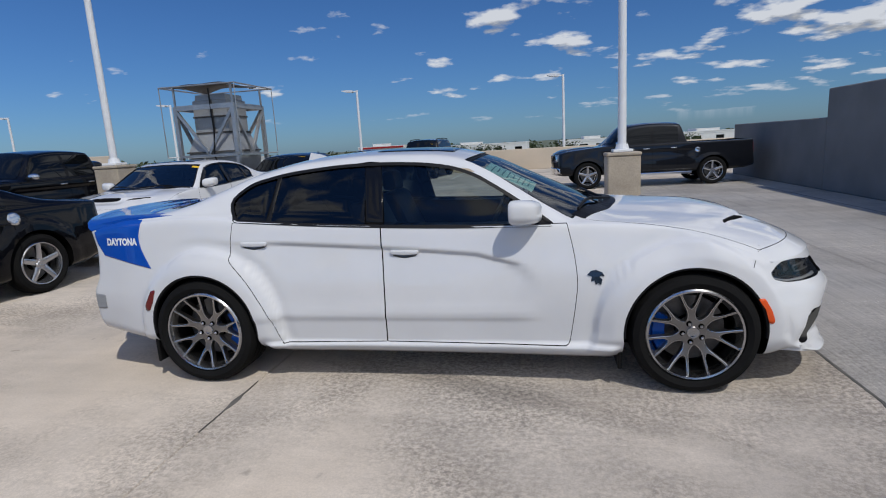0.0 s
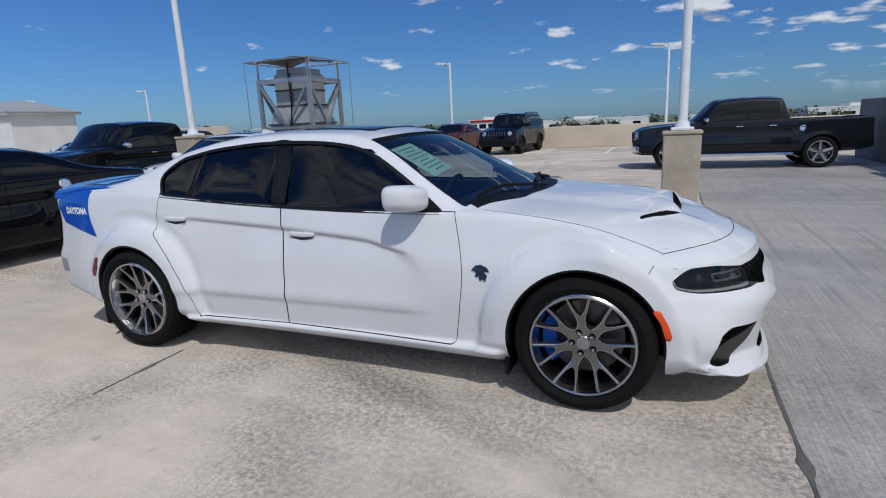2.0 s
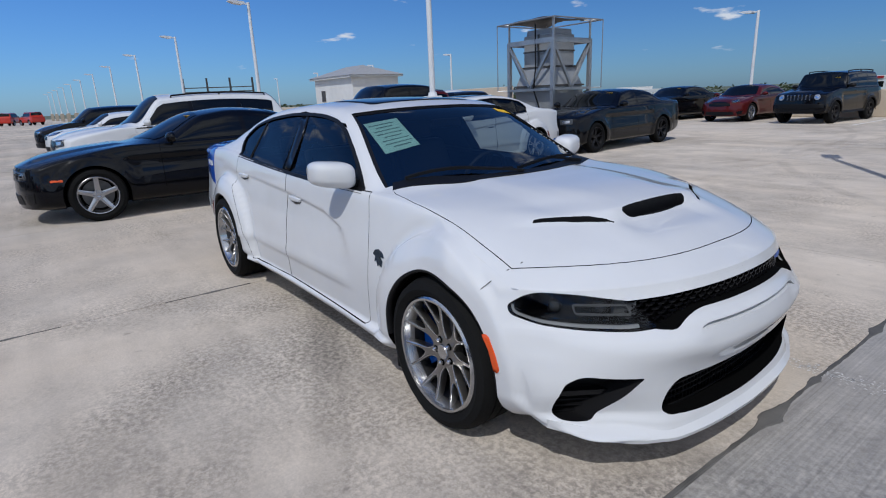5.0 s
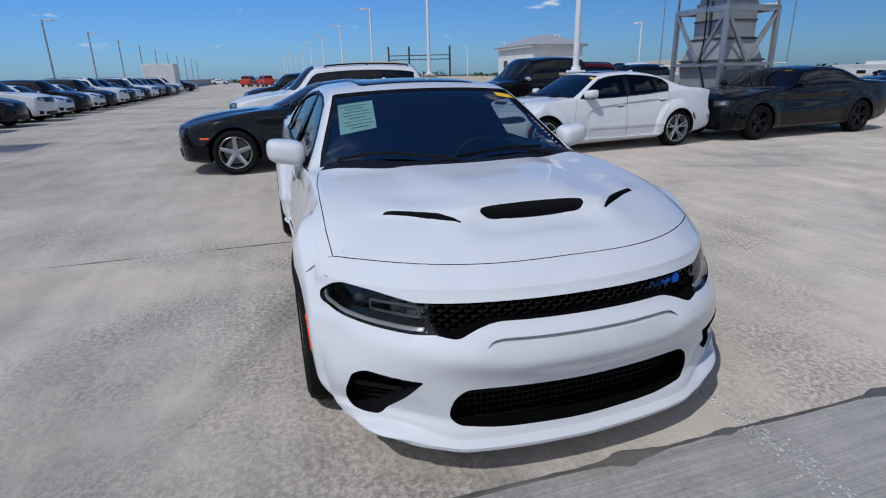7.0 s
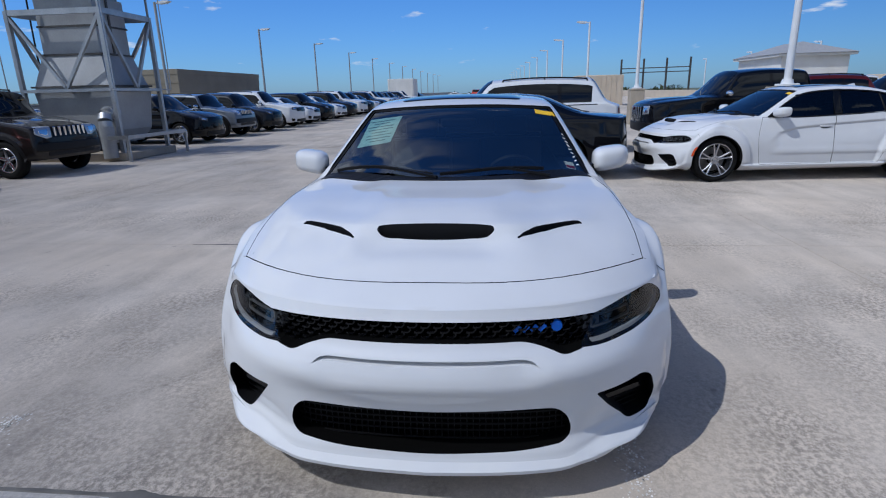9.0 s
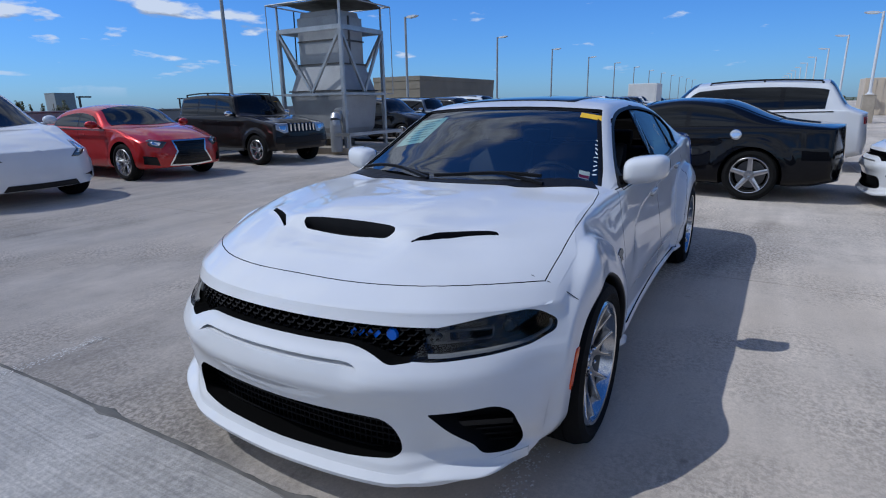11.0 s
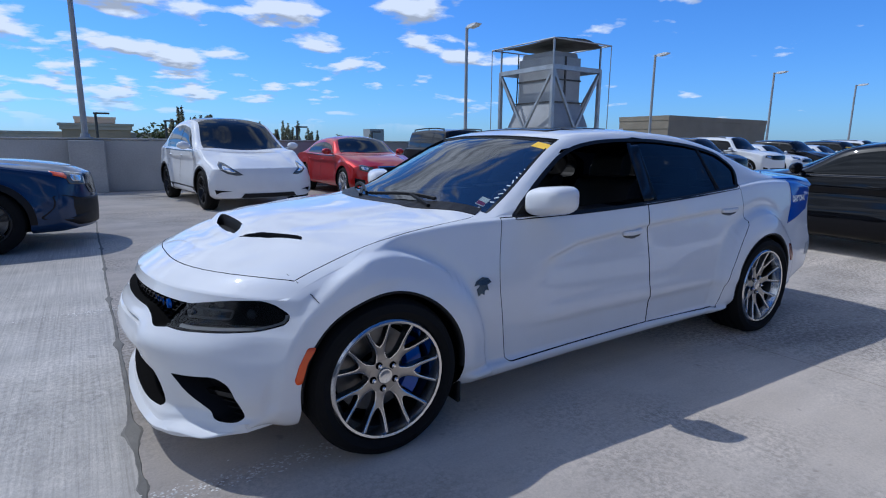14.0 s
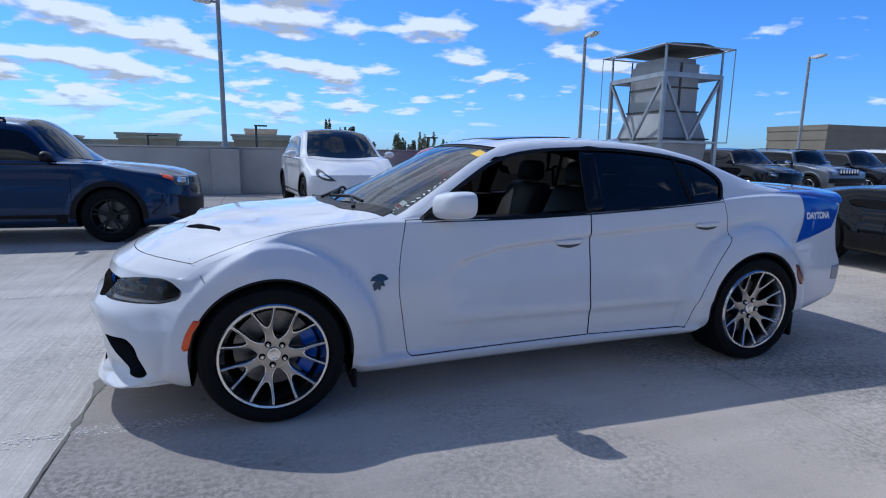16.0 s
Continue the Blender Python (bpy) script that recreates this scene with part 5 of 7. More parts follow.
    # door mirrors
    for sg in (1, -1):
        bm = bmesh.new()
        bmesh.ops.create_uvsphere(bm, u_segments=32, v_segments=20, radius=1.0)
        for v in bm.verts:
            x, y, z = v.co
            f = lambda q, e: math.copysign(abs(q) ** e, q)
            x, y, z = f(x, 0.75), f(y, 0.55), f(z, 0.62)
            if x < -0.25:
                x = -0.25 + (x + 0.25) * 0.15
            X, Y, Z = 0.115 * x, 0.112 * y, 0.070 * z
            X += -0.030 * y * 1.0
            Z += 0.010 * y - 0.018 * (1 - y) * (z < 0) * 0.4
            v.co = (0.570 + X, sg * (0.965 + Y), 1.080 + Z)
        if sg < 0:
            bmesh.ops.reverse_faces(bm, faces=bm.faces)
        mm = part("door_mirror", bm, M_WHITE, car, "white painted door mirror", smooth=True)
        bm = bmesh.new()
        gl = rounded([(-0.088, -0.045), (0.088, -0.040), (0.092, 0.050), (-0.088, 0.052)], 0.03, 4)
        extrude_poly(bm, [(0.531 + 0.008, sg * (0.972 + y), 1.080 + z) for y, z in gl], (-0.014, 0, 0))
        bmesh.ops.recalc_face_normals(bm, faces=bm.faces)
        part("mirror_glass", bm, M_CHROME, mm, "mirror glass")
        bm = bmesh.new()
        P = [(0.640, sg * 0.79, 1.015), (0.62, sg * 0.84, 1.022), (0.60, sg * 0.90, 1.030)]
        for p, q in zip(P, P[1:]):
            bar(bm, p, q, 0.07, 0.045)
        part("mirror_stalk", bm, M_TRIM, mm, "black mirror stalk")
    # cowl and wipers
    cw_ = [(0.905 + 0.262 * (1 - s * s), 0.775 * s, 1.2) for s in np.linspace(-1, 1, 25)]
    part("cowl", ribbon(skin, cw_, (0, 0, -1), 0.003, 1.0, 0.085, closed=False, thick=0.004), M_TRIM, car, "black plastic windscreen cowl")
    for y0, y1 in ((-0.10, -0.70), (0.52, -0.06)):
        bm = bmesh.new()
        P = []
        for s in np.linspace(0, 1, 9):
            y = y0 + (y1 - y0) * s
            x = 0.90 + 0.245 * (1 - (y / 0.78) ** 2) - 0.035 - 0.05 * math.sin(math.pi * s)
            q = skin.drop((x, y, 2), (0, 0, -1))
            P.append((x, y, q.z + 0.016))
        rows = [[bm.verts.new((px + dx, py, pz + dz)) for dx, dz in ((0.007, -0.009), (0.007, 0.006), (0.0, 0.010), (-0.007, 0.006), (-0.007, -0.009))] for px, py, pz in P]
        for p, q in zip(rows, rows[1:]):
            for j in range(5):
                bm.faces.new((p[j], p[(j + 1) % 5], q[(j + 1) % 5], q[j]))
        bm.faces.new(rows[0]), bm.faces.new(rows[-1][::-1])
        bmesh.ops.recalc_face_normals(bm, faces=bm.faces)
        wp = part("wiper", bm, M_TRIM, car, "black wiper blade")
        bm = bmesh.new()
        q = skin.drop((P[0][0] + 0.06, y0 + 0.03, 2), (0, 0, -1))
        bar(bm, (P[0][0] + 0.06, y0 + 0.03, q.z + 0.012), P[3], 0.018, 0.014)
        part("wiper_arm", bm, M_TRIM, wp)
    # aerial fin
    bm = bmesh.new()
    q = skin.drop((-1.02, 0, 2), (0, 0, -1))
    extrude_poly(bm, [(-0.92, -0.012, q.z - 0.0), (-1.00, -0.012, q.z + 0.035), (-1.08, -0.012, q.z + 0.052), (-1.11, -0.012, q.z - 0.02)], (0, 0.024, 0))
    bmesh.ops.recalc_face_normals(bm, faces=bm.faces)
    part("roof_aerial", bm, M_WHITE, car, "white fin aerial")
    # papers and marks behind the windscreen
    def behind(name, x, y, pts, material, lift, lab, parent=car):
        P = [(x + a, y + b, 1.2) for a, b in pts]
        return part(name, patch(skin, P, (0, 0, -1), lift, 1.0, 3, 0.0008), material, parent, lab)
    rect = lambda a, b, t=0.0: [(ca * math.cos(t) - sa * math.sin(t), ca * math.sin(t) + sa * math.cos(t)) for ca, sa in ((a, b), (a, -b), (-a, -b), (-a, b))]
    pp = behind("window_sticker", 0.500, -0.512, rect(0.150, 0.112, -0.12), M_PAPER, -0.016, "pale green printed sale sheet")
    for k in range(8):
        behind("print_line", 0.500 + 0.115 - 0.032 * k, -0.512, rect(0.004, 0.085 if k % 3 else 0.055, -0.12), M_INK, -0.0148, "", pp)
    behind("price_tag", 0.300, 0.578, rect(0.030, 0.068, 0.08), M_YELLOW, -0.010, "yellow tag on the windscreen")
    st = behind("inspection_sticker", 0.815, 0.690, rect(0.030, 0.028, 0.2), M_PALE, -0.0148, "small white and red sticker")
    behind("sticker_patch", 0.828, 0.693, rect(0.012, 0.026, 0.2), M_REDLENS, -0.0138, "", st)
    rng = random.Random(5)
    for k in range(9):
        u = k / 8
        behind("marker_stroke", 0.79 - 0.27 * u, 0.738 - 0.062 * u, rect(0.009 + 0.004 * rng.random(), 0.003, 0.5 + 2.2 * rng.random()), M_PALE, -0.0106, "white marker stroke on the glass")
    for k in range(4):
        behind("marker_stroke", 0.885 - 0.005 * k, 0.765 - 0.016 * k, rect(0.012, 0.0028, 0.3 + 0.9 * k), M_PALE, -0.0106, "white marker stroke on the glass")


M_CLEARTUBE = mat("light_tube", (0.46, 0.48, 0.50), 0.15, coat=1.0)
M_LAMPGREY = mat("grey_lamp_housing", (0.13, 0.135, 0.14), 0.4)
M_LENSBALL = mat("projector_glass", (0.05, 0.055, 0.06), 0.03, coat=1.0)
M_EMBLEM = mat("emblem_metal", (0.05, 0.075, 0.11), 0.25, 0.8)
hero_details()


def hero_cabin():
    """Seats, dash and wheel, seen through the glass."""
    bm = bmesh.new()
    box(bm, -1.30, 0.90, -0.68, 0.68, 0.405, 0.42)
    part("cabin_floor", bm, M_SEAT, car)
    bm = bmesh.new()
    P = [(0.96, 0.90), (0.80, 0.955), (0.52, 0.935), (0.42, 0.86), (0.46, 0.62), (0.90, 0.60)]
    extrude_poly(bm, [(x, -0.67, z) for x, z in P], (0, 1.34, 0))
    bmesh.ops.recalc_face_normals(bm, faces=bm.faces)
    part("dashboard", bm, M_SEAT, car, "black dashboard")

    def seat_part(name, pts, y, w, parent):
        bm = bmesh.new()
        extrude_poly(bm, [(x, y - w / 2, z) for x, z in rounded(pts, 0.05, 4)], (0, w, 0))
        bmesh.ops.recalc_face_normals(bm, faces=bm.faces)
        es = [e for e in bm.edges if abs(e.verts[0].co.y - e.verts[1].co.y) < 1e-5]
        bmesh.ops.bevel(bm, geom=es, offset=0.03, segments=2, affect="EDGES", profile=0.6)
        return part(name, bm, M_SEAT, parent, "black leather", angle=40)
    for y in (0.37, -0.37):
        seat_part("seat", [(0.15, 0.46), (0.18, 0.62), (-0.33, 0.58), (-0.36, 0.46)], y, 0.50, car)
        seat_part("backrest", [(-0.30, 0.55), (-0.24, 0.62), (-0.47, 1.13), (-0.60, 1.13), (-0.46, 0.55)], y, 0.50, car)
        seat_part("headrest", [(-0.47, 1.14), (-0.50, 1.30), (-0.60, 1.30), (-0.60, 1.14)], y, 0.27, car)
    seat_part("rear_seat", [(-0.72, 0.46), (-0.68, 0.62), (-1.18, 0.58), (-1.2, 0.46)], 0, 1.28, car)
    seat_part("rear_backrest", [(-1.08, 0.55), (-1.28, 1.05), (-1.42, 1.05), (-1.32, 0.55)], 0, 1.28, car)
    for y in (0.37, -0.37):
        seat_part("headrest", [(-1.26, 1.05), (-1.28, 1.19), (-1.38, 1.19), (-1.38, 1.05)], y, 0.26, car)
    bm = bmesh.new()
    m = pose(0.33, 0.37, 0.90, 0, -66, 0)
    ring = [m @ Vector((0.185 * math.cos(a), 0.185 * math.sin(a), 0)) for a in np.linspace(0, 2 * math.pi, 29)]
    for p, q in zip(ring, ring[1:]):
        tube(bm, p, q, 0.015, n=8)
    for a in (0.0, math.pi, -math.pi / 2):
        bar(bm, m @ Vector((0, 0, 0)), m @ Vector((0.18 * math.sin(a + math.pi / 2), 0.18 * math.cos(a + math.pi / 2), 0)), 0.035, 0.02)
    part("steering_wheel", bm, M_SEAT, car, "black steering wheel")
    bm = bmesh.new()
    box(bm, 0.36, 0.39, -0.12, 0.12, 1.265, 1.325, 0.012, seg=2)
    rm = part("rear_view_mirror", bm, M_TRIM, car, "rear-view mirror")


hero_cabin()

car.matrix_basis = pose(0, 0.010, 0)

# ---- other vehicles ----
def auto_form(L, fo, wb, H, W, hood0, hood1, belt, cowl, wtop, rtop, rbase, deck, tail, zb=0.2, lean=0.42, boxy=0.0, step=0.05, tuck=0.05, edge=0.05, flare=0.020, rt=0.36):
    """Lengths from the front axle: cowl, wtop (head of the windscreen), rtop and rbase (head and foot of the rear window) as x."""
    xf, xr = wb / 2 + fo, wb / 2 + fo - L
    ed = edge
    zc = [(xr, tail), (rbase, deck), (rtop, H - 0.035), ((rtop + wtop) / 2, H), (wtop, H - 0.045), (cowl, hood0 + 0.02), (cowl + 0.08, hood0), ((cowl + xf) / 2, (hood0 * 0.55 + hood1 * 0.45) + 0.02), (xf - 0.15, hood1 + 0.01), (xf, hood1 - 0.05)]
    ze = [(xr, tail - 0.03), (rbase, max(deck - 0.03, belt + 0.02)), (rtop, H - 0.035 - ed * 1.3), ((rtop + wtop) / 2, H - ed), (wtop - 0.05, H - 0.045 - ed * 1.2), (cowl - 0.24, belt + 0.015), (cowl, belt + 0.014), (cowl + 0.1, belt + 0.012), ((cowl + xf) / 2, (hood0 * 0.55 + hood1 * 0.45) - 0.015), (xf - 0.15, hood1 - 0.02), (xf, hood1 - 0.07)]
    zs = [(xr, min(belt + 0.02, tail - 0.05)), (rbase, min(belt + 0.03, deck - 0.04)), (0, belt), (cowl, belt - 0.005), ((cowl + xf) / 2, (hood0 * 0.55 + hood1 * 0.45) - 0.04), (xf - 0.15, hood1 - 0.05), (xf, hood1 - 0.10)]
    zbl = [(xr, zb + 0.10), (xr + 0.3, zb + 0.03), (-wb / 2, zb), (wb / 2, zb), (xf - 0.2, zb + 0.01), (xf, zb + 0.04)]
    zm = [(xr, 0.6 * belt), (xf, 0.55 * hood1)]
    w = [(xr, W * 0.955), (xr + 0.4, W), (xf - 0.5, W), (xf, W * 0.97)]
    a, b = (0.30, 0.27) if not boxy else (0.30 - 0.22 * boxy, 0.27 - 0.22 * boxy)
    top = max(hood1, 0.6)
    X0 = Curve([(0.0, xf - 0.06), (0.30, xf - 0.01), (0.52 * top, xf), (0.8 * top, xf - 0.02), (top, xf - 0.06), (3, xf - 0.2)])
    XR = Curve([(0.0, xr + 0.10), (0.30, xr + 0.02), (0.55, xr), (0.9, xr + 0.03), (1.2, xr + 0.05), (3, xr + 0.10)])
    front = lambda y, z: X0(z) - a * np.abs(y) ** 2 - b * np.abs(y) ** 4
    rear = lambda y, z: XR(z) + (0.10 - 0.06 * boxy) * np.abs(y) ** 2 + (0.20 - 0.15 * boxy) * np.abs(y) ** 4

    def shape(P):
        x, y, z = P[..., 0], P[..., 1], P[..., 2]
        out = smoothstep(0.62 * W, 0.85 * W, y)
        for xc in (wb / 2, -wb / 2):
            r = np.hypot(x - xc, np.maximum(z - rt, 0.0))
            y = y + out * flare * smoothstep(rt + 0.19, rt + 0.15, r)
        # hollow doors with a crease under the shoulder and one above the sill
        k = smoothstep(wb / 2 - 0.30, wb / 2 - 0.60, x) * smoothstep(-wb / 2 + 0.35, -wb / 2 + 0.70, x) * out
        y = y - k * 0.026 * smoothstep(belt - 0.15, belt - 0.19, z) * smoothstep(rt - 0.02, belt - 0.25, z)
        # bonnet with raised middle
        hood = smoothstep(cowl + 0.10, cowl + 0.30, x) * smoothstep(xf - 0.10, xf - 0.35, x) * smoothstep(hood1 - 0.16, hood1 - 0.08, z)
        z = z + 0.022 * hood * smoothstep(0.60 * W, 0.50 * W, y)
        return np.stack([x, y, z], -1)
    f = Form(xr, xf, zbl, zm, zs, ze, zc, w, front, rear, tuck=tuck, ledge=0.02, lean=lean, gtrim=0.07 - 0.03 * boxy, etrim=0.05, step=step, xa=wb / 2 - 0.45, pw=2.4, shape=shape, dense=(9, 10, 4))
    f.cowl, f.wtop, f.rtop, f.rbase, f.belt, f.H, f.W = cowl, wtop, rtop, rbase, belt, H, W
    return f


def glass_strip(f, x0, x1, sg, lift=0.005, top=0.035, n=9):
    """A side window between two stations, on the leaning side of the cabin."""
    bm = bmesh.new()
    rows = []
    for x in np.linspace(x0, x1, n):
        s = f.warp(f.section(x)[None])[0]
        h = float(f.ze(x) - f.zs(x))
        k = max(0.02, 1 - top / max(h, 0.04))
        row = []
        for q in np.linspace(0.04, k, 5):
            i = q * 8
            a = int(min(i, 7))
            p = s[f.jroof - 12 + a] * (1 - (i - a)) + s[f.jroof - 12 + a + 1] * (i - a)
            row.append(bm.verts.new((p[0], sg * (p[1] + lift), p[2] + lift * 0.3)))
        rows.append(row)
    for p, q in zip(rows, rows[1:]):
        for j in range(4):
            bm.faces.new((p[j], p[j + 1], q[j + 1], q[j]))
    bmesh.ops.recalc_face_normals(bm, faces=bm.faces)
    if sum((fc.normal.y for fc in bm.faces)) * sg < 0:
        bmesh.ops.reverse_faces(bm, faces=bm.faces)
    return bm


def glass_top(f, xa, xb, bulge, lift=0.006, n=7):
    """A windscreen or rear window on the cabin's top surface, from station xa to xb, bowed by bulge at xa."""
    bm = bmesh.new()
    js = list(range(f.jroof + 1, f.half.shape[1]))
    rows = []
    for s in np.linspace(0, 1, n):
        row = []
        for j in js:
            q = (j - js[0]) / (len(js) - 1)
            x = xb + (xa + bulge * (1 - (1 - q) ** 2) - xb) * s
            row.append(f.warp(f.section(x)[None])[0][j])
        full = [(p[0], -p[1], p[2]) for p in row] + [tuple(p) for p in row[-2::-1]]
        rows.append([bm.verts.new((p[0] + lift * (0.6 if xa > xb else -0.6), p[1], p[2] + lift)) for p in full])
    for p, q in zip(rows, rows[1:]):
        for j in range(len(p) - 1):
            bm.faces.new((p[j], p[j + 1], q[j + 1], q[j]))
    bmesh.ops.recalc_face_normals(bm, faces=bm.faces)
    if sum(fc.normal.z for fc in bm.faces) < 0:
        bmesh.ops.reverse_faces(bm, faces=bm.faces)
    return bm


def mirror_sym(o):
    return o + [(-y, z) for y, z in reversed(o)]


def auto(name, label, f, wb, colour, rt, wkind, rim, m, category="car", clad=False, amber=None, grille=None, lamps=None, fogs=(), low=None, wins=(), chrome_grille=False, rails=False, tails=(), grille_mat=None, handles=True, tag=False, lamp_mat=None, bed=None, bumper=None, roof_glass=False, marker=False, belt_mat=None, handle_mat=None, filler=None, step_bar=False, mirror_mat=None, grille_rim=False):
    """One parked vehicle: body, glass, wheels, lamps, grille, mirrors, handles. f: its form; wins: side windows as station pairs."""
    top = empty(name, label, category, m)
    bm = f.bmesh(caps=10)
    skin = Skin(bm)
    body = obj("body", bm, [colour, M_DARK], top)
    ar = rt + 0.045
    c = bmesh.new()
    for sg in (1, -1):
        for xc in (wb / 2, -wb / 2):
            pts = [(xc + ar * math.cos(a), sg * (f.W - 0.34), rt + ar * math.sin(a)) for a in np.linspace(math.radians(-12), math.radians(192), 26)]
            pts = [(pts[0][0] + 0.01, pts[0][1], -0.2)] + pts + [(pts[-1][0] - 0.01, pts[-1][1], -0.2)]
            extrude_poly(c, pts, (0, sg * 0.7, 0), 1)
    if bed:
        extrude_poly(c, [(bed[0], -f.W + 0.13, bed[2]), (bed[1], -f.W + 0.13, bed[2]), (bed[1], f.W - 0.13, bed[2]), (bed[0], f.W - 0.13, bed[2])], (0, 0, 2.0), 1)
    cut(body, c)
    skin.shade(body)
    for sg in (1, -1):
        s = (0, -sg, 0)
        for x0, x1 in wins:
            part("window", glass_strip(f, x0, x1, sg), M_DKGLASS, top, "dark glass", smooth=True)
        if clad:
            for xc in (wb / 2, -wb / 2):
                cw = 0.075 if clad is True else clad
                arc = [(xc + (ar + cw * 0.4) * math.cos(a), sg * f.W, rt + (ar + cw * 0.4) * math.sin(a)) for a in np.linspace(math.radians(-5), math.radians(185), 22)]
                part("arch_trim", ribbon(skin, arc, s, 0.008, 0.8, cw, closed=False, thick=0.02), M_TRIM, top, "black plastic wheel arch trim")
            part("sill_trim", ribbon(skin, [(x, sg * f.W, rt * 0.9) for x in np.linspace(-wb / 2 + ar + 0.04, wb / 2 - ar - 0.04, 9)], s, 0.006, 0.8, 0.13, closed=False, thick=0.02), M_TRIM, top, "black plastic sill trim")
        # door gaps and handles
        for a, b in zip(wins[:2], wins[1:3]):
            part("pillar_trim", glass_strip(f, a[1], b[0], sg, lift=0.003, n=3), M_GLOSSBLK, top, "black window pillar", smooth=True)
        for x in {round(wins[0][0] + 0.12, 2), round((wins[0][1] + wins[1][0]) / 2, 2), round(wins[1][1] + 0.02, 2)}:
            part("door_gap", ribbon(skin, [(x, sg * f.W, z) for z in np.linspace(f.belt - 0.01, rt + 0.02, 9)], s, 0.0015, 0.8, 0.006, closed=False, thick=0.001), M_DARK, top)
        if handles:
            for x0, x1 in wins[:2]:
                bmh = bmesh.new()
                hx, hz = min(x0, x1) + 0.14, f.belt - 0.11
                p = skin.drop((hx, sg * 2, hz), s)
                if p:
                    box(bmh, hx - 0.09, hx + 0.09, p.y - 0.02, p.y + 0.02, hz - 0.013, hz + 0.013, 0.008, seg=2)
                    part("door_handle", bmh, handle_mat or colour, top, angle=50)
        # strip under the windows
        xs = np.linspace(wins[-1][1] - 0.02, wins[0][0] + 0.10, 24)
        part("belt_strip", ribbon(skin, [(x, sg * f.W, float(f.zs(x)) - 0.012) for x in xs], s, 0.005, 0.8, 0.020, closed=False, thick=0.006), belt_mat or M_GLOSSBLK, top, "strip under the windows")
        if filler and sg == filler[0]:
            ring = [(filler[1] + 0.075 * math.cos(a), sg * f.W, filler[2] + 0.075 * math.sin(a)) for a in np.linspace(0, 5.98, 20)]
            part("filler_cap", patch(skin, ring, s, 0.008, 0.8, 3, 0.01), M_CHROME, top, "round chrome fuel filler cap", smooth=True)
        if step_bar:
            bms = bmesh.new()
            sweep(bms, [(x, sg * (f.W + 0.02), rt * 0.95) for x in np.linspace(-wb / 2 + 0.62, wb / 2 - 0.55, 8)], 0.10, 0.07)
            part("step_bar", bms, M_CHROME, top, "chrome side step")
        # mirror
        xm = f.cowl - 0.42
        ym = float(f.ye(xm)) + 0.14
        bmm = bmesh.new()
        bmesh.ops.create_uvsphere(bmm, u_segments=14, v_segments=9, radius=1.0, matrix=Matrix.LocRotScale((xm, sg * (ym + 0.06), f.belt + 0.09), Euler((0, 0, sg * 0.25)), (0.085, 0.12, 0.075)))
        for v in bmm.verts:
            if v.co.x < xm - 0.03:
                v.co.x = xm - 0.03
        bar(bmm, (xm, sg * (ym - 0.10), f.belt + 0.03), (xm, sg * (ym + 0.02), f.belt + 0.06), 0.05, 0.03)
        part("mirror", bmm, mirror_mat or (colour if clad is not True else M_TRIM), top, smooth=True)
        if marker:
            mx = f.xf - 0.52
            part("side_marker", patch(skin, [(mx + a, sg * f.W, 0.60 + b) for a, b in ((0.07, 0.016), (0.07, -0.016), (-0.07, -0.016), (-0.07, 0.016))], s, 0.004, 0.8, 3, 0.006), M_AMBER, top, "orange side marker")
        for o in lamps or ():
            head = part("headlight", patch(skin, [(f.xf, sg * y, z) for y, z in densify(o, 0.04)], (-0.9, -sg * 0.44, 0), 0.010, 2.5, 6, 0.008), lamp_mat or M_SMOKEDK, top, "headlight", smooth=True)
            cy, cz = np.mean([p[0] for p in o]), np.mean([p[1] for p in o])
            inner = [(cy + (y - cy) * 0.55, cz + (z - cz) * 0.5) for y, z in o]
            part("lamp_reflector", patch(skin, [(f.xf, sg * y, z) for y, z in densify(inner, 0.04)], (-0.9, -sg * 0.44, 0), 0.015, 2.5, 5, 0.004), M_CHROME, head, "bright lamp reflector", smooth=True)
        if amber:
            part("turn_signal", patch(skin, [(f.xf, sg * y, z) for y, z in densify(amber, 0.04)], (-0.75, -sg * 0.66, 0), 0.012, 2.5, 5, 0.008), M_AMBER, top, "orange turn signal", smooth=True)
        for o in fogs:
            part("fog_recess", patch(skin, [(f.xf, sg * y, z) for y, z in densify(o, 0.04)], (-1, 0, 0), 0.010, 2.5, 5, 0.008), M_GLOSSBLK, top)
        for o in tails:
            part("tail_light", patch(skin, [(f.xr, sg * y, z) for y, z in densify(o, 0.04)], (0.8, -sg * 0.6, 0), 0.010, 2.5, 5, 0.008), M_REDLENS, top, "red tail light")
        for xc in (wb / 2, -wb / 2):
            y = f.W - 0.125
            wheel(top, pose(xc, y, rt) if sg > 0 else right_side(xc, -y, rt), wkind, rt, rt * (0.70 if clad is not True else 0.64), 0.23, rim)
    part("windscreen", glass_top(f, f.cowl - 0.24 + 0.02, f.wtop, 0.20), M_DKGLASS, top, "dark reflecting windscreen", smooth=True)
    if f.rbase is not None and not bed:
        part("rear_window", glass_top(f, f.rbase + 0.05, f.rtop - 0.02, 0.0), M_DKGLASS, top, "dark rear window", smooth=True)
    if roof_glass:
        part("roof_glass", glass_top(f, f.wtop - 0.06, f.rtop + 0.05, 0.0, lift=0.004), M_DKGLASS, top, "black glass roof", smooth=True)
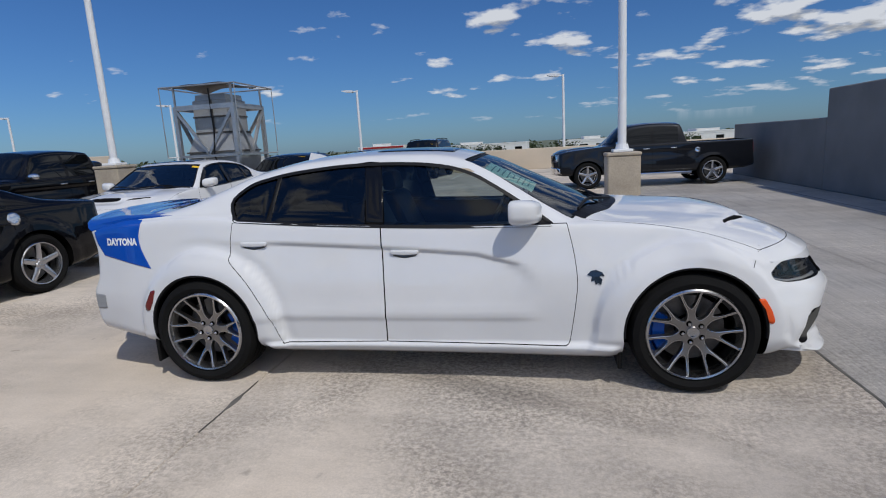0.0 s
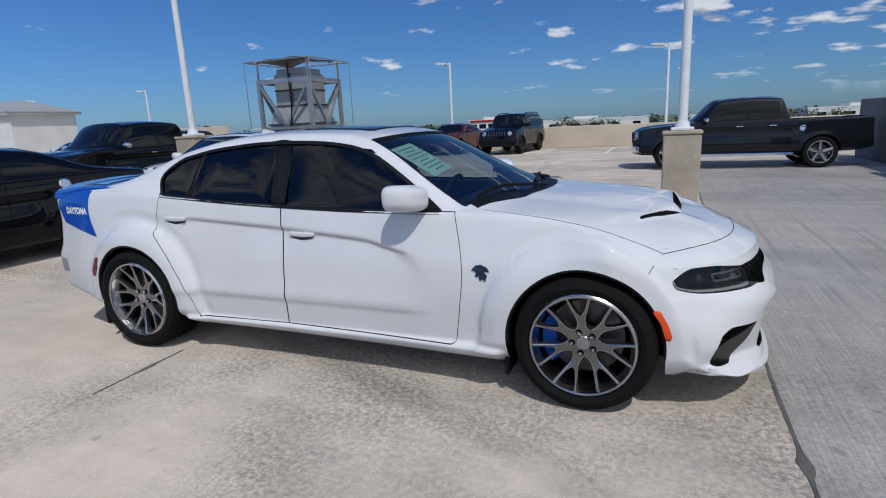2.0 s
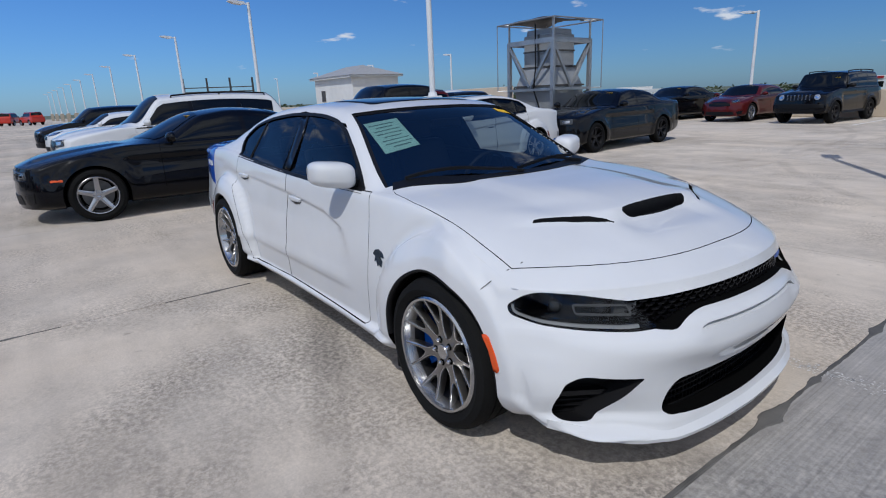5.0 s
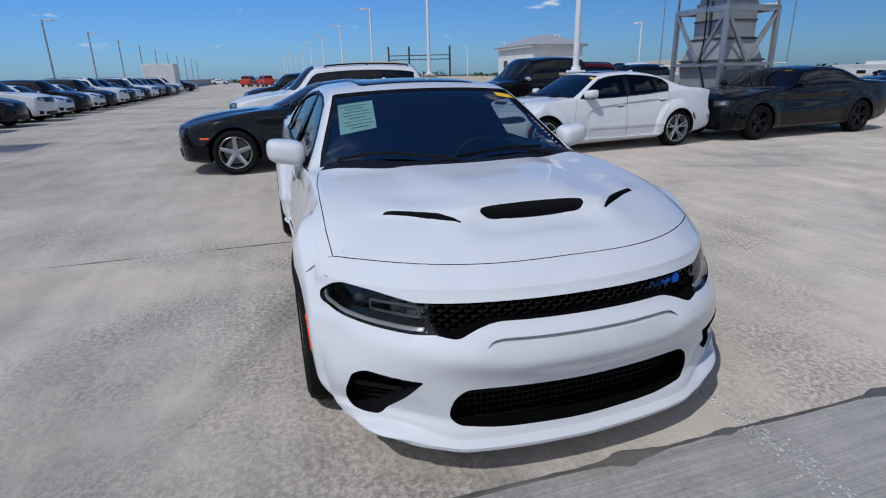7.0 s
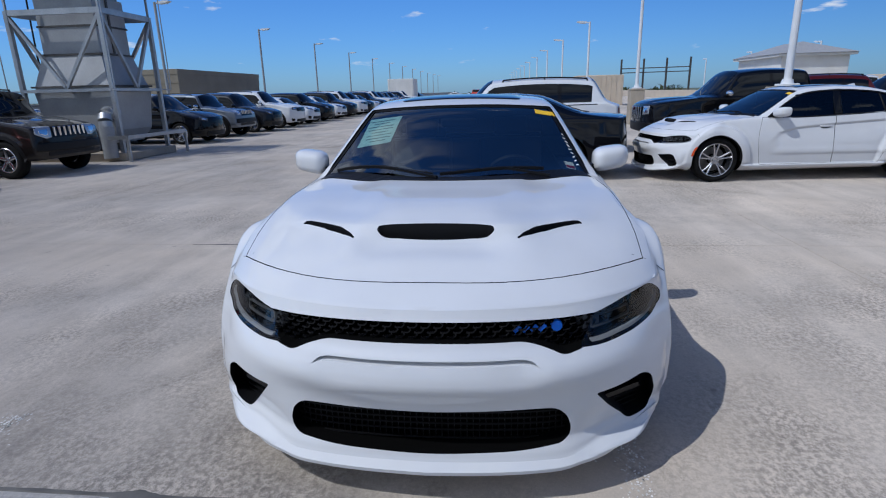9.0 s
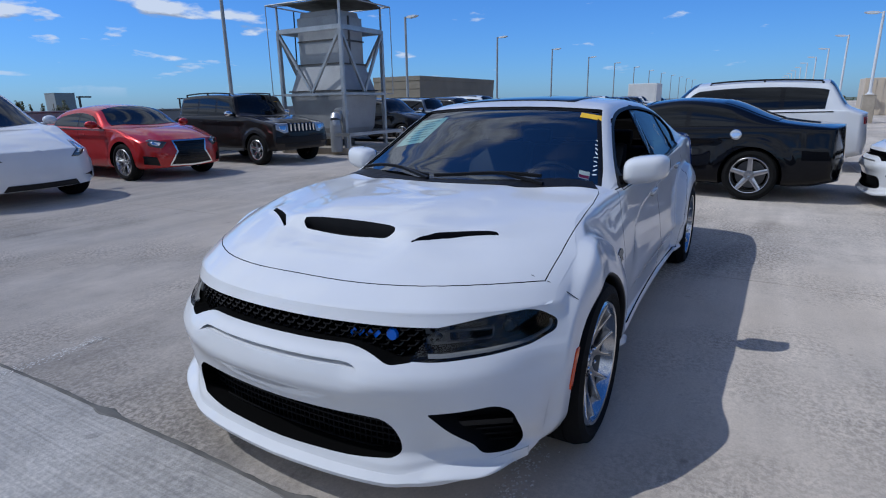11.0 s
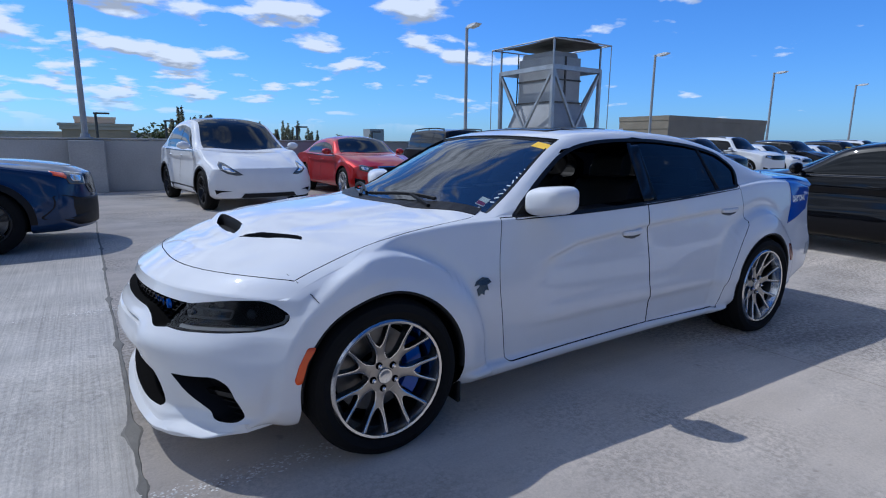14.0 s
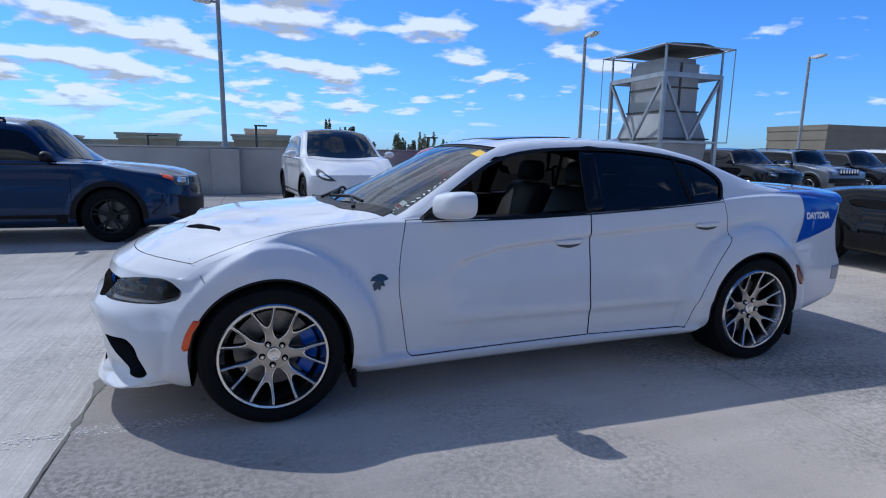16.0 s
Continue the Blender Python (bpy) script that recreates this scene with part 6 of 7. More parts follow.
    if grille:
        part("grille", patch(skin, [(f.xf, y, z) for y, z in densify(mirror_sym(grille), 0.05)], (-1, 0, 0), 0.010, 2.5, 7, 0.008), grille_mat or M_GLOSSBLK, top, "dark grille")
        if grille_rim:
            o = densify(mirror_sym(grille), 0.05)
            part("grille_rim", ribbon(skin, [(f.xf, y, z) for y, z in o], (-1, 0, 0), 0.016, 2.5, 0.028, thick=0.012), M_CHROME, top, "bright grille surround")
            for zz in np.linspace(min(z for y, z in grille) + 0.05, max(z for y, z in grille) - 0.05, 6):
                yy = np.interp(zz, *zip(*sorted((z, y) for y, z in grille if y > 0))) - 0.02
                part("grille_slat", ribbon(skin, [(f.xf, y, zz) for y in np.linspace(-yy, yy, 9)], (-1, 0, 0), 0.015, 2.5, 0.012, closed=False, thick=0.008), M_TRIM, top)
        if chrome_grille:
            y0 = max(y for y, z in grille) - 0.05
            z0, z1 = min(z for y, z in grille), max(z for y, z in grille)
            for k in range(7):
                y = -y0 + 2 * y0 * k / 6
                bmg = bmesh.new()
                p = skin.drop((f.xf + 1, y, (z0 + z1) / 2), (-1, 0, 0))
                box(bmg, p.x - 0.005, p.x + 0.022, y - 0.03, y + 0.03, z0 + 0.01, z1 - 0.01, 0.012)
                part("grille_bar", bmg, M_CHROME, top, "chrome grille bar")
    if low:
        part("lower_grille", patch(skin, [(f.xf, y, z) for y, z in densify(mirror_sym(low), 0.05)], (-1, 0, 0), 0.010, 2.5, 7, 0.008), M_TRIM, top, "black lower grille")
    if bumper:
        part("bumper", patch(skin, [(f.xf, y, z) for y, z in densify(mirror_sym(rounded(bumper[0], 0.03, 3)), 0.05)], (-1, 0, 0), 0.02, 2.5, 5, 0.05), bumper[1], top, "front bumper", smooth=True)
    if rails:
        for sg in (1, -1):
            bmr = bmesh.new()
            xs = np.linspace(f.rtop + 0.15, f.wtop - 0.25, 7)
            P = [(x, sg * (float(f.ye(x)) - 0.07), float(f.ze(x)) + 0.06) for x in xs]
            sweep(bmr, P, 0.036, 0.034)
            rail = part("roof_rail", bmr, M_TRIM, top, "black roof rail")
            for p in (P[0], P[3], P[-1]):
                bmr = bmesh.new()
                tube(bmr, (p[0], p[1], p[2] - 0.06), (p[0], p[1], p[2] - 0.012), 0.024, 0.018, n=8)
                part("rail_foot", bmr, M_TRIM, rail)
    if tag:
        bmt = bmesh.new()
        xw = f.wtop + 0.10
        s = f.warp(f.section(xw)[None])[0]
        k = s[f.jroof + 3]
        yk, zk = k[1], k[2]
        box(bmt, k[0] - 0.03, k[0] + 0.05, yk - 0.22, yk - 0.02, zk + 0.010, zk + 0.016)
        part("windscreen_tag", bmt, M_YELLOW, top, "yellow tag on the windscreen")
    return top, f, skin


M_LAMPCLEAR = mat("clear_lamp_lens", (0.45, 0.47, 0.50), 0.08, 0.6, coat=1.0)
M_SMOKEDK = mat("dark_lamp_lens", (0.05, 0.055, 0.06), 0.05, coat=1.0)


def sedan_form(**k):
    d = dict(L=5.08, fo=0.95, wb=3.05, H=1.47, W=0.945, hood0=1.01, hood1=0.80, belt=1.0, cowl=1.10, wtop=0.25, rtop=-1.0, rbase=-1.95, deck=1.14, tail=1.08)
    d.update(k)
    return auto_form(**d)


SED_WIN = [(0.72, -0.27), (-0.36, -1.12)]
LOW_S = [(0.0, 0.42), (0.55, 0.42), (0.60, 0.30), (0.0, 0.26)]
FOG_S = [(0.66, 0.42), (0.84, 0.46), (0.82, 0.32), (0.70, 0.30)]


def place(x, y, head, k=1.0):
    return pose(x, y, 0, 0, 0, head) @ Matrix.Scale(k, 4)


def white_charger(x, y, h):
    """The plainer sister of the white saloon: the same shell without the blue band, on split-spoke wheels."""
    e = empty("saloon_car", "white sports saloon with dark tinted windows", "car", place(x, y, h))
    skip = ("wheel", "blue_band", "lettering", "boot_band", "rear_spoiler", "window_sticker", "grille_emblem", "fender_emblem", "marker_stroke", "inspection_sticker", "mud_flap", "aerial")

    def follow(src, parent):
        for ch in src.children:
            kind = ch.name.split(".")[0]
            if kind not in skip:
                follow(ch, again(ch, kind, parent, ch.matrix_basis))

    follow(car, e)
    for sg in (1, -1):
        for xc in (AX, -AX):
            wheel(e, pose(xc, 0.845, 0.354) if sg > 0 else right_side(xc, -0.845, 0.354), "split_a", 0.354, 0.262, 0.235, M_ALLOY)
    fw = rounded([(-0.285, 1.012), (-0.325, 1.385), (-0.05, 1.372), (0.14, 1.343), (0.29, 1.290), (0.50, 1.163), (0.74, 0.995), (0.20, 0.995)], [0.01, 0.01, 0.1, 0.1, 0.1, 0.1, 0.01, 0.1], 3)
    part("window", patch(skin, side(fw, 0.75, 1), (0, -1, 0), -0.010, 0.6, 4), M_GLASS, e, "dark tinted window", smooth=True)
    return e


def big_sedan(x, y, h, colour=None, label="black full-size saloon with black wheels"):
    f = sedan_form(H=1.49, belt=1.03, hood0=1.04, hood1=0.90, deck=1.17, tail=1.13, rtop=-0.95, rbase=-1.75, boxy=0.5, wtop=0.20, cowl=1.0)
    return auto("saloon_car", label, f, 3.05, colour or M_BLACK, 0.36, "split_b", M_BLKRIM, place(x, y, h), grille=[(0, 0.82), (0.42, 0.82), (0.42, 0.60), (0, 0.58)], lamps=[[(0.52, 0.82), (0.86, 0.84), (0.88, 0.72), (0.54, 0.70)]], low=LOW_S, wins=SED_WIN, tag=True)


def coupe(x, y, h):
    f = auto_form(L=5.02, fo=0.96, wb=2.95, H=1.45, W=0.96, hood0=1.03, hood1=0.84, belt=0.99, cowl=0.88, wtop=0.02, rtop=-1.0, rbase=-1.85, deck=1.13, tail=1.05, boxy=0.35)
    return auto("coupe", "black two-door muscle coupe with silver five-spoke wheels", f, 2.95, M_BLACK, 0.36, "five_a", M_ALLOY, place(x, y, h), grille=[(0, 0.74), (0.80, 0.74), (0.80, 0.62), (0, 0.60)], low=LOW_S, lamps=[[(0.60, 0.73), (0.82, 0.73), (0.84, 0.64), (0.62, 0.63)]], wins=[(0.50, -0.55), (-0.62, -1.25)], fogs=[FOG_S], tag=True, handles=True, marker=True, filler=(1, -1.25, 0.93))


def suv(x, y, h, colour=None, label="white seven-seat SUV with tinted windows", rim=None, **k):
    d = dict(L=5.10, fo=0.92, wb=3.04, H=1.79, W=0.96, hood0=1.16, hood1=1.02, belt=1.13, cowl=1.15, wtop=0.42, rtop=-1.95, rbase=-2.35, deck=1.25, tail=1.12, zb=0.24, boxy=0.35, edge=0.08)
    d.update(k)
    f = auto_form(**d)
    return auto("sport_utility_vehicle", label, f, d["wb"], colour or M_WHITE2, 0.38, "split_c", rim or M_ALLOY, place(x, y, h), category="suv", grille=[(0, 0.96), (0.5, 0.95), (0.5, 0.78), (0, 0.76)], lamps=[[(0.54, 0.97), (0.86, 0.98), (0.90, 0.86), (0.56, 0.82)]], low=LOW_S, fogs=[FOG_S], wins=[(0.85, -0.12), (-0.2, -1.12), (-1.22, -2.0)], rails=True, tails=[[(0.6, 1.05), (0.9, 1.05), (0.9, 0.92), (0.6, 0.92)]])


STYLES = {
    "": dict(grille=[(0, 0.82), (0.40, 0.80), (0.44, 0.64), (0, 0.62)], lamps=[[(0.50, 0.84), (0.80, 0.90), (0.88, 0.80), (0.56, 0.74)]], low=LOW_S, fogs=[FOG_S]),
    "plain": dict(lamps=[[(0.50, 0.675), (0.60, 0.735), (0.76, 0.815), (0.92, 0.885), (1.02, 0.910), (1.03, 0.85), (0.95, 0.765), (0.80, 0.695), (0.64, 0.668)]], low=[(0.0, 0.345), (0.46, 0.345), (0.52, 0.265), (0.0, 0.265)], fogs=[[(0.66, 0.385), (0.90, 0.405), (0.88, 0.325), (0.83, 0.365)]], roof_glass=True),
    "spindle": dict(grille_rim=True, grille=[(0, 0.76), (0.36, 0.76), (0.30, 0.56), (0.46, 0.30), (0, 0.28)], lamps=[[(0.50, 0.74), (0.82, 0.80), (0.90, 0.78), (0.86, 0.68), (0.62, 0.62)]], fogs=[[(0.66, 0.46), (0.84, 0.50), (0.84, 0.34), (0.62, 0.30)]]),
    "clad": dict(amber=[(0.98, 0.955), (1.16, 0.985), (1.18, 0.93), (1.02, 0.885)], grille=[(0, 0.92), (0.42, 0.92), (0.50, 0.80), (0.42, 0.68), (0, 0.66)], lamps=[[(0.52, 0.94), (0.84, 0.98), (0.92, 0.92), (0.88, 0.82), (0.56, 0.80)]], bumper=([(0.0, 0.62), (0.72, 0.64), (0.88, 0.70), (0.90, 0.40), (0.70, 0.30), (0.0, 0.28)], M_TRIM)),
}


def crossover(x, y, h, colour, label, rim=None, clad=False, style="", rt=0.36, size=1.0, **k):
    d = dict(L=4.6, fo=0.90, wb=2.70, H=1.62, W=0.92, hood0=1.06, hood1=0.90, belt=1.06, cowl=1.05, wtop=0.30, rtop=-1.65, rbase=-2.05, deck=1.15, tail=1.02, zb=0.22, edge=0.08, boxy=0.15)
    d.update(k)
    f = auto_form(**d)
    return auto("crossover_car", label, f, d["wb"], colour, rt, "split_d", rim or M_ALLOY, place(x, y, h, size), category="car", clad=clad, wins=[(0.75, -0.15), (-0.22, -1.10), (-1.18, max(-1.7, d["rtop"] - 0.35))], rails=clad is True, **STYLES[style])


def jeep(x, y, h, colour, label, chrome=True, lamp_round=False, big_lamp=False, **k):
    d = dict(L=4.45, fo=0.78, wb=2.69, H=1.79, W=0.91, hood0=1.18, hood1=1.06, belt=1.18, cowl=0.88, wtop=0.42, rtop=-1.90, rbase=-2.05, deck=1.22, tail=1.16, zb=0.34, boxy=1.0, lean=0.22, edge=0.05)
    d.update(k)
    f = auto_form(**d)
    return auto("off_road_car", label, f, d["wb"], colour, 0.38, "five_b", M_ALLOY if chrome else M_BLKRIM, place(x, y, h), category="suv", clad=True, grille=[(0, 1.02), (0.42, 1.02), (0.42, 0.80), (0, 0.80)], chrome_grille=True, lamps=[[(0.62 + 0.10 * math.cos(a), 0.92 + 0.10 * math.sin(a)) for a in np.linspace(0, 5.8, 14)]] if lamp_round else [[(0.46, 1.02), (0.82, 1.03), (0.84, 0.88), (0.60, 0.78), (0.48, 0.80)]] if big_lamp else [[(0.50, 1.02), (0.74, 1.02), (0.76, 0.84), (0.52, 0.84)]], lamp_mat=M_LAMPCLEAR, low=[(0, 0.52), (0.6, 0.52), (0.6, 0.44), (0, 0.44)], wins=[(0.58, -0.20), (-0.28, -1.0), (-1.08, -1.85)], rails=True, tag=True, bumper=([(0.0, 0.70), (0.80, 0.70), (0.84, 0.54), (0.0, 0.52)], M_TRIM), mirror_mat=M_CHROME if chrome else None, belt_mat=M_TRIM)


def pickup(x, y, h, colour=None, label="dark grey crew-cab pickup truck with chrome bumper", bump_mat=None, size=1.0):
    f = auto_form(L=5.82, fo=1.0, wb=3.57, H=1.88, W=1.00, hood0=1.24, hood1=1.14, belt=1.22, cowl=1.32, wtop=0.62, rtop=-0.88, rbase=-1.10, deck=1.27, tail=1.27, zb=0.40, boxy=0.75, lean=0.30, edge=0.06)
    t = auto("pickup_truck", label, f, 3.57, colour or M_DKGREY, 0.40, "five_c", M_ALLOY, place(x, y, h, size), category="truck", grille=[(0, 1.05), (0.48, 1.05), (0.48, 0.72), (0, 0.72)], lamps=[[(0.56, 1.05), (0.86, 1.06), (0.88, 0.86), (0.58, 0.84)]], wins=[(0.98, -0.05), (-0.13, -0.82)], tails=[[(0.84, 1.18), (0.97, 1.18), (0.97, 0.88), (0.84, 0.88)]], belt_mat=M_TRIM, handle_mat=M_CHROME, filler=(1, -1.35, 1.02), step_bar=True, mirror_mat=M_CHROME, chrome_grille=True, bed=(-2.72, -1.02, 0.85), bumper=([(0.0, 0.66), (0.90, 0.66), (0.92, 0.46), (0.0, 0.46)], bump_mat or M_CHROME), lamp_mat=M_LAMPCLEAR)
    return t

# ---- the deck and what stands round it ----
bm = bmesh.new()
box(bm, -190, 30, -17.5, 25.2, -0.5, -0.035)
deck = tagged(obj("floor", bm, M_CAST), "pale sunlit concrete parking deck cast in slabs", "floor", kind="structure")
bm = bmesh.new()
bmesh.ops.create_grid(bm, x_segments=4, y_segments=4, size=4000, matrix=Matrix.Translation((0, 0, -9.0)))
tagged(obj("ground", bm, M_LAND), "flat green land below the car park", "ground", kind="structure")


def wall(name, label, x0, x1, y0, y1, z0, z1, material, bevel=0.02):
    bm = bmesh.new()
    box(bm, x0, x1, y0, y1, z0, z1, bevel)
    return tagged(obj(name, bm, material), label, "wall", kind="structure")


wall("wall_south", "grey concrete parapet wall", -190, 30, -14.6, -14.2, 0.0, 1.38, M_PARGREY)
wall("wall_north", "beige concrete parapet wall", -190, 30, 24.5, 24.8, 0.0, 1.05, M_BEIGE)
wall("wall_north_raised", "raised tan section of the parapet", -37, -24, 24.2, 24.49, 0.0, 1.95, M_BEIGE)
wall("wall_east", "dark grey rendered wall", 6.9, 7.3, 9.6, 15.6, 0.0, 1.60, M_GREYWALL)
wall("wall_east_tall", "taller dark grey rendered wall", 6.9, 9.3, 2.0, 9.6, 0.0, 2.22, M_GREYWALL)


def street_lamp(x, y, base, h, arm=(0, 1, 0), ped=None, r=0.075, foot=0.0, coat=None):
    coat = coat or M_POLE
    e = empty("street_lamp", "white tapered car-park lamp post with flat head", "lamp", pose(x, y, 0), group="deck lamps")
    bm = bmesh.new()
    tube(bm, (0, 0, base), (0, 0, h), r, r * 0.8, 14)
    part("post", bm, coat, e, smooth=False, angle=40)
    bm = bmesh.new()
    box(bm, -0.17, 0.17, -0.17, 0.17, base, base + 0.05, 0.01)
    tube(bm, (0, 0, base + 0.05), (0, 0, base + 0.14), 0.12, 0.10, 14)
    part("base_plate", bm, coat, e)
    turn = Matrix.Rotation(math.atan2(arm[1], arm[0]), 4, "Z")
    bm = bmesh.new()
    bar(bm, (0, 0, h - 0.06), (0.24, 0, h - 0.05), 0.06)
    bmesh.ops.transform(bm, matrix=turn, verts=bm.verts)
    part("arm", bm, coat, e)
    # a flat head, thicker over the lamp and tilted a little upwards
    bm = bmesh.new()
    P = [(0.18, -0.03), (0.26, -0.07), (0.60, -0.06), (0.80, 0.0), (0.80, 0.025), (0.55, 0.055), (0.24, 0.045), (0.18, 0.02)]
    extrude_poly(bm, [(px, -0.15, h - 0.05 + pz + 0.06 * px) for px, pz in P], (0, 0.30, 0))
    bmesh.ops.transform(bm, matrix=turn, verts=bm.verts)
    bmesh.ops.recalc_face_normals(bm, faces=bm.faces)
    part("lamp_head", bm, M_HEAD, e)
    if ped:
        p = tagged(empty("lamp_pedestal", "square beige concrete lamp pedestal", "pedestal", pose(x, y, 0)), "square beige concrete lamp pedestal with stained top", "pedestal", group="lamp pedestals")
        bm = bmesh.new()
        box(bm, -ped / 2, ped / 2, -ped / 2, ped / 2, foot, base - 0.062, 0.02)
        part("shaft", bm, M_CAST, p)
        bm = bmesh.new()
        box(bm, -ped / 2 - 0.015, ped / 2 + 0.015, -ped / 2 - 0.015, ped / 2 + 0.015, base - 0.06, base - 0.002, 0.015)
        part("cap", bm, M_CAST, p)
    return e


for k, (x, y) in enumerate([(2.1, 6.2), (-8.2, 6.2), (-20.4, 6.1), (-33.0, 6.0), (-45.5, 5.8), (-58.0, 5.6), (-70.5, 5.4), (-83.0, 5.2), (-95.5, 5.0), (-108.0, 4.8), (-120.5, 4.6), (-133.0, 4.4), (-145.5, 4.2)]):
    street_lamp(x, y, 1.18 if k == 0 else 1.45, 6.2 if k == 0 else 5.45 + 0.01 * k, (-0.4, 0.9, 0) if k == 0 else (0, -1, 0), 0.56)
for k in range(13):
    street_lamp(-11.0 - 12.1 * k, -16.2, 0.9, 6.0, (0, 1, 0), 0.5, coat=M_PANEL)
for x in (1.8, -9.0, -20.2, -31.3, -43.0, -55.0, -67.0):
    street_lamp(x, 25.0, 0.6, 4.6, (-1, 0, 0), 0.4)
street_lamp(2.45, -14.4, 1.39, 5.6, (1, 0, 0), coat=M_POLEGREY)
bm = bmesh.new()
box(bm, 2.05, 2.85, -14.2, -13.95, 0.0, 1.36, 0.02)
tagged(obj("wall_south_pilaster", bm, M_PARGREY), "stained grey concrete pilaster under a lamp", "wall", kind="structure")
bm = bmesh.new()
box(bm, -190, 30, -14.64, -14.16, 1.382, 1.42, 0.01)
tagged(obj("trim_south", bm, M_PARGREY), "grey coping on the parapet", "trim", kind="structure")


def tower(x0, x1, y0, y1, zlow, ztop, zcan, over, lab, pipe=None, slope=0.0):
    """A cooling unit on a steel frame with a canopy; pipe: the side (+1, -1 along x) where an elbow pipe comes down."""
    e = empty("cooling_tower", lab, "machine")
    cx, cy = (x0 + x1) / 2, (y0 + y1) / 2
    C = [(x0, y0), (x1, y0), (x1, y1), (x0, y1)]
    for x, y in C:
        bm = bmesh.new()
        bar(bm, (x, y, 0), (x, y, ztop + 0.05), 0.10)
        part("post", bm, M_STEEL, e)
    for z, h in ((zlow, 0.07), (ztop, 0.13)):
        for k in range(4):
            bm = bmesh.new()
            bar(bm, (*C[k], z), (*C[(k + 1) % 4], z), 0.085 if z == ztop else 0.12, h)
            part("beam", bm, M_STEEL, e)
    for k in range(4):
        a, b = Vector((*C[k], 0)), Vector((*C[(k + 1) % 4], 0))
        mid = (a + b) / 2
        for p in (a, b):
            bm = bmesh.new()
            bar(bm, (p.x, p.y, ztop - 0.05), (mid.x, mid.y, zlow + 0.05), 0.075)
            part("brace", bm, M_STEEL, e)
    wx, wy = x1 - x0, y1 - y0

    def shell(rows, close=True):
        bm = bmesh.new()
        R = []
        for z, kx, ky in rows:
            hx, hy = wx / 2 * kx, wy / 2 * ky
            R.append([bm.verts.new(p) for p in ((cx - hx, cy - hy, z), (cx + hx, cy - hy, z), (cx + hx, cy + hy, z), (cx - hx, cy + hy, z))])
        for p, q in zip(R, R[1:]):
            for j in range(4):
                bm.faces.new((p[j], p[(j + 1) % 4], q[(j + 1) % 4], q[j]))
        bm.faces.new(R[0][::-1]), bm.faces.new(R[-1])
        bmesh.ops.recalc_face_normals(bm, faces=bm.faces)
        return bm

    zmid = zlow + (ztop - zlow) * 0.48
    part("funnel", shell([(zlow - 0.02, 0.84, 0.84), (zlow + 0.12, 0.83, 0.83), (zmid, 0.62, 0.66)]), M_PANEL, e, "flared grey sheet metal funnel")
    part("duct_housing", shell([(zmid + 0.002, 0.60, 0.64), (zcan - 0.38, 0.60, 0.64), (zcan - 0.36, 0.54, 0.58), (zcan - 0.22, 0.52, 0.56)]), M_PANEL, e, "grey sheet metal housing")
    part("plenum", shell([(0.42, 0.62, 0.62), (0.75, 0.78, 0.78), (zlow - 0.04, 0.86, 0.86)]), M_PANEL, e, "grey sheet metal plenum")
    for z, kx in ((zmid, 0.66), ((zmid + zcan - 0.38) / 2, 0.625), (zlow + 0.10, 0.87)):
        part("seam_band", shell([(z - 0.022, kx, kx + 0.04), (z + 0.022, kx, kx + 0.04)]), M_DKSTEEL, e, "dark seam band")
    for sg in (-1, 1):
        bm = bmesh.new()
        box(bm, cx + wx * 0.02, cx + wx * 0.05, cy + sg * wy * 0.325 - 0.02, cy + sg * wy * 0.325 + 0.02, zmid + 0.03, zcan - 0.36)
        part("seam", bm, M_DKSTEEL, e, "dark upright seam")
    # a dark cable that hangs down the front
    bm = bmesh.new()
    px = cx + 0.12 * wx
    for p, q in (((px, y0 - 0.02, zcan - 0.1), (px + 0.03, y0 - 0.03, zmid)), ((px + 0.03, y0 - 0.03, zmid), (px - 0.05, y0 - 0.03, zlow)), ((px - 0.05, y0 - 0.03, zlow), (px + 0.25, y0 + 0.05, 0.7))):
        tube(bm, p, q, 0.022, n=8)
    part("cable", bm, M_TRIM, e, "dark hanging cable")
    # canopy sheet that sags over an open rail frame
    bm = bmesh.new()
    n = 7
    top = [[None] * (n + 1) for _ in range(n + 1)]
    for i in range(n + 1):
        for j in range(n + 1):
            u, v = i / n, j / n
            z = zcan + 0.10 * math.sin(math.pi * u) * (0.5 + 0.5 * v) + 0.02 * math.sin(9 * u + 5 * v) + slope * (u - 0.5)
            top[i][j] = bm.verts.new((x0 + 0.02 + (wx - 0.12) * u, y0 - 0.03 + (wy + 0.06) * v, z))
    for i in range(n):
        for j in range(n):
            bm.faces.new((top[i][j], top[i + 1][j], top[i + 1][j + 1], top[i][j + 1]))
    thicken(bm, Vector((0, 0, -0.03)))
    part("canopy", bm, M_DKSTEEL, e, "dark weathered metal canopy sheet")
    O = [(x0 - over, y0 - over), (x1 + over, y0 - over), (x1 + over, y1 + over), (x0 - over, y1 + over)]
    for k in range(4):
        bm = bmesh.new()
        tube(bm, (*O[k], zcan - 0.03), (*O[(k + 1) % 4], zcan - 0.03), 0.020, n=8)
        part("canopy_rail", bm, M_STEEL, e)
        bm = bmesh.new()
        tube(bm, (*O[k], zlow), (*O[k], zcan - 0.03), 0.014, n=8)
        part("canopy_pole", bm, M_STEEL, e)
        bm = bmesh.new()
        tube(bm, (*O[k], zlow), (*C[k], zlow), 0.014, n=8)
        part("pole_bracket", bm, M_STEEL, e)
        bm = bmesh.new()
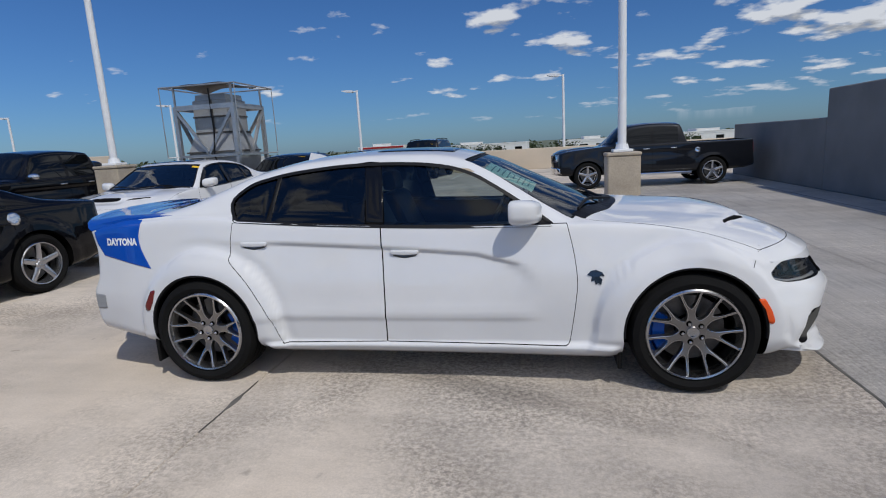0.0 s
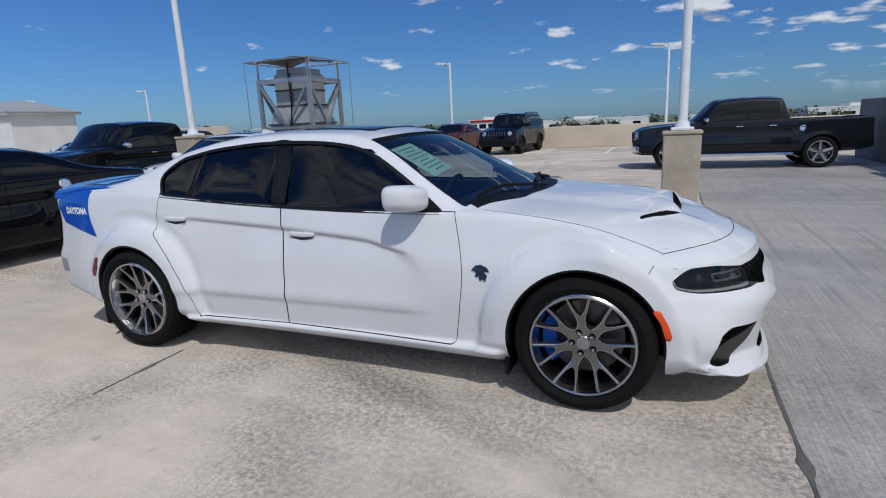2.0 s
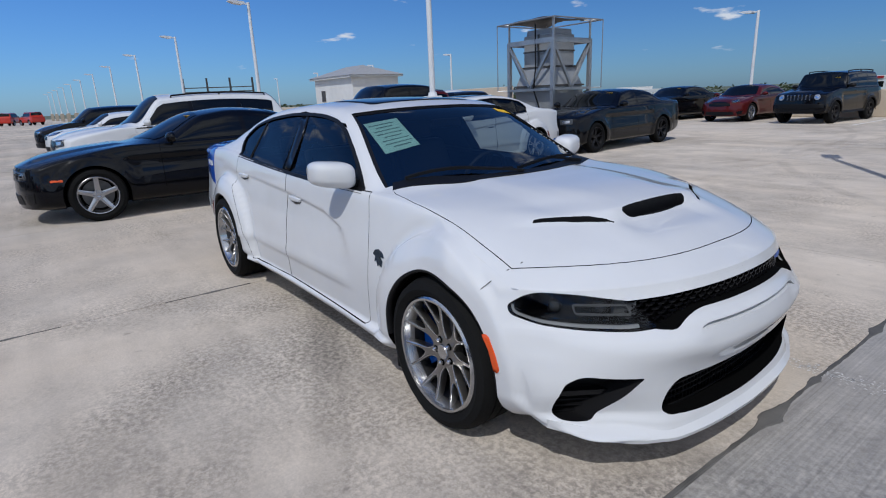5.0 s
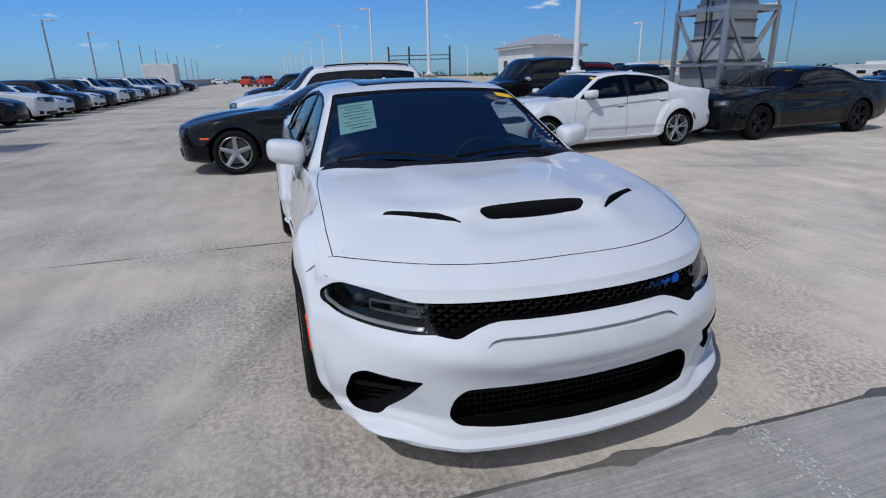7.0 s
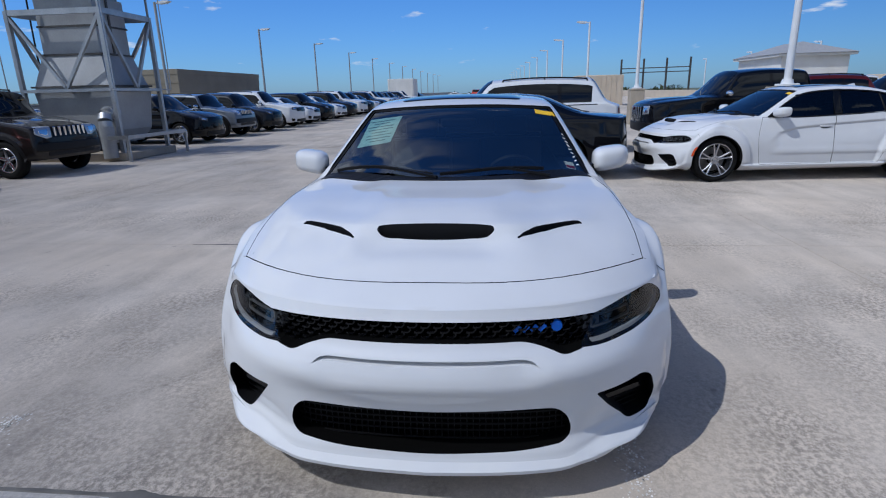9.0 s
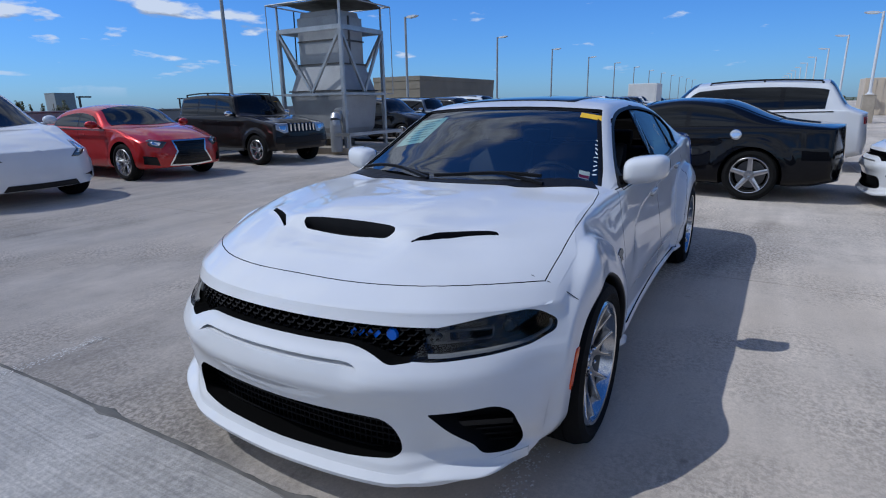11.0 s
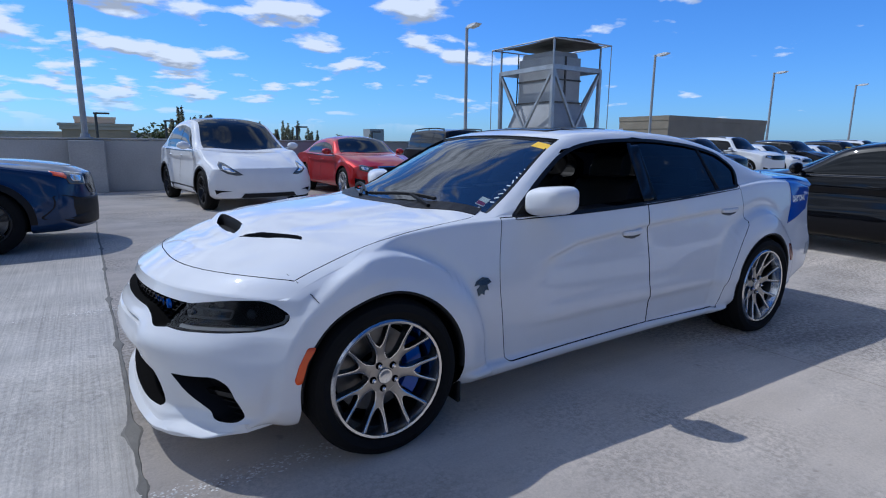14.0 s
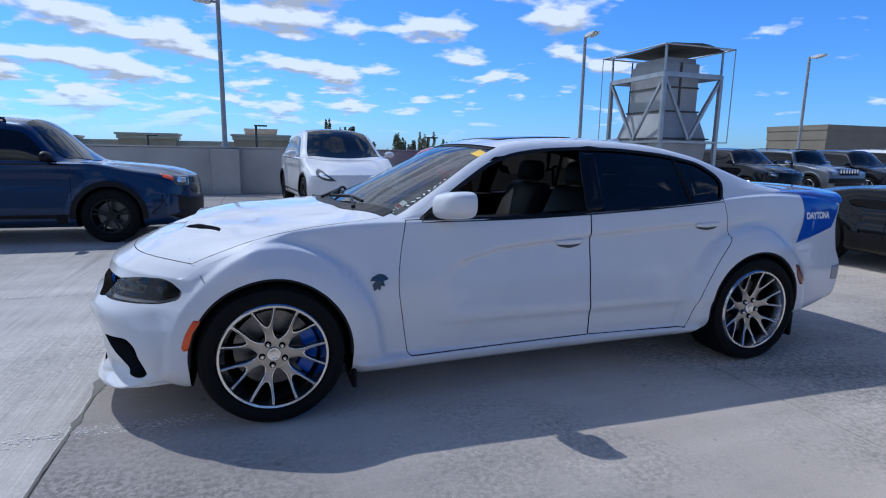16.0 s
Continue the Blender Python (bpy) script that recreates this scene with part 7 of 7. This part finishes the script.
        tube(bm, (*O[k], zcan - 0.03), (C[k][0] * 0.75 + cx * 0.25, C[k][1] * 0.75 + cy * 0.25, zcan - 0.02), 0.016, n=8)
        part("canopy_strut", bm, M_STEEL, e)
        bm = bmesh.new()
        bar(bm, (*C[k], ztop), (*C[k], zcan - 0.02), 0.045)
        part("canopy_post", bm, M_STEEL, e)
    # guard rail round the foot
    R = [(x0 - 0.3, y0 - 0.25), (x1 + 0.35, y0 - 0.25), (x1 + 0.35, y1 + 0.4), (x0 - 0.3, y1 + 0.4)]
    for k in range(4):
        bm = bmesh.new()
        bar(bm, (*R[k], 0.60), (*R[(k + 1) % 4], 0.60), 0.055, 0.09)
        part("guard_rail", bm, M_STEEL, e)
        bm = bmesh.new()
        bar(bm, (*R[k], 0.0), (*R[k], 0.60), 0.06)
        part("guard_post", bm, M_STEEL, e)
    if pipe:
        bm = bmesh.new()
        xp, yp = cx + pipe * (wx / 2 - 0.02), y1 - 0.28
        pts = [(cx + pipe * wx * 0.33, yp, 1.18), (xp + pipe * 0.02, yp + 0.02, 1.20), (xp + pipe * 0.16, yp + 0.05, 1.14), (xp + pipe * 0.24, yp + 0.08, 1.0), (xp + pipe * 0.25, yp + 0.09, 0.86)]
        for k, (p, q) in enumerate(zip(pts, pts[1:])):
            tube(bm, p, q, 0.155 - 0.006 * (k % 2), 0.165 - 0.006 * (k % 2), 20)
        part("elbow", bm, M_STEEL, e, "galvanised elbow pipe", angle=40)
        bm = bmesh.new()
        tube(bm, (xp + pipe * 0.25, yp + 0.09, 0.10), (xp + pipe * 0.25, yp + 0.09, 0.87), 0.17, 0.17, 20)
        part("pipe", bm, M_PANEL, e, "grey upright pipe", angle=40)
    bm = bmesh.new()
    box(bm, x0 - 0.15, x1 + 0.15, y0 - 0.15, y1 + 0.15, 0.0, 0.20, 0.02)
    part("plinth", bm, M_CAST, e, "concrete plinth")
    bm = bmesh.new()
    box(bm, cx - 0.4, cx + 0.4, cy - 0.4, cy + 0.4, 0.2, 0.43, 0.02)
    part("foot", bm, M_DKSTEEL, e)
    return e


tower(-9.1, -7.4, 9.75, 11.3, 1.55, 2.85, 3.42, 0.25, "grey steel-framed cooling unit with canopy", slope=0.03)
tower(-11.1, -9.15, -11.6, -9.2, 1.75, 3.58, 4.35, 0.22, "tall grey steel-framed cooling unit with canopy", pipe=1, slope=0.06)
# sloped sheet metal duct beside the smaller unit
bm = bmesh.new()
extrude_poly(bm, [(-11.0, 9.9, 0.0), (-9.45, 9.9, 0.0), (-9.45, 9.9, 0.85), (-9.9, 9.9, 1.28), (-11.0, 9.9, 1.28)], (0, 1.2, 0))
bmesh.ops.recalc_face_normals(bm, faces=bm.faces)
tagged(obj("ventilation_duct", bm, M_PANEL), "sloped grey sheet metal duct on the deck", "duct")

# vehicles near by
coupe(-6.28, -0.03, -94)
white_charger(-6.05, 5.2, -86)
big_sedan(-6.15, 10.3, -87)
suv(-10.2, 0.6, -92)
pickup(-10.8, 6.6, -90, M_BLACK, "black crew-cab pickup truck with white window marks", M_TRIM)
pickup(3.60, 13.08, 183, size=0.945)
jeep(-4.8, 21.9, -95, M_BLACK, "black boxy off-road car beside the beige parapet", chrome=False, lamp_round=True)
big_sedan(-11.2, 22.4, -95, M_BLACK, "black saloon beside the beige parapet")
crossover(-8.0, 22.6, -92, M_DKRED, "dark red compact saloon with chrome grille", H=1.45, belt=0.98, hood0=0.98, hood1=0.82, rtop=-1.0, rbase=-1.8, deck=1.08, tail=1.02)
suv(-15.6, 9.9, -90, M_DKRED, "dark red SUV with dark windows", boxy=0.2)
crossover(-0.29, -10.45, 95, M_WHITE, "white electric crossover with black wheels", M_BLKRIM, 0.04, rt=0.37, H=1.77, belt=1.10, L=4.75, wb=2.89, W=1.0, cowl=1.22, wtop=0.20, rtop=-1.05, rbase=-2.05, hood0=1.08, hood1=0.84, deck=1.20, tail=1.10, lean=0.30, style="plain", size=1.07)
crossover(-3.75, -11.2, 89, M_RED, "metallic red sports coupe with black spindle grille", H=1.47, belt=0.99, hood0=1.02, hood1=0.82, rtop=-0.85, rbase=-1.75, deck=1.08, tail=1.0, L=4.7, wb=2.73, style="spindle", size=1.05)
jeep(-7.0, -10.8, 86, M_BRONZE, "dark brown boxy off-road car with chrome grille", big_lamp=True)
crossover(4.88, -6.15, 178, M_NAVY, "dark blue crossover with black arch trim", M_BLKRIM, True, H=1.78, L=4.78, fo=1.10, rt=0.385, wb=2.67, hood0=1.12, hood1=0.99, belt=1.12, style="clad")
# the long row along the south parapet, noses to the aisle
ROW = [
    (crossover(-14.6, -11.6, 88, M_BLACK, "black sports crossover with silver wheels", hood0=1.1, hood1=0.92, H=1.68, belt=1.1)[0]),
    (jeep(-17.4, -11.6, 88, M_GREYBLUE, "grey boxy compact crossover with black trim", H=1.67, L=4.25, wb=2.57, hood0=1.1, hood1=0.98, belt=1.1, W=0.9)[0]),
    (crossover(-20.2, -11.6, 88, M_DKGREY, "dark grey crossover in the parked row", H=1.70)[0]),
    (suv(-23.0, -11.7, 88, M_WHITE2, "white SUV in the parked row")[0]),
    (crossover(-25.8, -11.6, 88, M_WHITE2, "white saloon in the parked row", H=1.45, belt=0.98, hood0=0.98, hood1=0.82, rtop=-1.0, rbase=-1.8, deck=1.08, tail=1.02)[0]),
]
for x, k in ((-28.6, 0), (-31.4, 4), (-34.2, 2), (-37.0, 3), (-39.8, 0), (-42.6, 4), (-45.4, 2), (-48.2, 3), (-51.0, 0), (-53.8, 1), (-56.6, 0), (-59.4, 4), (-62.2, 2), (-65.0, 3), (-78.0, 0), (-81.0, 4)):
    src = ROW[k]
    copy_thing(src, pose(x - src.matrix_basis.translation.x, 0, 0) @ src.matrix_basis)
# vehicles far off along the deck
j = jeep(-98.0, -0.45, 200, M_ORANGE, "bright red boxy off-road car far off", H=1.85)[0]
copy_thing(j, pose(-103.0, -2.9, 0, 0, 0, 160))
copy_thing(ROW[4], pose(-160.0, -11.3, 0, 0, 0, 75))
p = pickup(-29.5, 19.8, -88, M_WHITE2, "white crew-cab pickup truck by the raised parapet")[0]
copy_thing(p, pose(-25.5, 20.0, 0, 0, 0, -92))
for x, y, k in ((-19.5, 0.6, 4), (-22.5, 0.4, 0), (-18.5, 15.0, 2), (-24.0, 14.6, 4)):
    copy_thing(ROW[k], pose(x, y, 0, 0, 0, -91))

# ---- beyond the deck ----
def block_building(name, label, parts):
    """Plain stucco blocks with a cornice; parts: (x0, x1, y0, y1, z1, material, cornice depth)."""
    e = empty(name, label, "building")
    for x0, x1, y0, y1, z1, m, c in parts:
        bm = bmesh.new()
        box(bm, x0, x1, y0, y1, -9.0, z1)
        part("wall", bm, m, e)
        bm = bmesh.new()
        box(bm, x0 - c, x1 + c, y0 - c, y1 + c, z1 + 0.004, z1 + 0.28)
        box(bm, x0 - c * 0.5, x1 + c * 0.5, y0 - c * 0.5, y1 + c * 0.5, z1 - 0.5, z1)
        part("cornice", bm, M_BEIGE if m is M_TAN else m, e)
    return e


mall = block_building("store_building", "tan stucco store building with raised entrances", [
    (-16, 44, -95, -82, 2.15, M_TAN, 0.2), (12, 19, -84.5, -81, 3.1, M_TAN, 0.4), (-3, 4.5, -84.5, -81, 3.2, M_TAN, 0.4), (-12, -8, -84.5, -81, 2.9, M_TAN, 0.35), (-1.5, 3, -90, -86, 4.2, M_TAN, 0.2), (24, 27, -84, -81, 2.6, M_TAN, 0.3)])
for k in range(22):
    bm = bmesh.new()
    x = -14 + 2.6 * k
    box(bm, x - 0.5, x + 0.5, -81.95, -81.8, 0.3, 1.5)
    box(bm, x - 0.6, x + 0.6, -81.9, -81.7, 1.5, 1.62)
    part("window", bm, M_COOLWHITE, mall, "pale window surround")
block_building("rooftop_block", "grey rendered rooftop block behind the parapet", [(-38.2, -27.1, -21.5, -17.9, 2.85, M_BROWNWALL, 0.05)])
block_building("far_tower_block", "pale blue office block on the horizon", [(-196, -184, -400, -388, 11.5, M_PANEL, 0.1)])
for x0, x1, y, z, lab in ((-115, -88, 150, 0.9, "low white warehouse beyond the parapet"), (-60, -44, 175, 1.9, "low white store with red fascia"), (-38, -4, 190, 0.7, "long low white warehouse beyond the parapet"), (6, 30, 170, 0.5, "low white warehouse beyond the parapet"), (40, 75, 190, 0.9, "low white warehouse beyond the parapet")):
    b = block_building("warehouse", lab, [(x0, x1, y, y + 14, z, M_COOLWHITE, 0.15), (x0 + (x1 - x0) * 0.3, x0 + (x1 - x0) * 0.5, y + 1, y + 12, z + 0.8, M_COOLWHITE, 0.1)])
    for k in range(5):
        bm = bmesh.new()
        x = x0 + (x1 - x0) * (k + 0.5) / 5
        box(bm, x - 1.2, x + 1.2, y - 0.08, y + 0.2, z - 2.6, z - 1.2)
        part("window", bm, M_DKGLASS, b)
    if "red" in lab:
        bm = bmesh.new()
        box(bm, x0 + 0.5, x1 - 0.5, y - 0.3, y - 0.16, z - 0.5, z + 0.1)
        part("fascia", bm, M_RED, b, "plain red fascia board")
# hip-roofed stair house on the deck
e = empty("stair_house", "white stucco stair house with grey hipped roof", "building")
bm = bmesh.new()
box(bm, -44.2, -37.3, 19.6, 24.0, 0.0, 3.45, 0.03)
part("wall", bm, M_COOLWHITE, e)
bm = bmesh.new()
R = [bm.verts.new(p) for p in ((-44.6, 19.2, 3.47), (-36.9, 19.2, 3.47), (-36.9, 24.4, 3.47), (-44.6, 24.4, 3.47), (-42.2, 21.8, 4.35), (-39.3, 21.8, 4.35))]
for f in ((0, 1, 5, 4), (1, 2, 5), (2, 3, 4, 5), (3, 0, 4), (3, 2, 1, 0)):
    bm.faces.new([R[k] for k in f])
part("roof", bm, M_ROOF, e, "grey hipped metal roof")
bm = bmesh.new()
box(bm, -44.5, -37.0, 19.28, 24.3, 3.30, 3.46)
part("fascia", bm, M_COOLWHITE, e)
bm = bmesh.new()
box(bm, -42.9, -42.2, 19.55, 19.62, 1.5, 2.4)
part("vent", bm, M_DKSTEEL, e, "dark wall vent")
# containers on the deck
for x0, x1, y0, y1, z1, lab in ((-50.5, -47.5, 7.4, 11.4, 2.62, "beige storage container with flat sides"), (-74.0, -70.0, -14.0, -10.6, 3.3, "white box-shaped storage unit in the row")):
    e = empty("storage_container", lab, "container")
    bm = bmesh.new()
    box(bm, x0, x1, y0, y1, 0.0, z1, 0.03)
    part("body", bm, M_BEIGE if "beige" in lab else M_COOLWHITE, e)
    for k in range(9):
        bm = bmesh.new()
        y = y0 + 0.2 + (y1 - y0 - 0.4) * k / 8
        box(bm, x1 - 0.01, x1 + 0.03, y - 0.04, y + 0.04, 0.1, z1 - 0.1)
        part("rib", bm, M_BEIGE if "beige" in lab else M_COOLWHITE, e)
# steel gantry far behind
e = empty("steel_gantry", "dark steel frame gantry far behind the deck", "gantry")
G = [(-142.0, 31.0), (-140.5, 36.0), (-139.0, 41.0), (-137.5, 46.0)]
for x, y in G:
    bm = bmesh.new()
    bar(bm, (x, y, -9), (x, y, 8.2), 0.38)
    part("post", bm, M_DKSTEEL, e)
for p, q in zip(G, G[1:]):
    for z in (5.0, 6.0):
        bm = bmesh.new()
        bar(bm, (*p, z), (*q, z), 0.22)
        part("beam", bm, M_DKSTEEL, e)
# dark lamps of the lower car park
for x, y, h in ((1.5, -46.0, 3.3), (-3.6, -50.0, 3.0), (12.0, -60.0, 2.6), (-13.0, -44.0, 2.6), (-22.0, -48.0, 2.4), (-34.0, -52.0, 2.3), (-46.0, -56.0, 2.3)):
    e = empty("parking_lamp", "dark lamp post of the lower car park", "lamp", pose(x, y, 0), group="lower lamps")
    bm = bmesh.new()
    tube(bm, (0, 0, -9), (0, 0, h), 0.11, 0.09, 8)
    part("post", bm, M_DKSTEEL, e)
    bm = bmesh.new()
    box(bm, -0.9, 0.15, -0.2, 0.2, h - 0.02, h + 0.1, 0.03)
    part("lamp_head", bm, M_DKSTEEL, e)


# ---- trees beyond the deck ----
M_LEAF = mat("broad_leaves", (0.075, 0.095, 0.042), 0.7, var=0.45, scale=1.2, rnd=0.2)
M_NEEDLE = mat("pine_needles", (0.25, 0.25, 0.165), 0.8, var=0.4, scale=1.0, rnd=0.2)


def let_light(m, share):
    """Thin leaves pass part of the light on."""
    n, l = m.node_tree.nodes, m.node_tree.links
    p = n["Principled BSDF"]
    t = n.new("ShaderNodeBsdfTranslucent")
    src = p.inputs["Base Color"]
    if src.links:
        l.new(src.links[0].from_socket, t.inputs["Color"])
    else:
        t.inputs["Color"].default_value = src.default_value
    x = n.new("ShaderNodeMixShader")
    x.inputs[0].default_value = share
    l.new(p.outputs[0], x.inputs[1])
    l.new(t.outputs[0], x.inputs[2])
    l.new(x.outputs[0], n["Material Output"].inputs[0])


let_light(M_LEAF, 0.4)
let_light(M_NEEDLE, 0.5)


def leaf_cloud(bm, rng, centre, size, count, leaf):
    """Loose leaf clumps in an uneven ball."""
    for _ in range(count):
        while True:
            d = Vector((rng.uniform(-1, 1), rng.uniform(-1, 1), rng.uniform(-1, 1)))
            if 0.2 < d.length < 1:
                break
        c = Vector(centre) + Vector((d.x * size[0], d.y * size[1], d.z * size[2]))
        u = Vector((rng.uniform(-1, 1), rng.uniform(-1, 1), rng.uniform(-0.6, 0.6))).normalized()
        v = u.orthogonal().normalized()
        v.rotate(Matrix.Rotation(rng.uniform(0, 6.28), 3, u))
        k = leaf * rng.uniform(0.6, 1.4)
        bm.faces.new([bm.verts.new(c + u * k * a + v * k * b) for a, b in ((-1, -0.15), (0, -0.55), (1, 0.1), (0, 0.5))])


def tree(x, y, h, spread, kind, seed, base=-9.0):
    rng = random.Random(seed)
    pine = kind == "pine"
    e = empty("pine_tree" if pine else "broadleaf_tree", "tall feathery grey-green pine tree" if pine else "dense green broadleaf tree", "tree", pose(x, y, base), group="trees beyond the deck")
    bm = bmesh.new()
    H = h - base
    tube(bm, (0, 0, 0), (rng.uniform(-0.3, 0.3), rng.uniform(-0.3, 0.3), H * (0.95 if pine else 0.6)), 0.28, 0.05, 8)
    for k in range(9):
        a, z = rng.uniform(0, 6.28), H * rng.uniform(0.35, 0.85)
        r = spread * (0.5 if pine else 0.7)
        tube(bm, (0, 0, z), (math.cos(a) * r, math.sin(a) * r, z + H * 0.10), 0.09, 0.03, 5)
    part("trunk", bm, M_BARK, e)
    bm = bmesh.new()
    if pine:
        # upright plumes, thin at the tips, over looser low boughs
        for k in range(9):
            a, q = rng.uniform(0, 6.28), spread * rng.uniform(0.0, 0.95)
            px, py, tip = math.cos(a) * q, math.sin(a) * q, H * rng.uniform(0.80, 1.0)
            for i in range(9):
                u = i / 8
                r = spread * (0.42 - 0.33 * u) * rng.uniform(0.7, 1.2)
                leaf_cloud(bm, rng, (px + rng.uniform(-0.12, 0.12), py + rng.uniform(-0.12, 0.12), H * 0.55 + (tip - H * 0.55) * u), (r, r, H * 0.045), int(110 - 60 * u), 0.16)
    else:
        for k in range(12):
            a, q = rng.uniform(0, 6.28), rng.uniform(0, 0.75)
            leaf_cloud(bm, rng, (math.cos(a) * spread * q, math.sin(a) * spread * q, H * rng.uniform(0.55, 0.88)), (spread * 0.45, spread * 0.45, H * 0.11), 90, 0.22)
    part("crown", bm, M_NEEDLE if pine else M_LEAF, e)
    return e


for k, (a, d, h, w) in enumerate([(-96.6, 58, 4.0, 1.9), (-98.0, 62, 4.9, 1.8), (-99.6, 60, 4.2, 1.7), (-101.5, 66, 3.2, 1.8), (-104.5, 75, 4.0, 1.7), (-106.0, 78, 3.5, 1.6), (-107.6, 80, 4.3, 1.7), (-109.0, 84, 3.7, 1.6), (-112.0, 110, 3.8, 2.2), (-114.5, 120, 3.6, 2.4)]):
    tree(2 + d * math.cos(math.radians(a)), 3 + d * math.sin(math.radians(a)), h - 0.5, w, "pine", k)
for k, (a, d, h, w) in enumerate([(-96.6, 52, 3.3, 3.6), (-99.0, 53, 3.1, 3.6), (-101.6, 55, 2.8, 3.4), (-104.5, 60, 2.2, 3.6), (-110.5, 80, 2.0, 4.0), (-87, 70, 1.9, 3.0),
                                   (139.5, 85, 2.7, 3.6), (137.0, 84, 3.0, 3.8), (134.8, 86, 2.7, 3.6), (132.8, 88, 2.1, 3.0), (100.2, 118, 1.9, 3.4), (98.7, 120, 1.7, 3.2), (96.0, 122, 1.9, 3.6), (88.5, 110, 1.6, 3.4), (80.8, 112, 1.7, 3.2), (79.0, 112, 1.6, 3.4), (76.5, 118, 1.4, 3.6), (70.0, 120, 1.6, 4.0), (113.5, 140, 1.3, 4.0), (123.0, 130, 1.0, 4.0), (147.5, 150, 2.2, 4.0), (163.0, 150, 3.0, 4.5)]):
    tree(2.5 + d * math.cos(math.radians(a)), -1 + d * math.sin(math.radians(a)), h, w, "broad", 100 + k)
# far woods along the horizon
bm = bmesh.new()
rng = random.Random(8)
for k in range(420):
    a = math.radians(rng.uniform(30, 330) if k % 4 else rng.uniform(40, 180))
    d = rng.uniform(330, 620)
    leaf_cloud(bm, rng, (d * math.cos(a), d * math.sin(a), -5.0 + rng.uniform(0, 2.5)), (7, 7, 4.5), 26, 1.6)
tagged(obj("far_woods", bm, M_LEAF), "far belt of green woods on the horizon", "woods", kind="stuff")

# ---- the deck's slabs, joints and paint, last ----
XJ = [30.0, 13.6, 9.9, 6.15, 2.47, -1.2, -5.3, -9.0, -12.7, -16.4, -20.1, -23.8, -27.5, -31.2, -190.0]
YJ = [-17.5, -6.05, 3.17, 14.3, 25.2]
for xa, xb in zip(XJ, XJ[1:]):
    for ya, yb in zip(YJ, YJ[1:]):
        g = 0.0014
        bm = bmesh.new()
        box(bm, xb + g, xa - g, ya + g * 0.6, yb - g * 0.6, -0.034, 0.0, 0.006)
        part("slab", bm, M_BROOM if 2.0 < xb < 6.2 and ya > -7 and yb < 15 else M_CONC, deck)


def sealant(x, y0, y1, seed, wide=0.013, blobs=()):
    """A bead of dark sealant in a joint along y, swollen at the blobs (place, half width, half length)."""
    rng = random.Random(seed)
    bm = bmesh.new()
    n = int((y1 - y0) / 0.05)
    rows = []
    for k in range(n + 1):
        y = y0 + (y1 - y0) * k / n
        w = wide * (0.75 + 0.5 * rng.random())
        for b, bw, bl in blobs:
            w += bw * math.exp(-(((y - b) / bl) ** 2) * 1.6)
        o = 0.006 * math.sin(1.7 * y) + 0.004 * math.sin(5.3 * y + seed)
        rows.append([bm.verts.new((x + o + s * w * (0.8 + 0.4 * rng.random()), y, z)) for s, z in ((-1, -0.004), (-0.5, 0.003), (0.5, 0.003), (1, -0.004))])
    for p, q in zip(rows, rows[1:]):
        for j in range(3):
            bm.faces.new((p[j], p[j + 1], q[j + 1], q[j]))
    bmesh.ops.recalc_face_normals(bm, faces=bm.faces)
    if sum(f.normal.z for f in bm.faces) < 0:
        bmesh.ops.reverse_faces(bm, faces=bm.faces)
    return tagged(obj("joint_sealant", bm, M_SEAL), "dark lumpy sealant in a deck joint", "sealant", kind="structure")


sealant(2.47, -14.1, 24.4, 1, 0.014, [(-7.9, 0.03, 0.07), (-6.6, 0.03, 0.06), (-5.15, 0.03, 0.06), (-3.8, 0.035, 0.06), (-2.44, 0.032, 0.07), (-1.15, 0.035, 0.10), (0.20, 0.045, 0.13), (0.69, 0.02, 0.05), (1.6, 0.03, 0.1), (3.1, 0.035, 0.10), (4.2, 0.02, 0.06), (5.6, 0.03, 0.1)])
sealant(-1.2, -1.62, -0.95, 2, 0.003, [(-1.25, 0.026, 0.12)])
sealant(-1.2, -2.95, -2.3, 5, 0.003, [(-2.6, 0.018, 0.13)])
sealant(6.15, -14.1, 24.4, 4, 0.012, [(-4.0, 0.03, 0.08), (9.0, 0.03, 0.1)])


def worn_line(y, x0, x1, wide, keep, seed):
    """A bay line of which only flakes of paint are left."""
    rng = random.Random(seed)
    bm = bmesh.new()
    for _ in range(int((x1 - x0) * 900 * keep)):
        x, v = rng.uniform(x0, x1), y + rng.gauss(0, wide * 0.30)
        if math.sin(x * 3.1 + seed) + 0.6 * math.sin(x * 7.7) < rng.uniform(-1.6, 0.9) - 0.1:
            continue
        r = rng.uniform(0.002, 0.007)
        t = rng.uniform(0, 6.28)
        bm.faces.new([bm.verts.new((x + r * rng.uniform(0.6, 1.5) * math.cos(t + a), v + r * rng.uniform(0.5, 1.1) * math.sin(t + a), 0.0025)) for a in (0, 1.05, 2.1, 3.14, 4.2, 5.2)])
    return tagged(obj("bay_line", bm, M_LINE), "worn flaking white bay line", "line", kind="structure")


worn_line(0.82, 1.7, 5.4, 0.11, 0.55, 1)
worn_line(-2.08, 1.95, 5.6, 0.11, 0.8, 2)
for k, x in enumerate((-6.0, -3.2, -0.4, 2.4)):
    bm = bmesh.new()
    box(bm, x - 0.05, x + 0.05, 19.6, 23.8, 0.001, 0.004)
    tagged(obj("bay_line", bm, M_LINE), "white bay line by the beige parapet", "line", kind="structure")
